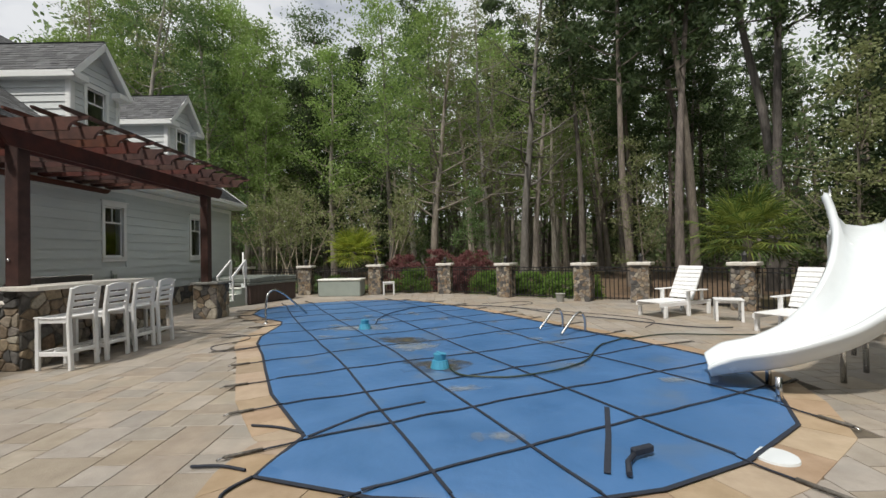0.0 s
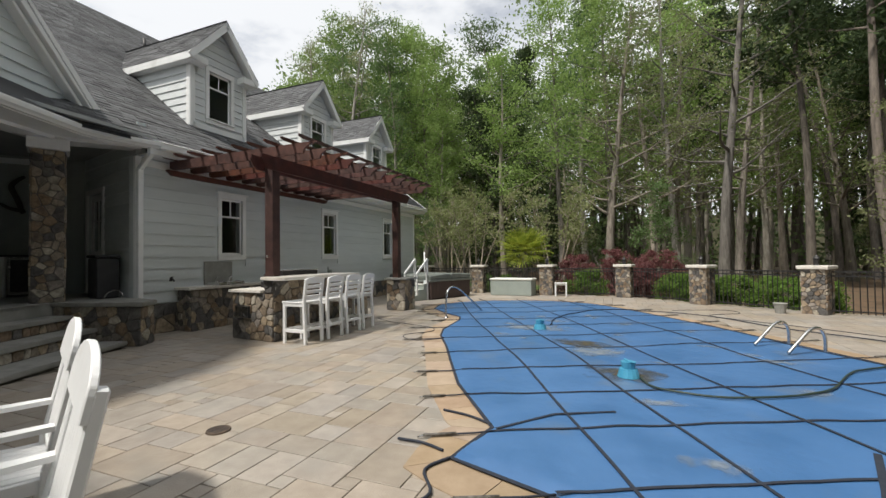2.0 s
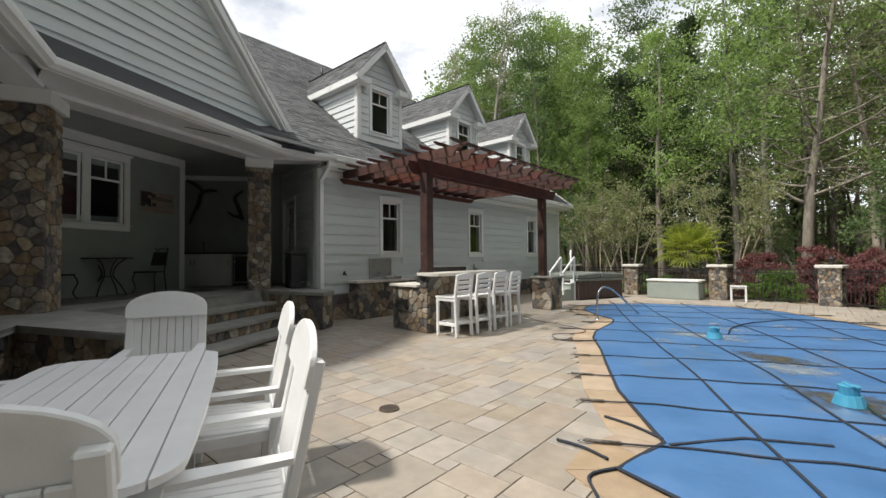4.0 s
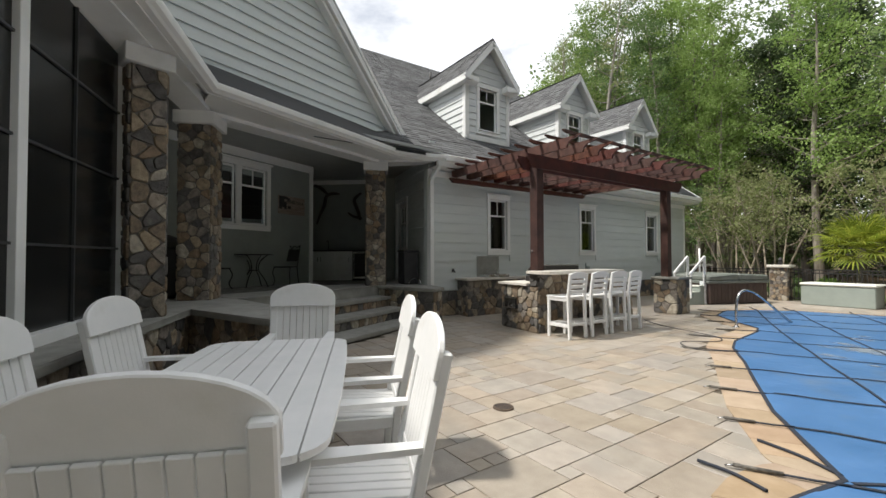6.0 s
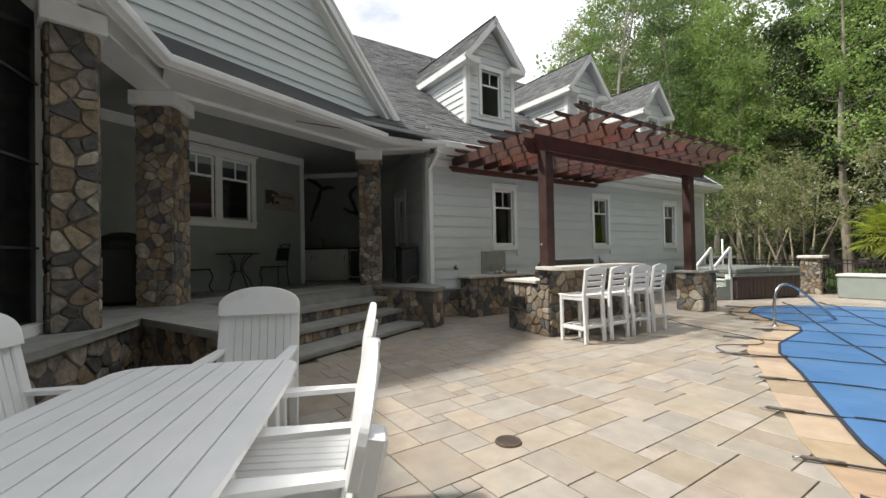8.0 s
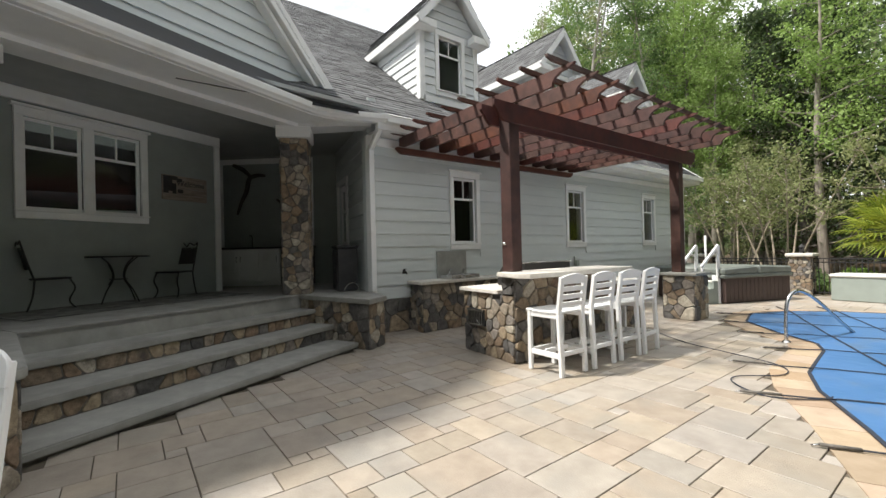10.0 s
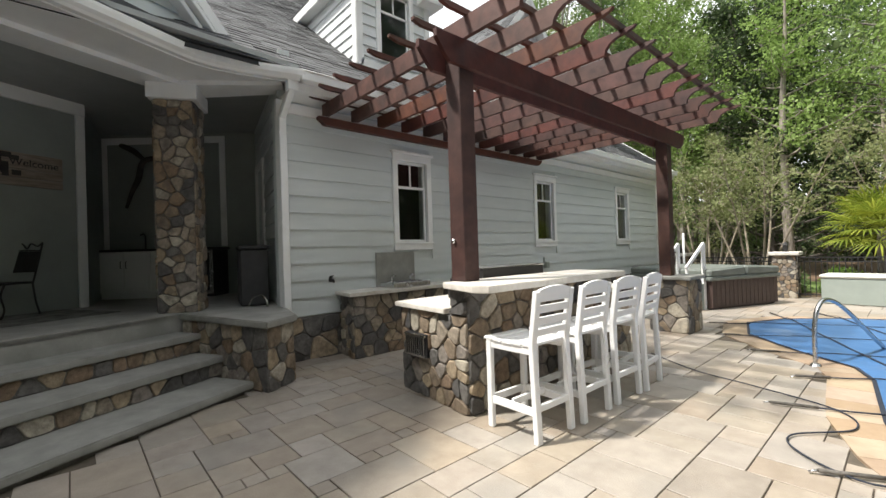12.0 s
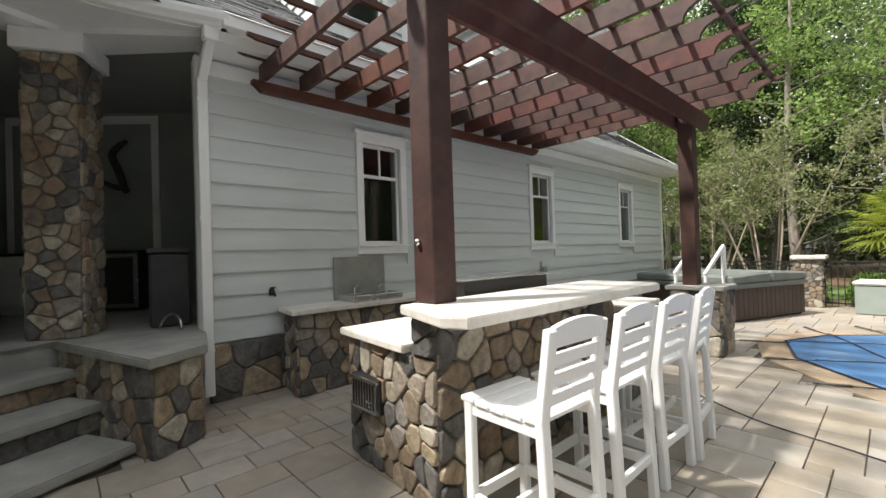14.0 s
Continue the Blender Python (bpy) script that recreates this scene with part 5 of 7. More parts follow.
# alcove cabinets, art and bin
cab_m = Matrix((Vector((1.85, 2.2, 0)).normalized(), Vector((2.2, -1.85, 0)).normalized(), Vector((0, 0, 1)))).transposed().to_4x4()
cab_m.translation = Vector((-4.75, 6.5, PZ))
cb = thing("base_cabinet", label="white panelled base cabinets in the porch alcove", category="cabinet")
bm = bmesh.new()
box(bm, 0.30, 1.75, 0.01, 0.55, 0.1, 0.86, cab_m, 0.004)
part("body", bm, M_TRIM, cb)
bm = bmesh.new()
box(bm, 0.32, 1.73, 0.01, 0.5, 0.0, 0.1, cab_m)
part("plinth", bm, M_TRIM, cb)
for i in range(3):
    s = 0.32 + i * 0.475
    bm = bmesh.new()
    box(bm, s, s + 0.46, 0.552, 0.572, 0.13, 0.84, cab_m, 0.004)
    d = part("door", bm, M_TRIM, cb)
    bm = bmesh.new()
    box(bm, s + 0.06, s + 0.40, 0.574, 0.580, 0.19, 0.78, cab_m, 0.003)
    part("panel", bm, M_TRIM, d)
    bm = bmesh.new()
    hx = s + (0.42 if i % 2 == 0 else 0.04)
    tube(bm, [cab_m @ Vector((hx, 0.575, 0.56)), cab_m @ Vector((hx, 0.60, 0.56)), cab_m @ Vector((hx, 0.60, 0.68)), cab_m @ Vector((hx, 0.575, 0.68))], 0.006, 6)
    part("handle", bm, M_BLACK, d)
fr = thing("wine_fridge", label="black glass-door under-counter fridge with steel frame", category="fridge")
bm = bmesh.new()
box(bm, 1.78, 2.38, 0.01, 0.55, 0.0, 0.86, cab_m, 0.006)
part("body", bm, M_BLACK, fr)
bm = bmesh.new()
for r in ((1.79, 1.85, 0.05, 0.85), (2.31, 2.37, 0.05, 0.85), (1.85, 2.31, 0.05, 0.11), (1.85, 2.31, 0.79, 0.85)):
    box(bm, r[0], r[1], 0.552, 0.58, r[2], r[3], cab_m, 0.003)
part("door_frame", bm, M_STEEL, fr)
wt = thing("alcove_worktop", label="dark stone worktop over the alcove cabinets", category="worktop")
bm = bmesh.new()
box(bm, 0.28, 2.42, 0.0, 0.6, 0.862, 0.90, cab_m, 0.006)
part("slab", bm, M_DARK, wt)
fc = thing("bar_faucet", label="slim dark faucet on the alcove worktop", category="faucet")
bm = bmesh.new()
tube(bm, [cab_m @ Vector(c) for c in ((0.9, 0.15, 0.902), (0.9, 0.15, 1.15), (0.9, 0.2, 1.2), (0.9, 0.28, 1.17))], 0.012, 8)
part("spout", bm, M_BLACK, fc)
M_DRIFT = material("dark_driftwood", (0.03, 0.026, 0.022), (0.075, 0.065, 0.055), 0.85, scale=8, bump=0.5)
for limbs in (([(0.50, 2.48), (0.60, 2.78), (0.72, 3.05), (0.80, 3.36), (1.0, 3.44), (1.2, 3.42)], [(0.86, 3.38), (0.66, 3.58), (0.42, 3.70)]), ([(1.49, 2.83), (1.66, 2.72), (1.84, 2.70), (1.78, 2.95), (1.69, 3.20), (1.80, 3.36), (1.91, 3.44)], [(1.82, 2.72), (1.90, 2.62)])):
    dw = thing("driftwood_art", label="dark twisted driftwood hung on the alcove wall", category="wall art", group="driftwood on the wall")
    for way in limbs:
        pts = spline([cab_m @ Vector((s, 0.05 + 0.03 * math.sin(5 * s), z - PZ)) for s, z in way], 5)
        n = len(pts)
        bm = bmesh.new()
        tube(bm, pts, 0.03, 7, [0.014 + 0.042 * math.sin(math.pi * (0.08 + 0.8 * i / n)) for i in range(n)])
        part("branch", bm, M_DRIFT, dw)
# white casing round the alcove wall
al = thing("trim_alcove", label="white painted casing round the alcove wall", category="trim", kind="structure")
for r in ((0.02, 0.12, 0.92, 2.95), (2.27, 2.38, 0.92, 2.95), (0.02, 2.38, 2.952, 3.08)):
    bm = bmesh.new()
    box(bm, r[0], r[1], 0.003, 0.03, r[2], r[3], cab_m, 0.004)
    part("casing", bm, M_TRIM, al)
sg = thing("welcome_sign", label="weathered wooden plank sign lettered Welcome on the porch wall", category="sign")
M_SIGN = material("weathered_plank", (0.20, 0.16, 0.13), (0.36, 0.31, 0.26), 0.8, scale=4, bump=0.3, stretch=(1, 1, 8))
M_SIGN_D = material("dark_sign_paint", (0.03, 0.028, 0.03), (0.06, 0.055, 0.05), 0.8)
sA, sB = s_of(-2.26, 5.18), s_of(-2.68, 5.94)
for i in range(4):
    z = 2.54 + i * 0.115
    bm = bmesh.new()
    box(bm, sA, sB, 0.004, 0.024, z, z + 0.11, bm_back, 0.003)
    part("plank", bm, M_SIGN, sg)
bm = bmesh.new()
for s_, w_, z0_, z1_ in ((0.02, 0.09, 2.66, 2.98), (0.112, 0.07, 2.70, 2.98), (0.184, 0.07, 2.66, 2.85), (0.184, 0.10, 2.91, 2.98), (0.286, 0.10, 2.68, 2.75), (0.286, 0.08, 2.89, 2.95)):
    box(bm, sA + s_, sA + s_ + w_, 0.026, 0.03, z0_, z1_, bm_back)
part("dark_patch", bm, M_SIGN_D, sg)
cu = bpy.data.curves.new("lettering", "FONT")
cu.body = "Welcome"
cu.size = 0.14
cu.extrude = 0.002
tx = new("lettering_curve", cu)
me_t = bpy.data.meshes.new_from_object(tx.evaluated_get(bpy.context.evaluated_depsgraph_get()))
bpy.data.objects.remove(tx)
me_t.materials.append(M_SIGN_D)
lt = new("lettering", me_t)
lt.parent = sg
nb = Vector((bu.y, -bu.x, 0))
lt.matrix_world = Matrix.Translation(bm_back @ Vector((sA + 0.26, 0.028, 2.82))) @ Matrix((bu, Vector((0, 0, 1)), nb)).transposed().to_4x4()
pc = thing("framed_picture", label="dark framed picture on the porch wall", category="picture")
bm = bmesh.new()
box(bm, 0.35, 1.05, 0.004, 0.03, 2.3, 3.1, bm_back, 0.004)
part("frame", bm, M_SIGN_D, pc)
bm = bmesh.new()
box(bm, 0.41, 0.99, 0.032, 0.036, 2.36, 3.04, bm_back)
part("print", bm, M_SIGN, pc)
M_BIN = material("dark_grey_resin", (0.028, 0.028, 0.03), (0.045, 0.045, 0.047), 0.6, scale=5, bump=0.15)
bn = thing("trash_bin", -0.77, 8.05, PZ, -12, "tall dark grey resin bin beside the porch column", "bin")
bm = bmesh.new()
box(bm, -0.24, 0.24, -0.22, 0.16, 0.0, 0.80, None, 0.02)
part("body", bm, M_BIN, bn)
part("lid", boxes((-0.26, 0.26, -0.24, 0.18, 0.802, 0.86), bevel=0.015), M_BIN, bn)
for i in range(7):
    part("rib", boxes((-0.2 + i * 0.06, -0.18 + i * 0.06, -0.228, -0.221, 0.05, 0.78)), M_BIN, bn)
hp = thing("hose_loop", label="pale loop of hose on the porch slab", category="hose")
bm = bmesh.new()
tube(bm, spline([(-0.45, 7.85, PZ + 0.015), (-0.42, 7.9, PZ + 0.12), (-0.25, 7.95, PZ + 0.17), (-0.12, 7.98, PZ + 0.1), (-0.1, 7.98, PZ + 0.015)], 5), 0.014, 6)
part("hose", bm, M_STEEL, hp)
gr = thing("barrel_grill", 0.1, 2.75, PZ, 0, "dark covered grill behind the columns", "grill")
bm = bmesh.new()
box(bm, -0.3, 0.3, -0.35, 0.35, 0.0, 0.85, None, 0.05)
part("cover", bm, M_BLACK, gr)
bm = bmesh.new()
bmesh.ops.create_uvsphere(bm, u_segments=16, v_segments=8, radius=0.33, matrix=Matrix.Translation((0, 0, 0.84)) @ Matrix.Diagonal((0.9, 1.05, 0.7, 1)))
part("lid", bm, M_BLACK, gr)


# ---- pool ----
def cover_z(x, y):
    """The sagging, rippled cover."""
    n = noise.noise(Vector((x * 0.55, y * 0.55, 0.3)))
    r = noise.noise(Vector((x * 2.2 + y * 0.8, y * 0.9 - x * 0.3, 4.0)))
    w = noise.noise(Vector((x * 4.5 + y * 2.5, y * 1.6 - x * 0.8, 9.0)))
    return 0.028 + 0.03 * n + 0.012 * r + 0.005 * w


pool = thing("pool_cover", label="blue mesh winter cover stretched over a free-form pool", category="pool cover")
CEN = (9.0, 9.6)
rings = 46
vs, fs = [(CEN[0], CEN[1], cover_z(*CEN))], []
NP = len(pool_line)
edge_line = grown(pool_line, 0.015 * OUT)
for r in range(1, rings + 1):
    k = r / rings
    for x, y in edge_line:
        px, py = CEN[0] + (x - CEN[0]) * k, CEN[1] + (y - CEN[1]) * k
        vs.append((px, py, cover_z(px, py) if r < rings else 0.016))
for i in range(NP):
    fs.append((0, 1 + i, 1 + (i + 1) % NP))
for r in range(rings - 1):
    for i in range(NP):
        a, b = 1 + r * NP + i, 1 + r * NP + (i + 1) % NP
        fs.append((a, a + NP, b + NP, b))
me = bpy.data.meshes.new("cover_sheet")
me.from_pydata(vs, [], fs)
me.polygons.foreach_set("use_smooth", [True] * len(me.polygons))
me.materials.append(M_COVER)
ob = new("cover_sheet", me)
ob.parent = pool


def ribbon(pts, w, lift=0.007, on_cover=True):
    """A flat strap along plan points."""
    bm = bmesh.new()
    prev = None
    for i, (x, y) in enumerate(pts):
        ax, ay = pts[max(i - 1, 0)]
        bx, by = pts[min(i + 1, len(pts) - 1)]
        k = math.hypot(bx - ax, by - ay) or 1
        nx, ny = -(by - ay) / k * w / 2, (bx - ax) / k * w / 2
        z = (cover_z(x, y) if on_cover else 0.0) + lift
        row = [bm.verts.new((x + nx, y + ny, z - 0.004)), bm.verts.new((x + nx, y + ny, z)), bm.verts.new((x - nx, y - ny, z)), bm.verts.new((x - nx, y - ny, z - 0.004))]
        if prev:
            for j in range(4):
                bm.faces.new((prev[j], prev[(j + 1) % 4], row[(j + 1) % 4], row[j]))
        else:
            bm.faces.new(row)
        prev = row
    bm.faces.new(prev[::-1])
    return bm


strap_ends = []
for ang, cs in ((-65.0, (6.1, 7.2, 8.25, 9.3, 10.4, 11.25, 12.4, 13.75, 14.95)), (25.0, (1.25, 2.2, 3.2, 4.2, 5.3, 6.4, 7.5, 8.6, 9.7, 10.8, 11.9))):
    d = Vector((math.cos(radians(ang)), math.sin(radians(ang))))
    nn = Vector((-d.y, d.x)) if ang > 0 else Vector((0.906, 0.423))
    for c in cs:
        run = []
        for i in range(-260, 260):
            p = nn * c + d * (i * 0.1)
            wob = 0.05 * math.sin(i * 0.06 + c)
            p = p + nn * wob
            if inside(p.x, p.y, edge_line):
                run.append((p.x, p.y))
            elif run:
                break
        if len(run) > 6:
            part("strap", ribbon(run, 0.026, 0.012), M_STRAP, pool)
            strap_ends.append((run[0], (-d.x, -d.y)))
            strap_ends.append((run[-1], (d.x, d.y)))
part("hem", ribbon([p for p in edge_line] + [edge_line[0]], 0.035, 0.024, False), M_STRAP, pool, "dark webbing hem")
part("strap", ribbon([(7.84, 6.18), (8.25, 6.70), (8.77, 6.93)], 0.03, 0.013), M_STRAP, pool)
part("strap", ribbon([(10.47, 6.63), (10.25, 6.05), (10.02, 5.50)], 0.045, 0.013), M_STRAP, pool)

# spring straps to the deck anchors
k = 0
for (x, y), (dx, dy) in strap_ends:
    rr = random.Random(k)
    k += 1
    ln = rr.uniform(0.45, 0.75)
    a = math.atan2(dy, dx) + rr.uniform(-0.15, 0.15)
    ex, ey = x + math.cos(a) * ln, y + math.sin(a) * ln
    t = thing("cover_anchor", label="black spring strap hooked to the paving beside the pool cover", category="strap", group="cover anchor straps")
    mx, my = x + math.cos(a) * ln * 0.55, y + math.sin(a) * ln * 0.55
    bm = bmesh.new()
    tube(bm, [(x, y, 0.03), ((x + mx) / 2, (y + my) / 2, 0.022), (mx, my, 0.022)], 0.008, 5)
    part("webbing", bm, M_STRAP, t)
    bm = bmesh.new()
    tube(bm, [(mx, my, 0.026), (ex, ey, 0.026)], 0.014, 7)
    sleeve = part("spring_sleeve", bm, M_SPRING, t, "grimy spring sleeve")
    part("hook", tube(bmesh.new(), [(ex, ey, 0.026), (ex + math.cos(a) * 0.05, ey + math.sin(a) * 0.05, 0.012)], 0.008, 5), M_STEEL, sleeve)
for pts in ([(7.56, 5.68), (7.35, 5.75), (7.14, 5.75)], [(7.77, 6.28), (7.52, 6.41), (7.25, 6.47)], [(7.65, 5.59), (7.55, 5.37), (7.70, 5.12), (7.61, 4.91)]):
    t = thing("loose_strap", label="loose black cover strap lying on the paving", category="strap", group="loose straps")
    bm = bmesh.new()
    tube(bm, [(p.x, p.y, 0.02) for p in spline([(x, y, 0) for x, y in pts], 5)], 0.011, 6)
    part("webbing", bm, M_STRAP, t)
t = thing("strap_buckle", label="black buckle and strap end lying on the pool cover", category="strap")
bm = bmesh.new()
tube(bm, [(10.14, 5.44, 0.05), (10.20, 5.59, 0.06), (10.27, 5.66, 0.07)], 0.02, 6)
box(bm, -0.09, 0.09, -0.025, 0.025, 0.04, 0.09, pose(10.35, 5.70, 0.02, 0, 0, 20), 0.008)
part("buckle", bm, M_STRAP, t)


def pump(x, y):
    p = thing("cover_pump", x, y, cover_z(x, y) + 0.004, 20, "blue plastic pump sitting on the pool cover", "pump", "cover pumps")
    bm = bmesh.new()
    bmesh.ops.create_cone(bm, cap_ends=True, segments=14, radius1=0.13, radius2=0.10, depth=0.10, matrix=Matrix.Translation((0, 0, 0.05)))
    part("base", bm, M_PUMP, p)
    bm = bmesh.new()
    bmesh.ops.create_cone(bm, cap_ends=True, segments=14, radius1=0.075, radius2=0.085, depth=0.08, matrix=Matrix.Translation((0, 0, 0.141)))
    cap = part("motor_cap", bm, M_PUMP, p)
    part("handle", boxes((-0.02, 0.02, -0.09, 0.09, 0.182, 0.196), bevel=0.005), M_PUMP, cap)


pump(8.92, 8.22)
pump(7.39, 11.3)


def puddle(x, y, rx, ry, rot, mat, seed):
    """A thin uneven patch lying on the cover."""
    rng = random.Random(seed)
    bm = bmesh.new()
    n = 40
    c = bm.verts.new((x, y, cover_z(x, y) + 0.008))
    ring = []
    for i in range(n):
        a = 2 * math.pi * i / n
        k = 1 + 0.28 * noise.noise(Vector((math.cos(a) * 1.7, math.sin(a) * 1.7, seed)))
        ux, uy = math.cos(a) * rx * k, math.sin(a) * ry * k
        px, py = x + ux * math.cos(rot) - uy * math.sin(rot), y + ux * math.sin(rot) + uy * math.cos(rot)
        ring.append(bm.verts.new((px, py, cover_z(px, py) + 0.006)))
    for i in range(n):
        bm.faces.new((c, ring[i], ring[(i + 1) % n]))
    wet = mat is M_SLUDGE
    return part("sludge_patch" if wet else "silt_patch", bm, mat, pool, "patch of wet leaf sludge on the cover" if wet else "faint chalky silt mark on the cover")


def patchy(name, c1, c2, low, high, grain):
    """A stain that thins out unevenly towards its rim."""
    m = material(name, c1, c2, 0.8, scale=9, bump=0.3)
    N, L = m.node_tree.nodes, m.node_tree.links
    co = N.new("ShaderNodeTexCoord")
    ds = N.new("ShaderNodeVectorMath")
    ds.operation = "DISTANCE"
    ds.inputs[1].default_value = (0.5, 0.5, 0.5)
    flat = N.new("ShaderNodeVectorMath")
    flat.operation = "MULTIPLY_ADD"
    flat.inputs[1].default_value = (1, 1, 0)
    flat.inputs[2].default_value = (0, 0, 0.5)
    L.new(co.outputs["Generated"], flat.inputs[0])
    L.new(flat.outputs[0], ds.inputs[0])
    no = N.new("ShaderNodeTexNoise")
    no.inputs["Scale"].default_value = grain
    no.inputs["Detail"].default_value = 6
    L.new(co.outputs["Object"], no.inputs["Vector"])
    ad = N.new("ShaderNodeMath")
    L.new(ds.outputs["Value"], ad.inputs[0])
    L.new(no.outputs["Fac"], ad.inputs[1])
    mr = N.new("ShaderNodeMapRange")
    mr.inputs["From Min"].default_value = low
    mr.inputs["From Max"].default_value = high
    mr.inputs["To Min"].default_value = 0.9
    mr.inputs["To Max"].default_value = 0.0
    L.new(ad.outputs[0], mr.inputs["Value"])
    L.new(mr.outputs["Result"], N["Principled BSDF"].inputs["Alpha"])
    return m


M_SLUDGE = patchy("wet_leaf_sludge", (0.035, 0.035, 0.02), (0.10, 0.085, 0.05), 0.55, 0.98, 5)
M_DUST = patchy("pale_dried_silt", (0.16, 0.21, 0.26), (0.30, 0.33, 0.34), 0.5, 0.95, 5)
M_SCUFF = patchy("faint_chalky_scuff", (0.17, 0.22, 0.28), (0.27, 0.31, 0.34), 0.45, 0.85, 9)
puddle(8.27, 10.08, 0.75, 0.30, -0.5, M_SLUDGE, 3)
puddle(8.88, 8.32, 0.58, 0.34, 0.4, M_SLUDGE, 5)
puddle(7.26, 11.40, 0.95, 0.38, 0.1, M_DUST, 7)
puddle(8.51, 9.48, 0.5, 0.4, 0.1, M_DUST, 8)
rw = random.Random(77)
for i in range(34):
    x, y = rw.uniform(6.2, 11.8), rw.uniform(5.6, 13.5)
    if inside(x, y, grown(pool_line, -0.8 * OUT)):
        puddle(x, y, rw.uniform(0.15, 0.5), rw.uniform(0.06, 0.2), rw.uniform(-0.9, 0.3), M_SCUFF, 20 + i)
for rad in (0.26,):
    bm = bmesh.new()
    tube(bm, [(8.38 + rad * math.cos(a), 9.35 + rad * math.sin(a), cover_z(8.38, 9.35) + 0.006) for a in [2 * math.pi * i / 28 for i in range(27)]], 0.008, 5)
    part("silt_ring", bm, M_DUST, pool, "pale dried ring on the cover")


def hose(pts, r, label, mat):
    t = thing("garden_hose", label=label, category="hose")
    bm = bmesh.new()
    line = spline([(x, y, 0) for x, y in pts], 8)
    tube(bm, [(p.x, p.y, (cover_z(p.x, p.y) if inside(p.x, p.y, edge_line) else 0.0) + r + 0.012) for p in line], r, 6)
    part("hose", bm, mat, t)


hose([(9.01, 8.38), (9.20, 7.78), (9.92, 7.67), (10.76, 8.19), (11.35, 9.14), (11.93, 9.64), (12.86, 10.06), (13.79, 9.91), (15.03, 9.79)], 0.012, "dark green discharge hose running off the pool cover", M_HOSE)
hose([(7.53, 11.82), (7.56, 13.00), (8.31, 14.38), (9.35, 14.86), (10.38, 14.61), (11.09, 13.94), (11.79, 12.76), (12.70, 11.89), (13.71, 10.73), (14.42, 10.57)], 0.011, "black hose looping over the far paving", M_STRAP)
hose([(10.19, 15.22), (11.44, 15.60), (11.63, 15.00), (10.89, 14.44), (11.40, 13.76), (12.71, 12.61), (13.42, 11.63), (12.88, 10.78)], 0.007, "thin black cord looping over the far paving", M_STRAP)
hose([(3.35, 11.76), (4.01, 11.29), (4.62, 11.08), (5.24, 10.81), (5.38, 10.41), (5.07, 9.98), (5.16, 9.68), (5.52, 9.49), (5.89, 9.82)], 0.0065, "thin black cord running over the patio", M_STRAP)

# rails, ladder, slide
M_RAIL = M_STEEL
t = thing("pool_handrail", label="bent stainless steel pool handrail at the shallow steps", category="handrail")
bm = bmesh.new()
tube(bm, spline([(4.92, 12.41, 0.0), (4.92, 12.43, 0.45), (4.95, 12.51, 0.68), (5.01, 12.74, 0.74), (5.13, 13.05, 0.60), (5.35, 13.58, 0.18), (5.43, 13.79, 0.03)], 6), 0.024, 10)
part("rail", bm, M_RAIL, t)
bm = bmesh.new()
bmesh.ops.create_cone(bm, cap_ends=True, segments=16, radius1=0.06, radius2=0.04, depth=0.03, matrix=Matrix.Translation((4.92, 12.41, 0.016)))
part("escutcheon", bm, M_RAIL, t)
t = thing("pool_ladder", label="pair of stainless steel ladder rails at the pool edge", category="ladder")
for x, y in ((11.05, 10.82), (11.31, 10.29)):
    dx, dy = 0.86, 0.5
    bm = bmesh.new()
    tube(bm, spline([(x - 0.28 * dx, y - 0.28 * dy, 0.04), (x - 0.1 * dx, y - 0.1 * dy, 0.20), (x + 0.10 * dx, y + 0.10 * dy, 0.36), (x + 0.26 * dx, y + 0.26 * dy, 0.37), (x + 0.34 * dx, y + 0.34 * dy, 0.24), (x + 0.34 * dx, y + 0.34 * dy, 0.0)], 6), 0.024, 10)
    part("rail", bm, M_RAIL, t)

sl = thing("pool_slide", label="white moulded pool slide curving down to the water, on steel legs", category="slide")
path = spline([(11.93, 7.40, 0.14), (12.11, 7.30, 0.20), (12.52, 7.10, 0.32), (12.97, 7.00, 0.52), (13.47, 7.08, 0.84), (13.97, 7.45, 1.22), (14.42, 7.97, 1.56), (14.82, 8.48, 1.77)], 7)
prof_s = [(-0.39, 0.17), (-0.36, 0.20), (-0.31, 0.19), (-0.26, 0.08), (-0.16, 0.015), (0.0, 0.0), (0.16, 0.015), (0.26, 0.08), (0.31, 0.19), (0.36, 0.20), (0.39, 0.17), (0.37, 0.14), (0.28, 0.02), (0.14, -0.035), (0.0, -0.045), (-0.14, -0.035), (-0.28, 0.02), (-0.37, 0.14)]
bm = bmesh.new()
prev = None
n = len(path)
for i, p in enumerate(path):
    d = (path[min(i + 1, n - 1)] - path[max(i - 1, 0)]).normalized()
    s = d.cross(Vector((0, 0, 1))).normalized()
    u = s.cross(d)
    f = i / (n - 1)
    tall = (1.0 + 1.6 * f * f) * min(1.0, 0.6 + 2.6 * f)
    row = [bm.verts.new(p + s * (a * (1 + 0.12 * f)) + u * (b * tall if b > 0 else b)) for a, b in prof_s]
    if prev:
        for j in range(len(row)):
            q = bm.faces.new((prev[j], prev[(j + 1) % len(row)], row[(j + 1) % len(row)], row[j]))
            q.smooth = True
    else:
        bm.faces.new(row)
    prev = row
bm.faces.new(prev[::-1])
part("chute", bm, M_SLIDE, sl)
bm = bmesh.new()
pm = pose(15.2, 8.83, 0, 0, 0, -42)
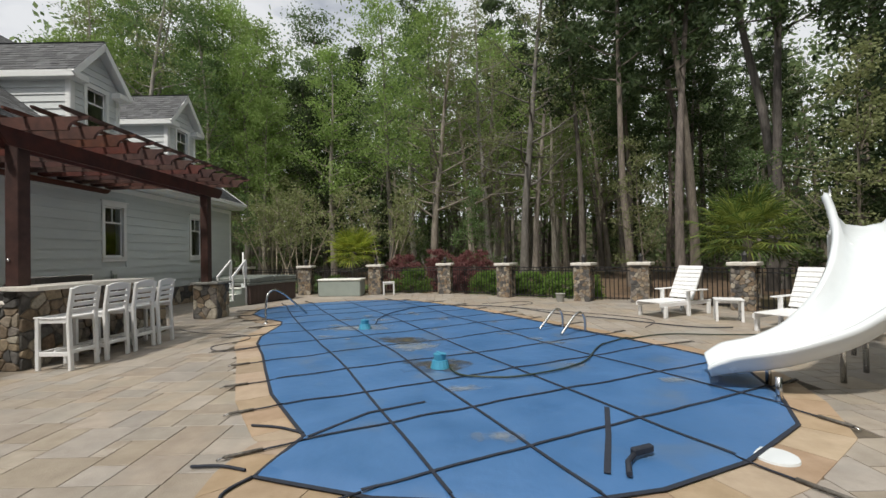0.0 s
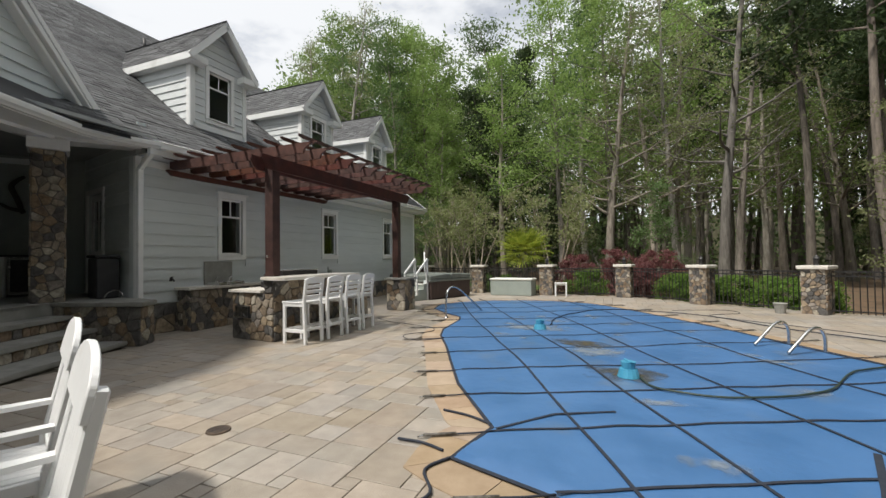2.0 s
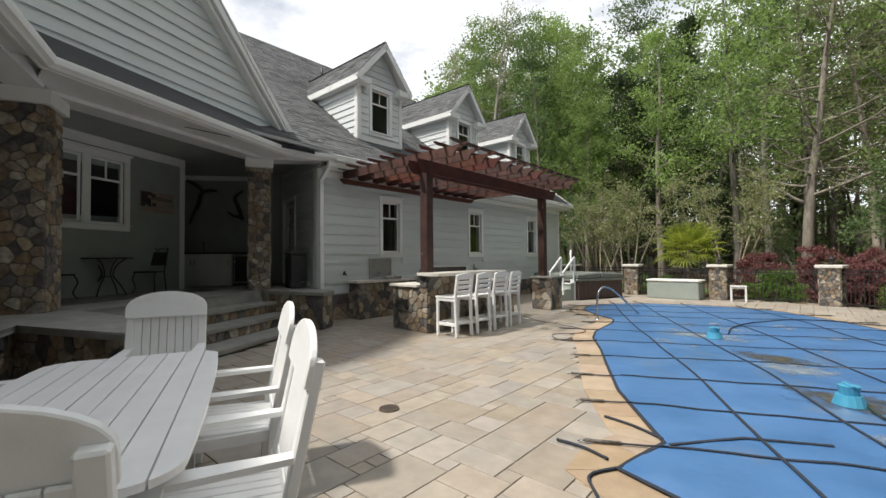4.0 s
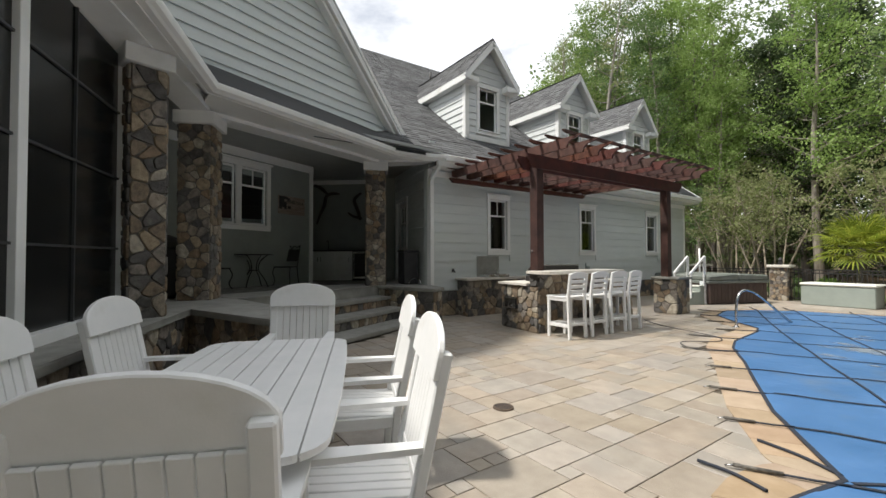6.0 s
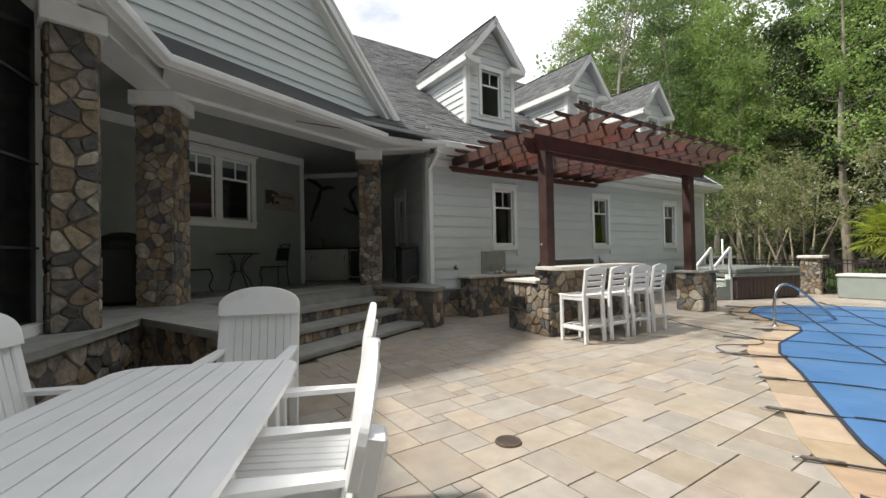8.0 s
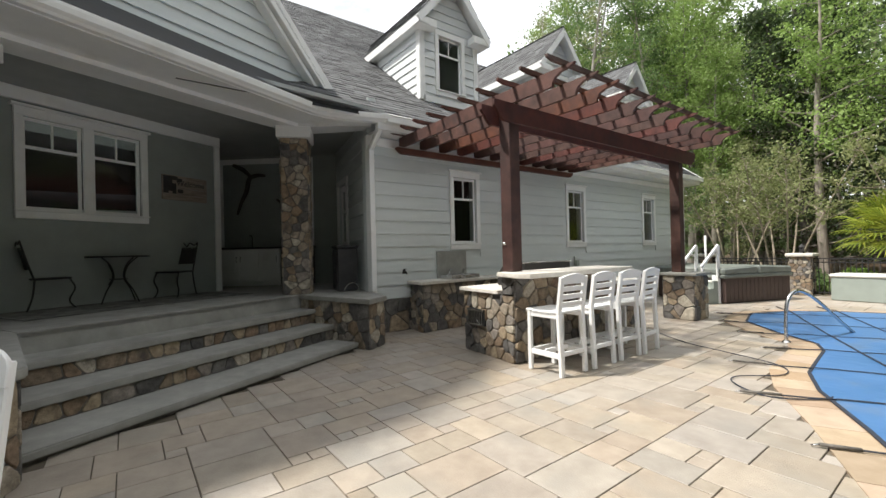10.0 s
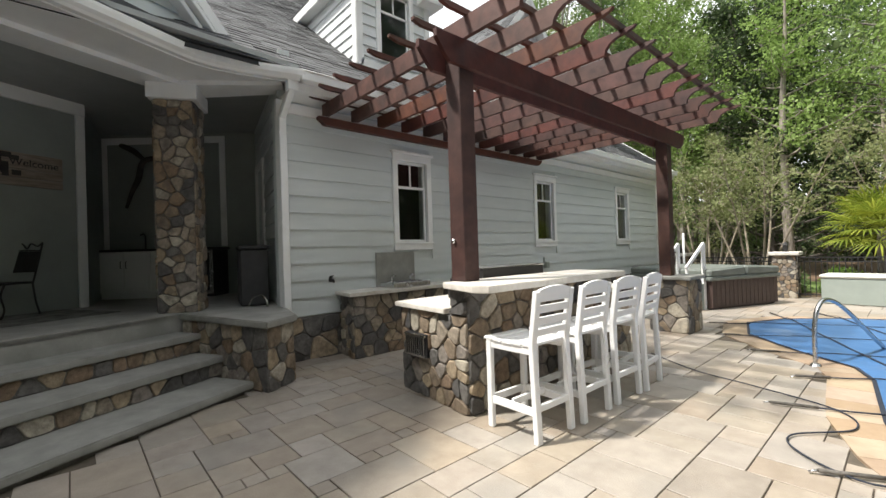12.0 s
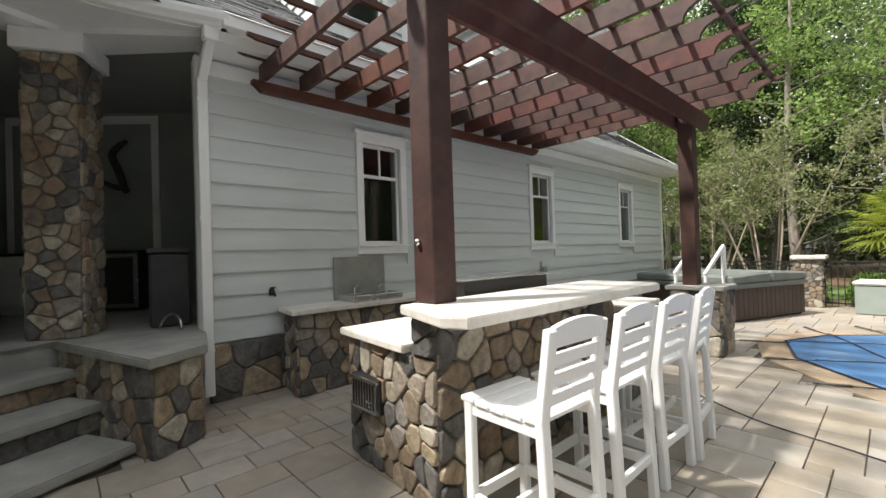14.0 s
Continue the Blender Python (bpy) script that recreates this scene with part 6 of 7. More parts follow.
for r in ((-0.4, 0.4, -0.25, 0.45, 1.66, 1.74),):
    box(bm, *r, pm, 0.015)
part("platform", bm, M_SLIDE, sl)
for x, y, z in ((12.15, 6.71, 0.26), (12.48, 7.26, 0.30), (13.34, 7.30, 0.76), (13.95, 7.65, 1.22), (14.6, 8.45, 1.66), (15.2, 9.0, 1.66)):
    bm = bmesh.new()
    tube(bm, [(x, y, 0.0), (x, y, z)], 0.028, 8)
    part("leg", bm, M_STEEL, sl)
for s in (-0.36, 0.36):
    bm = bmesh.new()
    tube(bm, [pm @ Vector(c) for c in ((s, 0.42, 1.7), (s, 0.4, 2.36), (s, 0.1, 2.42), (s, -0.1, 2.15))], 0.02, 8)
    part("grab_rail", bm, M_STEEL, sl)
for i in range(6):
    bm = bmesh.new()
    box(bm, -0.36, 0.36, 0.6 + (5 - i) * 0.09, 0.75 + (5 - i) * 0.09, 0.24 + i * 0.25, 0.29 + i * 0.25, pm, 0.01)
    part("step", bm, M_SLIDE, sl)
for s in (-0.38, 0.38):
    bm = bmesh.new()
    bar_between(bm, pm @ Vector((s, 0.55, 1.68)), pm @ Vector((s, 1.15, 0.0)), 0.05, 0.14, bevel=0.01)
    part("ladder_side", bm, M_SLIDE, sl)

t = thing("skimmer_lid", 11.3, 5.7, 0.0, 0, "round white skimmer lid set in the paving", "lid")
bm = bmesh.new()
bmesh.ops.create_cone(bm, cap_ends=True, segments=28, radius1=0.14, radius2=0.135, depth=0.02, matrix=Matrix.Translation((0, 0, 0.012)))
part("lid", bm, M_SLIDE, t)
t = thing("patio_drain", 5.584, 5.387, 0.0, 0, "round rusty drain grate in the patio", "drain")
M_RUST = material("rusty_iron", (0.06, 0.045, 0.035), (0.12, 0.085, 0.06), 0.85, scale=15, bump=0.4)
bm = bmesh.new()
bmesh.ops.create_cone(bm, cap_ends=True, segments=24, radius1=0.1, radius2=0.095, depth=0.014, matrix=Matrix.Translation((0, 0, 0.008)))
part("rim", bm, M_RUST, t)
for i in range(6):
    y = -0.06 + i * 0.024
    w = math.sqrt(0.085 ** 2 - y * y)
    part("slot", boxes((-w, w, y - 0.004, y + 0.004, 0.014, 0.0175)), M_DARK, t)

# ---- hot tub and its steps ----
tub = thing("hot_tub", 2.13, 17.77, 0.0, -22, "brown panelled hot tub under a grey-green vinyl lid", "hot tub")
part("cabinet", boxes((-1.08, 1.08, -1.05, 1.05, 0.0, 0.70), bevel=0.03), M_TUB, tub)
for i in range(16):
    x = -1.02 + i * 0.136
    part("panel_board", boxes((x, x + 0.125, -1.062, -1.051, 0.04, 0.68)), M_TUB, tub)
for i in range(16):
    y = -1.0 + i * 0.132
    part("panel_board", boxes((1.081, 1.092, y, y + 0.122, 0.04, 0.68)), M_TUB, tub)
bm = boxes((-1.15, 1.15, -1.12, -0.01, 0.71, 0.88), (-1.15, 1.15, 0.01, 1.12, 0.71, 0.88), bevel=0.04)
for v in bm.verts:
    if abs(v.co.y) < 0.2 and v.co.z > 0.8:
        v.co.z += 0.05
tub_lid = part("lid", bm, M_TUBLID, tub, "weathered grey-green vinyl lid")
part("lid_skirt", boxes((-1.16, 1.16, -1.13, 1.13, 0.63, 0.715), bevel=0.02), M_TUBLID, tub_lid)
for x, y in ((0.3, -1.14), (0.9, -1.14)):
    part("lid_clip", boxes((x - 0.06, x + 0.06, y - 0.012, y, 0.58, 0.70), bevel=0.006), M_SLIDE, tub_lid)
ts = thing("tub_steps", 2.22, 16.22, 0.0, -22, "grey resin hot tub steps with white handrails", "steps")
for i in range(3):
    part("tread", boxes((-0.3, 0.3, -0.42 + i * 0.26, -0.14 + i * 0.26, 0.19 * (i + 1) - 0.04, 0.19 * (i + 1)), bevel=0.01), M_BOXLID, ts)
    part("riser", boxes((-0.28, 0.28, -0.39 + i * 0.26, -0.37 + i * 0.26, 0.19 * i, 0.19 * (i + 1) - 0.042)), M_BOX, ts)
for s in (-0.32, 0.32):
    part("side", boxes((s - 0.02, s + 0.02, -0.40, 0.38, 0.0, 0.19), (s - 0.02, s + 0.02, -0.12, 0.38, 0.19, 0.38), (s - 0.02, s + 0.02, 0.12, 0.38, 0.38, 0.57)), M_BOX, ts)
    bm = bmesh.new()
    bar_between(bm, (s, 0.3, 0.0), (s, 0.3, 1.45), 0.06, 0.08, bevel=0.01)
    bar_between(bm, (s, 0.32, 1.46), (s, -0.22, 0.92), 0.055, 0.07, bevel=0.01)
    bar_between(bm, (s, -0.2, 0.95), (s, -0.2, 0.2), 0.05, 0.05, bevel=0.01)
    part("handrail", bm, M_PLASTIC, ts, "white handrail")
t = thing("lid_lifter", 1.45, 18.75, 0.0, 0, "slim white lid lifter post behind the hot tub", "post")
part("post", tube(bmesh.new(), [(0, 0, 0), (0, 0, 1.75)], 0.03, 8), M_PLASTIC, t)

db = thing("deck_box", 5.12, 19.08, 0.0, -5, "sage green resin deck box with a cream lid", "storage box")
part("body", boxes((-0.82, 0.82, -0.36, 0.36, 0.0, 0.58), bevel=0.02), M_BOX, db)
part("lid", boxes((-0.85, 0.85, -0.39, 0.39, 0.582, 0.66), bevel=0.03), M_BOXLID, db)


def small_table(x, y, rz, w, d, h, label):
    t = thing("side_table", x, y, 0.0, rz, label, "side table", "small white tables")
    for i in range(5):
        a = -w / 2 + i * w / 5
        part("top_slat", boxes((a + 0.004, a + w / 5 - 0.004, -d / 2, d / 2, h - 0.025, h), bevel=0.004), M_PLASTIC, t)
    for sx in (-1, 1):
        for sy in (-1, 1):
            part("leg", boxes((sx * (w / 2 - 0.04) - 0.025, sx * (w / 2 - 0.04) + 0.025, sy * (d / 2 - 0.04) - 0.025, sy * (d / 2 - 0.04) + 0.025, 0, h - 0.026), bevel=0.005), M_PLASTIC, t)
        part("side_rail", boxes((sx * (w / 2 - 0.04) - 0.012, sx * (w / 2 - 0.04) + 0.012, -d / 2 + 0.07, d / 2 - 0.07, 0.12, 0.17)), M_PLASTIC, t)
    part("end_rail", boxes((-w / 2 + 0.06, w / 2 - 0.06, -0.015, 0.015, h - 0.1, h - 0.027)), M_PLASTIC, t)
    return t


small_table(14.95, 11.45, -28, 0.52, 0.46, 0.46, "low white slatted side table between the loungers")
small_table(6.95, 18.95, 8, 0.46, 0.34, 0.50, "small white slatted stool by the fence")


def lounger():
    """The sitter looks along -y; origin on the ground at the middle."""
    c = thing("sun_lounger", label="white slatted sun lounger with a raised back and flat arms", category="lounger", group="loungers by the fence")
    for s in (-1, 1):
        part("side_rail", boxes((s * 0.31 - 0.016, s * 0.31 + 0.016, -0.95, 0.75, 0.24, 0.33), bevel=0.006), M_PLASTIC, c)
        for y in (-0.8, -0.05, 0.65):
            part("leg", boxes((s * 0.33 - 0.03, s * 0.33 + 0.03, y - 0.04, y + 0.04, 0.0, 0.25 if y != -0.05 else 0.56), bevel=0.006), M_PLASTIC, c)
        part("arm", boxes((s * 0.37 - 0.06, s * 0.37 + 0.06, -0.2, 0.5, 0.562, 0.585), bevel=0.006), M_PLASTIC, c)
        part("arm_post", boxes((s * 0.35 - 0.02, s * 0.35 + 0.02, 0.36, 0.42, 0.33, 0.561)), M_PLASTIC, c)
    for i in range(10):
        y = -0.95 + i * 0.105
        part("seat_slat", boxes((-0.30, 0.30, y, y + 0.095, 0.332, 0.355), bevel=0.005), M_PLASTIC, c)
    for i in range(8):
        a = radians(62)
        m = Matrix.Translation((0, 0.14, 0.36)) @ Matrix.Rotation(a, 4, "X")
        bm = bmesh.new()
        box(bm, -0.30, 0.30, 0.02 + i * 0.105, 0.115 + i * 0.105, -0.012, 0.012, m, 0.005)
        part("back_slat", bm, M_PLASTIC, c)
    for s in (-1, 1):
        bm = bmesh.new()
        bar_between(bm, (s * 0.25, 0.18, 0.34), (s * 0.25, 0.18 + 0.83 * 0.47, 0.34 + 0.83 * 0.88), 0.03, 0.05, up=(1, 0, 0))
        part("back_rail", bm, M_PLASTIC, c)
    return c


lg = lounger()
lg.matrix_world = pose(14.46, 12.5, 0, 0, 0, -66)
copy_thing(lg, pose(15.53, 10.31, 0, 0, 0, -66))
t = thing("flower_pot", 12.58, 15.45, 0.0, 0, "small weathered plant pot by the gate", "pot")
bm = bmesh.new()
bmesh.ops.create_cone(bm, cap_ends=True, segments=18, radius1=0.10, radius2=0.14, depth=0.24, matrix=Matrix.Translation((0, 0, 0.12)))
part("pot", bm, M_SLAB, t)
bm = bmesh.new()
tube(bm, [(0.14 * math.cos(a), 0.14 * math.sin(a), 0.24) for a in [2 * math.pi * i / 18 for i in range(19)]], 0.014, 5)
part("rim", bm, M_SLAB, t)


# ---- fence ----
def fence_pillar():
    p = thing("fence_pillar", label="stone fence pillar with a pale cap and a small lantern", category="pillar", group="fence pillars")
    h = 0.23
    pts = [(-h, -h), (h, -h), (h, h), (-h, h)]
    part("core", prism(bmesh.new(), pts, -0.14, 1.08), M_MORTAR, p)
    for i in range(4):
        stone_face(p, pts[i], pts[(i + 1) % 4], 0.0, 1.08, 0.125, 0.028, seed=90 + i)
    part("cap", boxes((-h - 0.08, h + 0.08, -h - 0.08, h + 0.08, 1.082, 1.17), bevel=0.015), M_COUNTER, p, "pale stone cap")
    lan = part("lantern", boxes((-0.05, 0.05, -0.05, 0.05, 1.20, 1.34), bevel=0.008), M_BLACK, p, "small black lantern")
    bm = bmesh.new()
    bmesh.ops.create_cone(bm, cap_ends=True, segments=8, radius1=0.085, radius2=0.01, depth=0.09, matrix=Matrix.Translation((0, 0, 1.385)))
    bmesh.ops.create_cone(bm, cap_ends=True, segments=8, radius1=0.07, radius2=0.05, depth=0.03, matrix=Matrix.Translation((0, 0, 1.186)))
    part("lantern_roof", bm, M_BLACK, lan)
    return p


fp = fence_pillar()
angles = [0, -8, -15, -38, -38, -38, -50]
fp.matrix_world = pose(*FENCE[0], 0.0, 0, 0, angles[0])
for (x, y), a in list(zip(FENCE, angles))[1:]:
    copy_thing(fp, pose(x, y, 0.0, 0, 0, a))
copy_thing(fp, pose(17.75, 10.3, 0.0, 0, 0, -60))
copy_thing(fp, pose(0.9, 20.1, 0.0, 0, 0, 0))
pickets = []
FALL = [(0.9, 20.1)] + FENCE + [(17.75, 10.3)]
for i, (a, b) in enumerate(zip(FALL, FALL[1:])):
    va, vb = Vector((*a, 0)), Vector((*b, 0))
    d = vb - va
    L_ = d.length
    u = d.normalized()
    gate = i == 5
    fn = thing("metal_gate" if gate else "iron_fence", label="black metal picket gate between stone pillars" if gate else "black metal picket fence panel between stone pillars", category="gate" if gate else "fence", group="" if gate else "fence panels")
    for z in (0.10, 0.92, 1.02):
        bm = bmesh.new()
        bar_between(bm, va + u * 0.26 + Vector((0, 0, z)), vb - u * 0.26 + Vector((0, 0, z)), 0.03, 0.03)
        part("rail", bm, M_BLACK, fn)
    n = max(2, int((L_ - 0.5) / 0.11))
    for j in range(n + 1):
        p = va + u * (0.26 + (L_ - 0.52) * j / n)
        bm = boxes((-0.009, 0.009, -0.009, 0.009, 0.04, 1.04))
        ob = part("picket", bm, M_BLACK, fn)
        ob.location = p


# ---- planting and woods ----
def np_mesh(name, verts, faces, mat, parent=None, smooth=False, kind=""):
    me = bpy.data.meshes.new(name)
    me.from_pydata(verts, [], faces)
    if smooth:
        me.polygons.foreach_set("use_smooth", [True] * len(me.polygons))
    me.materials.append(mat)
    ob = new(name, me)
    if parent is not None:
        ob.parent = parent
    if kind:
        tagged(ob, kind=kind)
    return ob


def limb(vs, fs, pts, radii, sides=6):
    """Adds a tapered limb to vertex and face lists."""
    base = len(vs)
    side = None
    for i, p in enumerate(pts):
        d = (pts[min(i + 1, len(pts) - 1)] - pts[max(i - 1, 0)]).normalized()
        if side is None:
            side = d.cross(Vector((0.3, 1, 0.1))).normalized()
        else:
            side = (side - d * side.dot(d)).normalized()
        o = d.cross(side)
        for k in range(sides):
            a = 2 * math.pi * k / sides
            vs.append(p + (side * math.cos(a) + o * math.sin(a)) * radii[i])
    for i in range(len(pts) - 1):
        for k in range(sides):
            a, b = base + i * sides + k, base + i * sides + (k + 1) % sides
            fs.append((a, b, b + sides, a + sides))


def bent(rng, start, way, length, n=5, bend=0.25, rise=0.0):
    """Points along a crooked branch."""
    pts = [start.copy()]
    d = way.normalized()
    for i in range(n):
        d = (d + Vector((rng.uniform(-bend, bend), rng.uniform(-bend, bend), rng.uniform(-bend, bend) * 0.6 + rise))).normalized()
        pts.append(pts[-1] + d * (length / n))
    return pts


def leaf_quads(centres, per, spread, size, seed, long=1.0, droop=0.0):
    """Loose small leaves round each centre, each a bent card of four corners."""
    rs = np.random.RandomState(seed)
    c = np.repeat(np.array(centres, float), per, axis=0)
    n = len(c)
    off = rs.normal(size=(n, 3))
    off /= np.linalg.norm(off, axis=1, keepdims=True)
    off *= (rs.rand(n, 1) ** 0.5) * spread * rs.uniform(0.6, 1.3, (n, 1))
    off[:, 2] *= 0.65
    c = c + off
    u = rs.normal(size=(n, 3))
    u[:, 2] -= droop
    u /= np.linalg.norm(u, axis=1, keepdims=True)
    w = np.cross(u, rs.normal(size=(n, 3)))
    w /= np.linalg.norm(w, axis=1, keepdims=True)
    s = size * rs.uniform(0.6, 1.4, (n, 1))
    a, b = u * s * long, w * s * 0.5
    v = np.stack([c - a * 0.5, c + b * 0.6, c + a * 0.5, c - b * 0.6], axis=1).reshape(-1, 3)
    f = np.arange(4 * n).reshape(-1, 4)
    return v.tolist(), f.tolist()


def make_tree(name, label, seed, height, r0, first, n_limbs, reach, bark, leaf, per, spread, size, lean=0.3, long=1.0, up=0.25, twigs=3, flat=False, stems=1):
    rng = random.Random(seed)
    t = thing(name, label=label, category="tree", group="woodland trees" if height > 8 else "")
    vs, fs = [], []
    centres = []
    for st_ in range(stems):
        top = Vector((rng.uniform(-lean, lean), rng.uniform(-lean, lean), 1)) if stems == 1 else Vector((math.cos(st_ * 6.28 / stems) * 0.35, math.sin(st_ * 6.28 / stems) * 0.35, 1))
        base_pts = [Vector((0, 0, -0.3)) + Vector((math.cos(st_ * 6.28 / stems), math.sin(st_ * 6.28 / stems), 0)) * (0.0 if stems == 1 else 0.12)]
        d = Vector((0, 0, 1)) if stems == 1 else top.normalized()
        n = 9
        for i in range(n):
            d = (d + Vector((rng.uniform(-0.05, 0.05), rng.uniform(-0.05, 0.05), 0.02)) + (Vector((top.x, top.y, 0)) * 0.02)).normalized()
            base_pts.append(base_pts[-1] + d * (height / n))
        rad = [r0 * (1.25 if i == 0 else (1 - 0.9 * i / n)) for i in range(n + 1)]
        limb(vs, fs, base_pts, rad, 8)
        for k in range(n_limbs):
            f = first + (1 - first) * (k + rng.random()) / n_limbs
            q = f * n
            i = min(int(q), n - 1)
            p = base_pts[i].lerp(base_pts[i + 1], q - i)
            a = k * 2.4 + rng.uniform(-0.5, 0.5)
            shrink = (1.0 - 0.65 * (f - first) / max(1e-3, 1 - first))
            ln = reach * shrink * rng.uniform(0.6, 1.15)
            way = Vector((math.cos(a), math.sin(a), rng.uniform(0.0, 2 * up)))
            b = bent(rng, p, way, ln, 5, 0.22, 0.0 if flat else 0.06)
            rb = r0 * (1 - 0.85 * f) * 0.42
            limb(vs, fs, b, [max(0.012, rb * (1 - 0.8 * j / 5)) for j in range(6)], 5)
            for j in range(2, 6):
                centres.append(tuple(b[j]))
            for _ in range(twigs):
                j = rng.randrange(1, 5)
                tw = bent(rng, b[j], Vector((rng.uniform(-1, 1), rng.uniform(-1, 1), rng.uniform(-0.2, 0.8))), ln * rng.uniform(0.25, 0.5), 3, 0.3)
                limb(vs, fs, tw, [max(0.008, rb * 0.3), max(0.007, rb * 0.2), 0.007, 0.005], 3)
                centres.append(tuple(tw[-1]))
                centres.append(tuple(tw[2]))
        centres.append(tuple(base_pts[-1]))
    np_mesh("trunk", vs, fs, bark, t, True)
    v, f = leaf_quads(centres, per, spread, size, seed, long)
    np_mesh("crown", v, f, leaf, t)
    return t


DEC = [make_tree("spring_tree", "tall broadleaf tree with fresh yellow-green spring leaves", 11 + i, 17 + 2 * i, 0.24, 0.32, 28, 4.2, M_BARK, (M_LEAF_SPRING, M_LEAF_GREEN, M_LEAF_SPRING)[i], 30, 0.85, 0.165) for i in range(3)]
BARE = [make_tree("budding_tree", "grey-trunked tree with thin branches and sparse olive buds", 31 + i, 15 + 2 * i, 0.23, 0.26, 30, 3.8, M_BARK, M_LEAF_OLIVE, 8, 0.6, 0.12, twigs=5) for i in range(3)]
PINE = [make_tree("pine_tree", "tall straight pine with a bare trunk and dark needle tufts", 51 + i, 20 + 2 * i, 0.20, (0.48, 0.55, 0.36)[i], 26, 2.9, M_BARKP, M_NEEDLE, 24, 0.62, 0.17, lean=0.1, long=1.8, up=0.15, twigs=3) for i in range(3)]
CEDAR = [make_tree("evergreen_tree", "dense dark evergreen with boughs down to the ground", 71, 13, 0.2, 0.06, 44, 3.2, M_BARKP, M_NEEDLE, 20, 0.65, 0.15, lean=0.1, long=1.4, up=0.1, twigs=3)]
UNDER = [make_tree("understory_sapling", "thin understory sapling with pale green leaves", 81 + i, 5.0 + i, 0.05, 0.2, 14, 1.6, M_BARK, (M_LEAF_GREEN, M_LEAF_OLIVE)[i], 20, 0.42, 0.085, twigs=4) for i in range(2)]
MYRTLE = make_tree("crape_myrtle", "multi-stemmed crape myrtle with pale bare stems and olive young leaves", 91, 5.4, 0.05, 0.45, 8, 1.2, M_BARK_PALE, M_LEAF_OLIVE, 6, 0.4, 0.10, stems=6, twigs=5, up=0.5)
EYE_PT = Vector((8.5, 3.0))
TALL = {"spring_tree": 20.5, "budding_tree": 17.5, "pine_tree": 23.0, "evergreen_tree": 13.0, "understory_sapling": 5.5}
used_first = set()


def plant(src, x, y, rz, scale=1.0):
    m = pose(x, y, -0.14, 0, 0, rz)
    be, ra = math.degrees(math.atan2(x - EYE_PT.x, y - EYE_PT.y)), math.hypot(x - EYE_PT.x, y - EYE_PT.y)
    if -48 < be < -13:
        # the woods behind the house stand lower
        scale = min(scale, (0.61 * ra + 1.4) / TALL[src.name.split(".")[0]] * (0.87 + 0.22 * math.sin(x * 7.3 + y * 3.1) ** 2))
    if src.name not in used_first:
        used_first.add(src.name)
        src.matrix_world = m @ Matrix.Diagonal((scale, scale, scale, 1))
        return src
    c = copy_thing(src, m)
    c.scale = (scale, scale, scale)
    return c


MYRTLE.matrix_world = pose(2.2, 23.0, -0.14, 0, 0, 10)
copy_thing(MYRTLE, pose(6.2, 23.4, -0.14, 0, 0, 130))
copy_thing(MYRTLE, pose(0.4, 24.5, -0.14, 0, 0, 220))
plant(BARE[2], 13.4, 25.0, 0, 1.05)
plant(BARE[1], 12.0, 28.0, 80)
plant(PINE[0], 17.8, 22.0, 10)
plant(PINE[1], 19.0, 20.2, 60)
plant(PINE[2], 20.0, 20.8, 150)
plant(PINE[0], 21.5, 18.5, 200)
plant(CEDAR[0], 22.0, 13.5, 40)
plant(CEDAR[0], 24.5, 17.0, 140, 1.1)
plant(CEDAR[0], 21.5, 8.5, 240, 0.95)
plant(UNDER[1], 19.0, 12.5, 30, 1.1)
plant(UNDER[0], 19.5, 16.5, 90)
plant(UNDER[1], 16.8, 18.8, 150)
plant(UNDER[0], 10.5, 23.5, 70)
plant(BARE[0], 8.6, 25.5, 200)
plant(BARE[0], 10.8, 26.5, 300, 0.9)
plant(DEC[0], -4.0, 33.0, 0, 0.76)
plant(DEC[1], 0.5, 35.0, 60, 1.15)
plant(DEC[2], -7.5, 36.0, 120, 1.25)
plant(DEC[0], 2.0, 30.5, 200, 1.1)
plant(DEC[1], -10.0, 31.0, 260, 1.2)
plant(DEC[0], -15.0, 29.0, 30, 0.95)
plant(DEC[2], -13.0, 33.5, 80, 1.25)
plant(DEC[1], -5.5, 29.0, 110, 1.1)
plant(DEC[0], -19.0, 33.0, 170, 0.95)
plant(BARE[2], -9.0, 27.5, 40, 1.1)
plant(BARE[1], -12.5, 29.5, 140, 1.15)
plant(DEC[0], -2.0, 29.0, 290, 0.68)
plant(DEC[2], 5.5, 33.0, 20, 0.95)
plant(BARE[2], -3.0, 38.0, 140, 0.75)
rt = random.Random(4)
placed = []
tries = 0
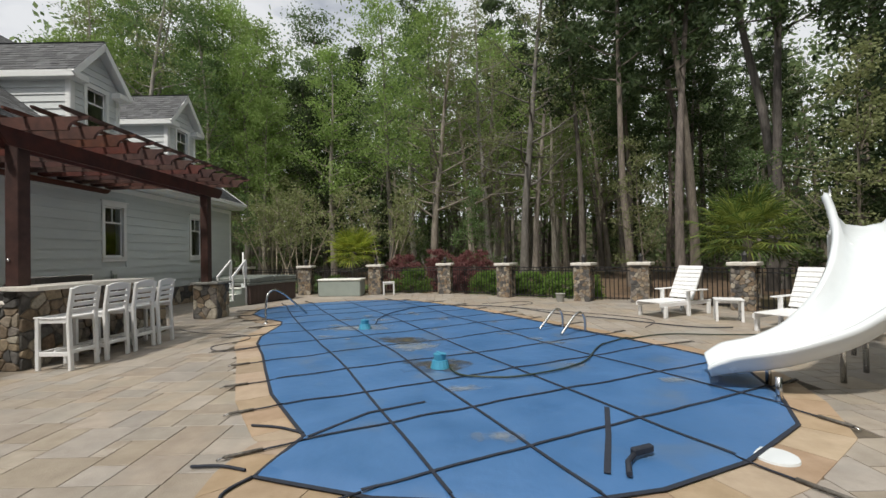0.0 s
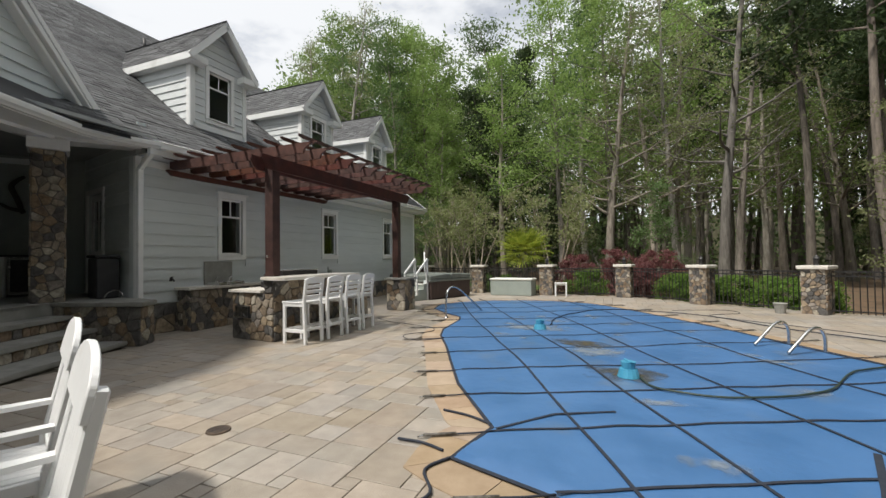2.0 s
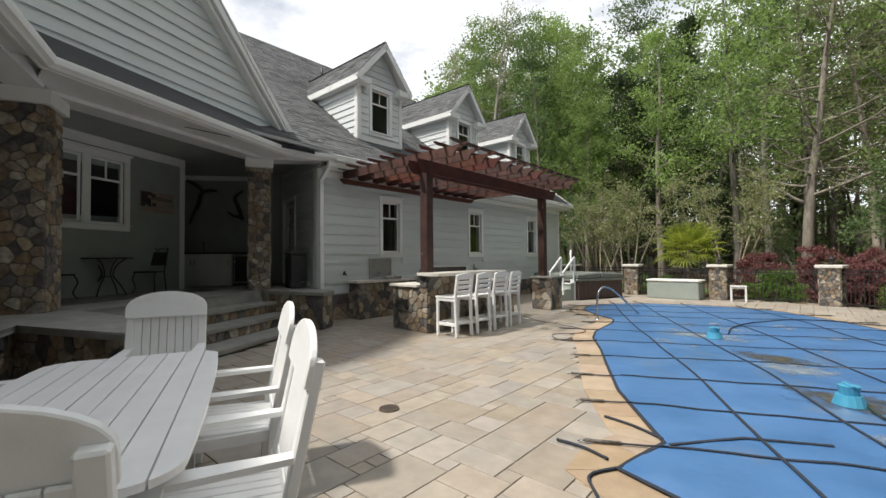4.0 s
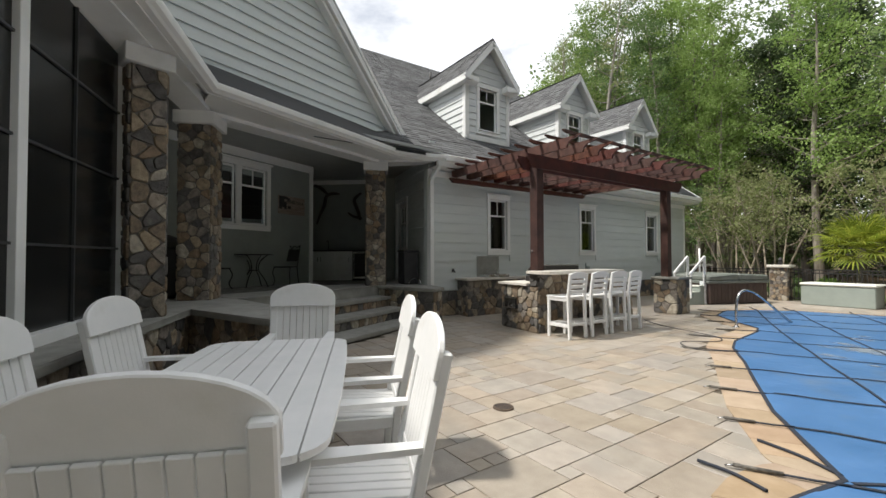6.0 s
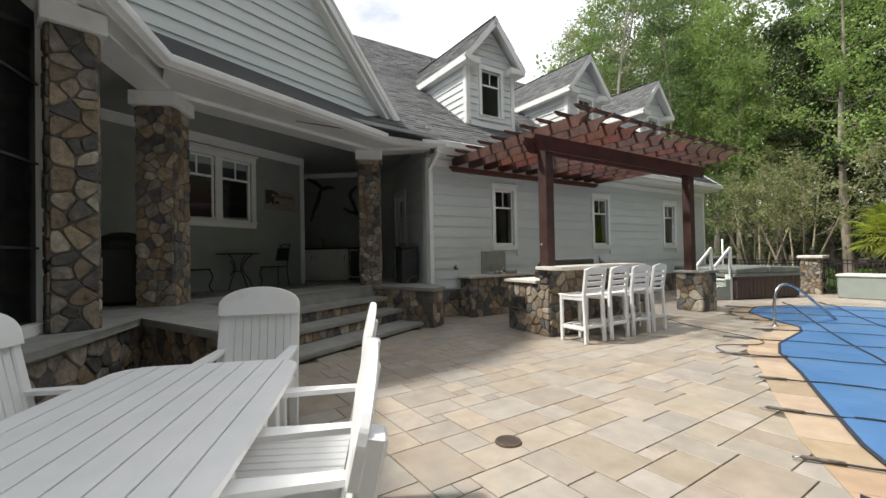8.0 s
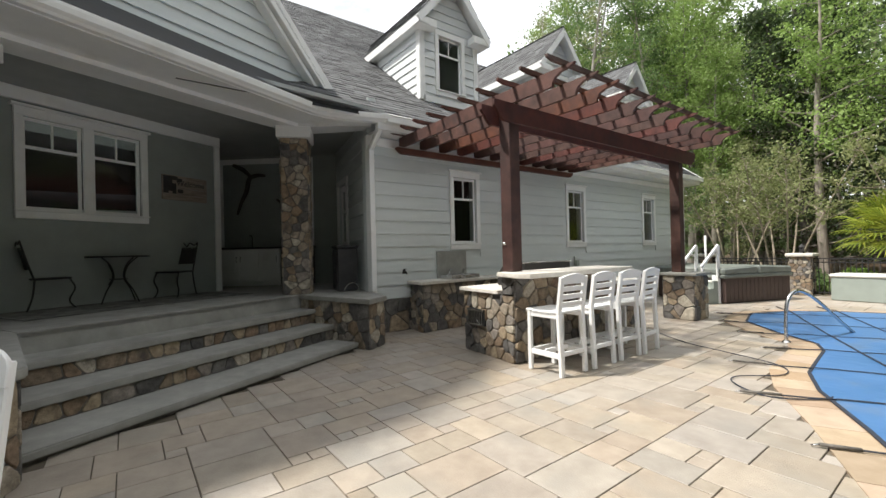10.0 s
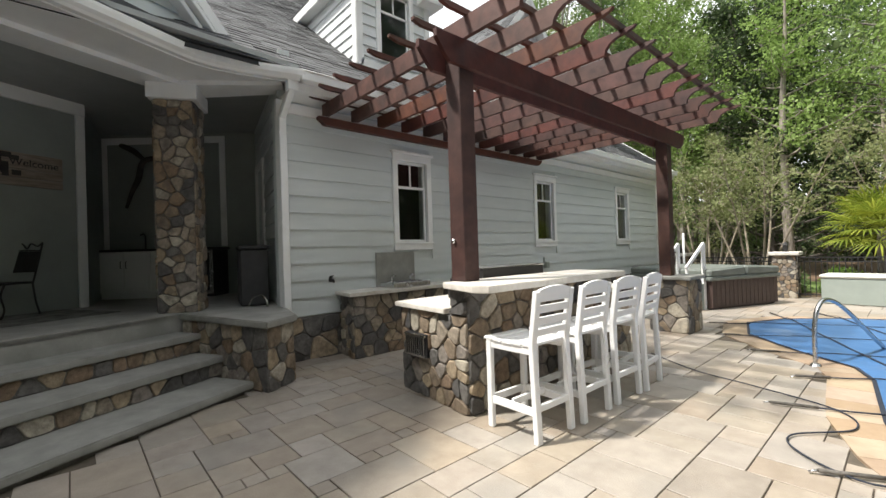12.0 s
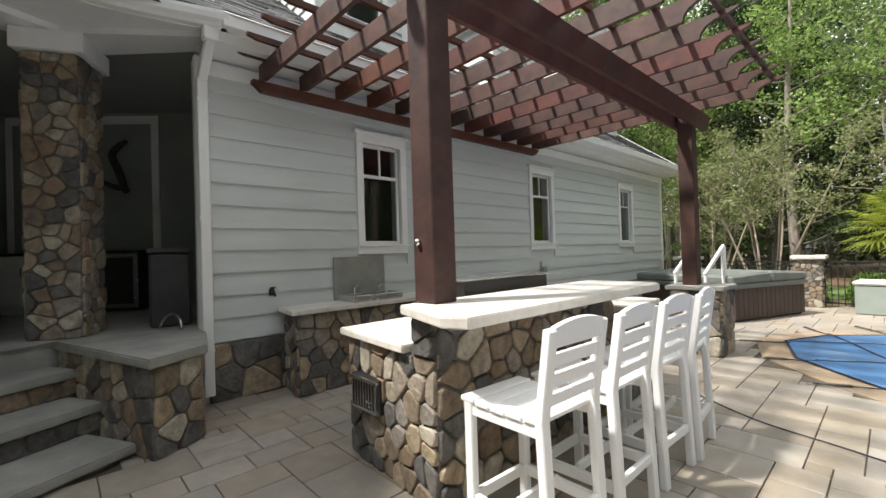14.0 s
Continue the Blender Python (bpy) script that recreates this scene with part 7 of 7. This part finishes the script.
while len(placed) < 138 and tries < 4000:
    tries += 1
    be = rt.uniform(-44, 82)
    near = 24 if be < 40 else 17
    ra = near + (58 - near) * rt.random() ** 0.8
    x, y = EYE_PT.x + ra * math.sin(radians(be)), EYE_PT.y + ra * math.cos(radians(be))
    if x < 1 and y < 27:
        continue
    if any((x - a) ** 2 + (y - b) ** 2 < 4.5 for a, b in placed):
        continue
    if be < -39:
        src, sc = rt.choice((DEC[0], DEC[2], BARE[1])), rt.uniform(0.8, 1.0)
    elif be < -20:
        src, sc = rt.choice((DEC[0], DEC[1], DEC[2], DEC[0], BARE[1])), rt.uniform(0.95, 1.3)
    elif be < 2:
        src, sc = rt.choice((PINE[2], PINE[1], DEC[1], CEDAR[0], BARE[1], DEC[0])), rt.uniform(0.95, 1.25)
    elif be < 24:
        src, sc = rt.choice((PINE[2], PINE[1], DEC[0], BARE[0], BARE[1], BARE[2], PINE[0])), rt.uniform(0.9, 1.15)
    else:
        src, sc = rt.choice((PINE[0], PINE[1], PINE[0], PINE[2], BARE[2], CEDAR[0])), rt.uniform(0.9, 1.2)
    placed.append((x, y))
    plant(src, x, y, rt.uniform(0, 360), sc)
for _ in range(22):
    be = rt.uniform(-30, 80)
    ra = rt.uniform(25, 42) if be < 40 else rt.uniform(16, 36)
    plant(rt.choice(UNDER), EYE_PT.x + ra * math.sin(radians(be)), EYE_PT.y + ra * math.cos(radians(be)), rt.uniform(0, 360), rt.uniform(0.7, 1.2))

# far woods, too many to count
rs = np.random.RandomState(8)
cen = []


def tree_line(be):
    """How high the woods stand in each direction."""
    for lim, h in ((-39, 22), (-13, 25), (22, 33), (45, 24)):
        if be < lim:
            return h
    return 20


for _ in range(7400):
    be, ra = rs.uniform(-44, 100), rs.uniform(40, 74)
    h = tree_line(be + rs.uniform(-2.5, 2.5)) * rs.rand() ** 0.9 * rs.uniform(0.75, 1.0)
    cen.append((EYE_PT.x + ra * math.sin(radians(be)), EYE_PT.y + ra * math.cos(radians(be)), h))
v, f = leaf_quads(cen, 18, 1.7, 0.44, 9)
tagged(np_mesh("far_woods", v, f, M_LEAF_FAR), "distant dense woodland foliage", "woods", kind="stuff")
vs, fs = [], []
for _ in range(420):
    be, ra = rs.uniform(-42, 100), rs.uniform(45, 80)
    p = Vector((EYE_PT.x + ra * math.sin(radians(be)), EYE_PT.y + ra * math.cos(radians(be)), -0.3))
    h = rs.uniform(9, 20)
    limb(vs, fs, [p, p + Vector((rs.uniform(-0.4, 0.4), rs.uniform(-0.4, 0.4), h * 0.5)), p + Vector((rs.uniform(-0.8, 0.8), rs.uniform(-0.8, 0.8), h))], [0.22, 0.16, 0.06], 5)
tagged(np_mesh("far_trunks", vs, fs, M_BARKP), "distant tree trunks in the woods", "woods", kind="stuff")
# the dark body of the woods, 85 m off
M_DEEP = material("deep_woods", (0.075, 0.075, 0.045), (0.17, 0.16, 0.10), 0.95, scale=0.35, bump=0.0, stretch=(1, 1, 0.4))
bm = bmesh.new()
prev = None
for i in range(181):
    be = radians(-70 + i)
    rr = 86
    p = Vector((EYE_PT.x + rr * math.sin(be), EYE_PT.y + rr * math.cos(be), -1))
    h = 9 + 3.5 * noise.noise(Vector((i * 0.31, 2.0, 0))) + 2 * noise.noise(Vector((i * 1.3, 7.0, 0)))
    row = (bm.verts.new(p), bm.verts.new(p + Vector((0, 0, h))))
    if prev:
        bm.faces.new((prev[0], row[0], row[1], prev[1]))
    prev = row
tagged(part("backdrop", bm, M_DEEP), "dark wall of distant woods", "woods", kind="structure")
# unseen trees added behind the camera to close the place, cut skylight, shade paving
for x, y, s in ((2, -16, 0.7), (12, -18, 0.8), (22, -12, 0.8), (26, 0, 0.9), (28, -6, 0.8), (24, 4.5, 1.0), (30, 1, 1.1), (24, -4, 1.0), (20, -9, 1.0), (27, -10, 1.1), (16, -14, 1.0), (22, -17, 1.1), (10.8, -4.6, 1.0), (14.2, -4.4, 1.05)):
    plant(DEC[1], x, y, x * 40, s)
# more added evergreens out of view, holding skylight off the house
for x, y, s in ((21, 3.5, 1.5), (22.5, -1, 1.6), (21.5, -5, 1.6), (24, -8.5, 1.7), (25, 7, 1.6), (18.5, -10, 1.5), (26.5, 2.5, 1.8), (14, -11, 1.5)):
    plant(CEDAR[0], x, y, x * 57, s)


def shrub(name, label, x, y, rx, ry, h, leaf, n, size, seed, group):
    s = thing(name, x, y, -0.14, 0, label, "shrub", group)
    rng = random.Random(seed)
    vs, fs, cs = [], [], []
    for k in range(14):
        a = rng.uniform(0, 6.28)
        e = rng.uniform(0.3, 1.0)
        tip = Vector((math.cos(a) * rx * e * 0.85, math.sin(a) * ry * e * 0.85, h * rng.uniform(0.55, 0.95)))
        b = [Vector((0, 0, 0)), tip * 0.5 + Vector((rng.uniform(-0.1, 0.1), 0, 0.05)), tip]
        limb(vs, fs, b, [0.02, 0.014, 0.005], 4)
    np_mesh("stem", vs, fs, M_BARK, s, True)
    for k in range(90):
        a, q = rng.uniform(0, 6.28), rng.random() ** 0.3
        z = rng.uniform(0.08, 1.0)
        w = math.sqrt(max(0.0, 1 - (max(0, z - 0.45) / 0.6) ** 2)) * (0.85 + 0.15 * math.sin(3 * a + seed))
        cs.append((math.cos(a) * rx * q * w, math.sin(a) * ry * q * w, z * h))
    v, f = leaf_quads(cs, n, 0.2, size, seed)
    np_mesh("foliage", v, f, leaf, s)
    return s


for i, (x, y, rx, h) in enumerate(((7.37, 21.52, 0.95, 1.62), (8.88, 22.02, 1.1, 1.85), (10.50, 21.62, 1.15, 1.75), (9.90, 20.32, 0.6, 1.25))):
    shrub("burgundy_shrub", "rounded burgundy-leaved shrub behind the fence", x, y, rx, 0.9, h, M_LEAF_RED, 85, 0.07, 200 + i, "burgundy shrubs")
for i, (x, y, rx, ry, h) in enumerate(((7.87, 20.22, 0.85, 0.55, 1.05), (10.81, 18.72, 0.7, 0.5, 0.95), (12.22, 17.72, 0.75, 0.55, 0.92), (13.13, 17.12, 0.8, 0.6, 0.9), (13.74, 16.42, 0.5, 0.5, 0.85), (4.53, 20.72, 0.5, 0.45, 0.8), (11.52, 18.32, 0.6, 0.5, 0.92))):
    shrub("clipped_shrub", "bright green clipped shrub behind the fence", x, y, rx, ry, h, M_LEAF_HEDGE, 80, 0.06, 230 + i, "green hedge shrubs")
for i, (x, y) in enumerate(((1.6, 21.6), (0.2, 22.2), (3.0, 22.0))):
    shrub("low_shrub", "loose low green shrub beyond the hot tub", x, y, 0.8, 0.6, 0.75, M_LEAF_GREEN, 26, 0.09, 260 + i, "low shrubs")


def palm(x, y, trunk, n, reach, leaf, label, seed, fan=0.62):
    p = thing("fan_palm", x, y, -0.14, 0, label, "palm", "")
    rng = random.Random(seed)
    vs, fs = [], []
    pts = [Vector((0, 0, trunk * i / 6)) for i in range(7)]
    limb(vs, fs, pts, [0.16, 0.14, 0.13, 0.13, 0.12, 0.12, 0.10], 10)
    np_mesh("trunk", vs, fs, M_BARKP, p, True)
    for k in range(n):
        a = k * 2.399
        e = 1.25 - 1.75 * (k / n)
        d = Vector((math.cos(a) * math.cos(e), math.sin(a) * math.cos(e), math.sin(e)))
        ln = reach * rng.uniform(0.8, 1.1)
        b = [Vector((0, 0, trunk)), Vector((0, 0, trunk)) + d * ln * 0.5, Vector((0, 0, trunk)) + d * ln + Vector((0, 0, -0.08 * ln))]
        vs, fs = [], []
        limb(vs, fs, b, [0.016, 0.012, 0.008], 4)
        side = d.cross(Vector((0, 0, 1))).normalized()
        nr = side.cross(d)
        hub = b[2]
        m = 22
        for j in range(m):
            th = radians(-125 + 250 * j / (m - 1))
            w = (d * math.cos(th) + side * math.sin(th)).normalized()
            across = (side * math.cos(th) - d * math.sin(th)).normalized()
            L2 = fan * (0.75 + 0.25 * math.cos(th)) * rng.uniform(0.9, 1.08)
            i0 = len(vs)
            mid = hub + w * L2 * 0.55 + nr * 0.03
            tip = hub + w * L2 + Vector((0, 0, -0.16 * L2 * rng.uniform(0.4, 1.5)))
            vs += [hub + across * 0.006, mid + across * 0.024, tip, mid - across * 0.024, mid + nr * 0.012]
            fs += [(i0, i0 + 1, i0 + 4), (i0 + 1, i0 + 2, i0 + 4), (i0 + 2, i0 + 3, i0 + 4), (i0 + 3, i0, i0 + 4)]
        np_mesh("frond", vs, fs, leaf, p)
    return p


palm(5.2, 21.1, 1.85, 38, 0.72, M_PALM, "bright yellow-green fan palm behind the fence", 5, 0.72)
palm(17.5, 14.3, 2.0, 44, 0.95, M_PALM_DARK, "large dark green fan palm behind the fence", 6, 0.8)

# lawn strip and stone edging beyond the fence
M_GRASS = material("lawn_ground", (0.07, 0.12, 0.025), (0.13, 0.19, 0.045), 0.9, scale=3, bump=0.6, bscale=30)
bm = bmesh.new()
prism(bm, [(-3, 22.5), (5, 22.8), (6.5, 26), (-3, 28)], -0.15, -0.10)
tagged(part("lawn", bm, M_GRASS), "strip of bright green lawn beyond the fence", "lawn", kind="structure")

# ---- pavers, laid last ----
UNIT = 0.14
rp = random.Random(12)
X0, Y0, X1, Y1 = -1.2, -3.4, 18.3, 20.15
nx, ny = int((X1 - X0) / UNIT), int((Y1 - Y0) / UNIT)
taken = np.zeros((nx, ny), bool)
blocks = []
for j in range(ny):
    for i in range(nx):
        if taken[i, j]:
            continue
        opts = [(3, 2), (2, 3), (2, 2), (3, 3), (4, 3), (3, 2), (3, 4)]
        rp.shuffle(opts)
        for w, h in opts + [(2, 1), (1, 1)]:
            if i + w <= nx and j + h <= ny and not taken[i:i + w, j:j + h].any():
                taken[i:i + w, j:j + h] = True
                blocks.append((X0 + i * UNIT, Y0 + j * UNIT, w, h))
                break
floor = thing("patio", label="patio of tan and grey rectangular concrete pavers in mixed sizes", category="patio", kind="structure")
KEEP_OUT = [STEP_R[0], STEP_L[0], (3.0, 2.6), (4.6, 1.6), (-1.3, -4), (-1.3, 7.4)]


def paver_verts(w, d, rng):
    g = 0.0045
    t = 0.0025
    x0, y0, x1, y1 = g, g, w - g, d - g
    up_ = [rng.uniform(-0.0008, 0.0008) for _ in range(4)]
    return [(x0, y0, -0.05), (x1, y0, -0.05), (x1, y1, -0.05), (x0, y1, -0.05), (x0, y0, -t), (x1, y0, -t), (x1, y1, -t), (x0, y1, -t), (x0 + t, y0 + t, up_[0]), (x1 - t, y0 + t, up_[1]), (x1 - t, y1 - t, up_[2]), (x0 + t, y1 - t, up_[3])]


PF = [(0, 1, 5, 4), (1, 2, 6, 5), (2, 3, 7, 6), (3, 0, 4, 7), (4, 5, 9, 8), (5, 6, 10, 9), (6, 7, 11, 10), (7, 4, 8, 11), (8, 9, 10, 11)]
shared = {}
far_v, far_f = [], []
count = 0
for x, y, w, h in blocks:
    cx, cy = x + w * UNIT / 2, y + h * UNIT / 2
    if not inside(cx, cy, PATIO) or inside(cx, cy, KEEP_OUT):
        continue
    corners = [(x, y), (x + w * UNIT, y), (x, y + h * UNIT), (x + w * UNIT, y + h * UNIT)]
    if all(inside(a, b, coping_edge) for a, b in corners) or any(inside(a, b, pool_line) for a, b in corners):
        continue
    rng = random.Random(int(x * 1000) + int(y * 77000))
    if 1.4 < cx < 6.6 and 4.0 < cy < 12.5 and count < 300:
        key = (w, h, rng.randrange(3))
        if key not in shared:
            me = bpy.data.meshes.new("paver")
            me.from_pydata(paver_verts(w * UNIT, h * UNIT, rng), [], PF)
            me.materials.append(M_PAVER)
            shared[key] = me
        ob = new("paver", shared[key])
        ob.parent = floor
        ob.location = (x, y, rng.uniform(-0.001, 0.0005))
        count += 1
    else:
        b0 = len(far_v)
        far_v += [(x + a, y + b, c) for a, b, c in paver_verts(w * UNIT, h * UNIT, rng)]
        far_f += [tuple(b0 + q for q in fc_) for fc_ in PF]
np_mesh("far_pavers", far_v, far_f, M_PAVER_I, floor, kind="stuff")
cop = thing("pool_coping", label="tan stone coping round the pool", category="coping", kind="structure")
inner = grown(pool_line, -0.06 * OUT)
for i in range(0, NP, 2):
    a, b, c = i, (i + 1) % NP, (i + 2) % NP
    bm = bmesh.new()
    pts = [inner[a], inner[b], inner[c], coping_edge[c], coping_edge[b], coping_edge[a]]
    mx, my = sum(p[0] for p in pts) / 6, sum(p[1] for p in pts) / 6
    pts = [(mx + (px - mx) * 0.985, my + (py - my) * 0.985) for px, py in pts]
    prism(bm, pts, -0.05, 0.006)
    part("coping_stone", bm, M_COPING, cop)
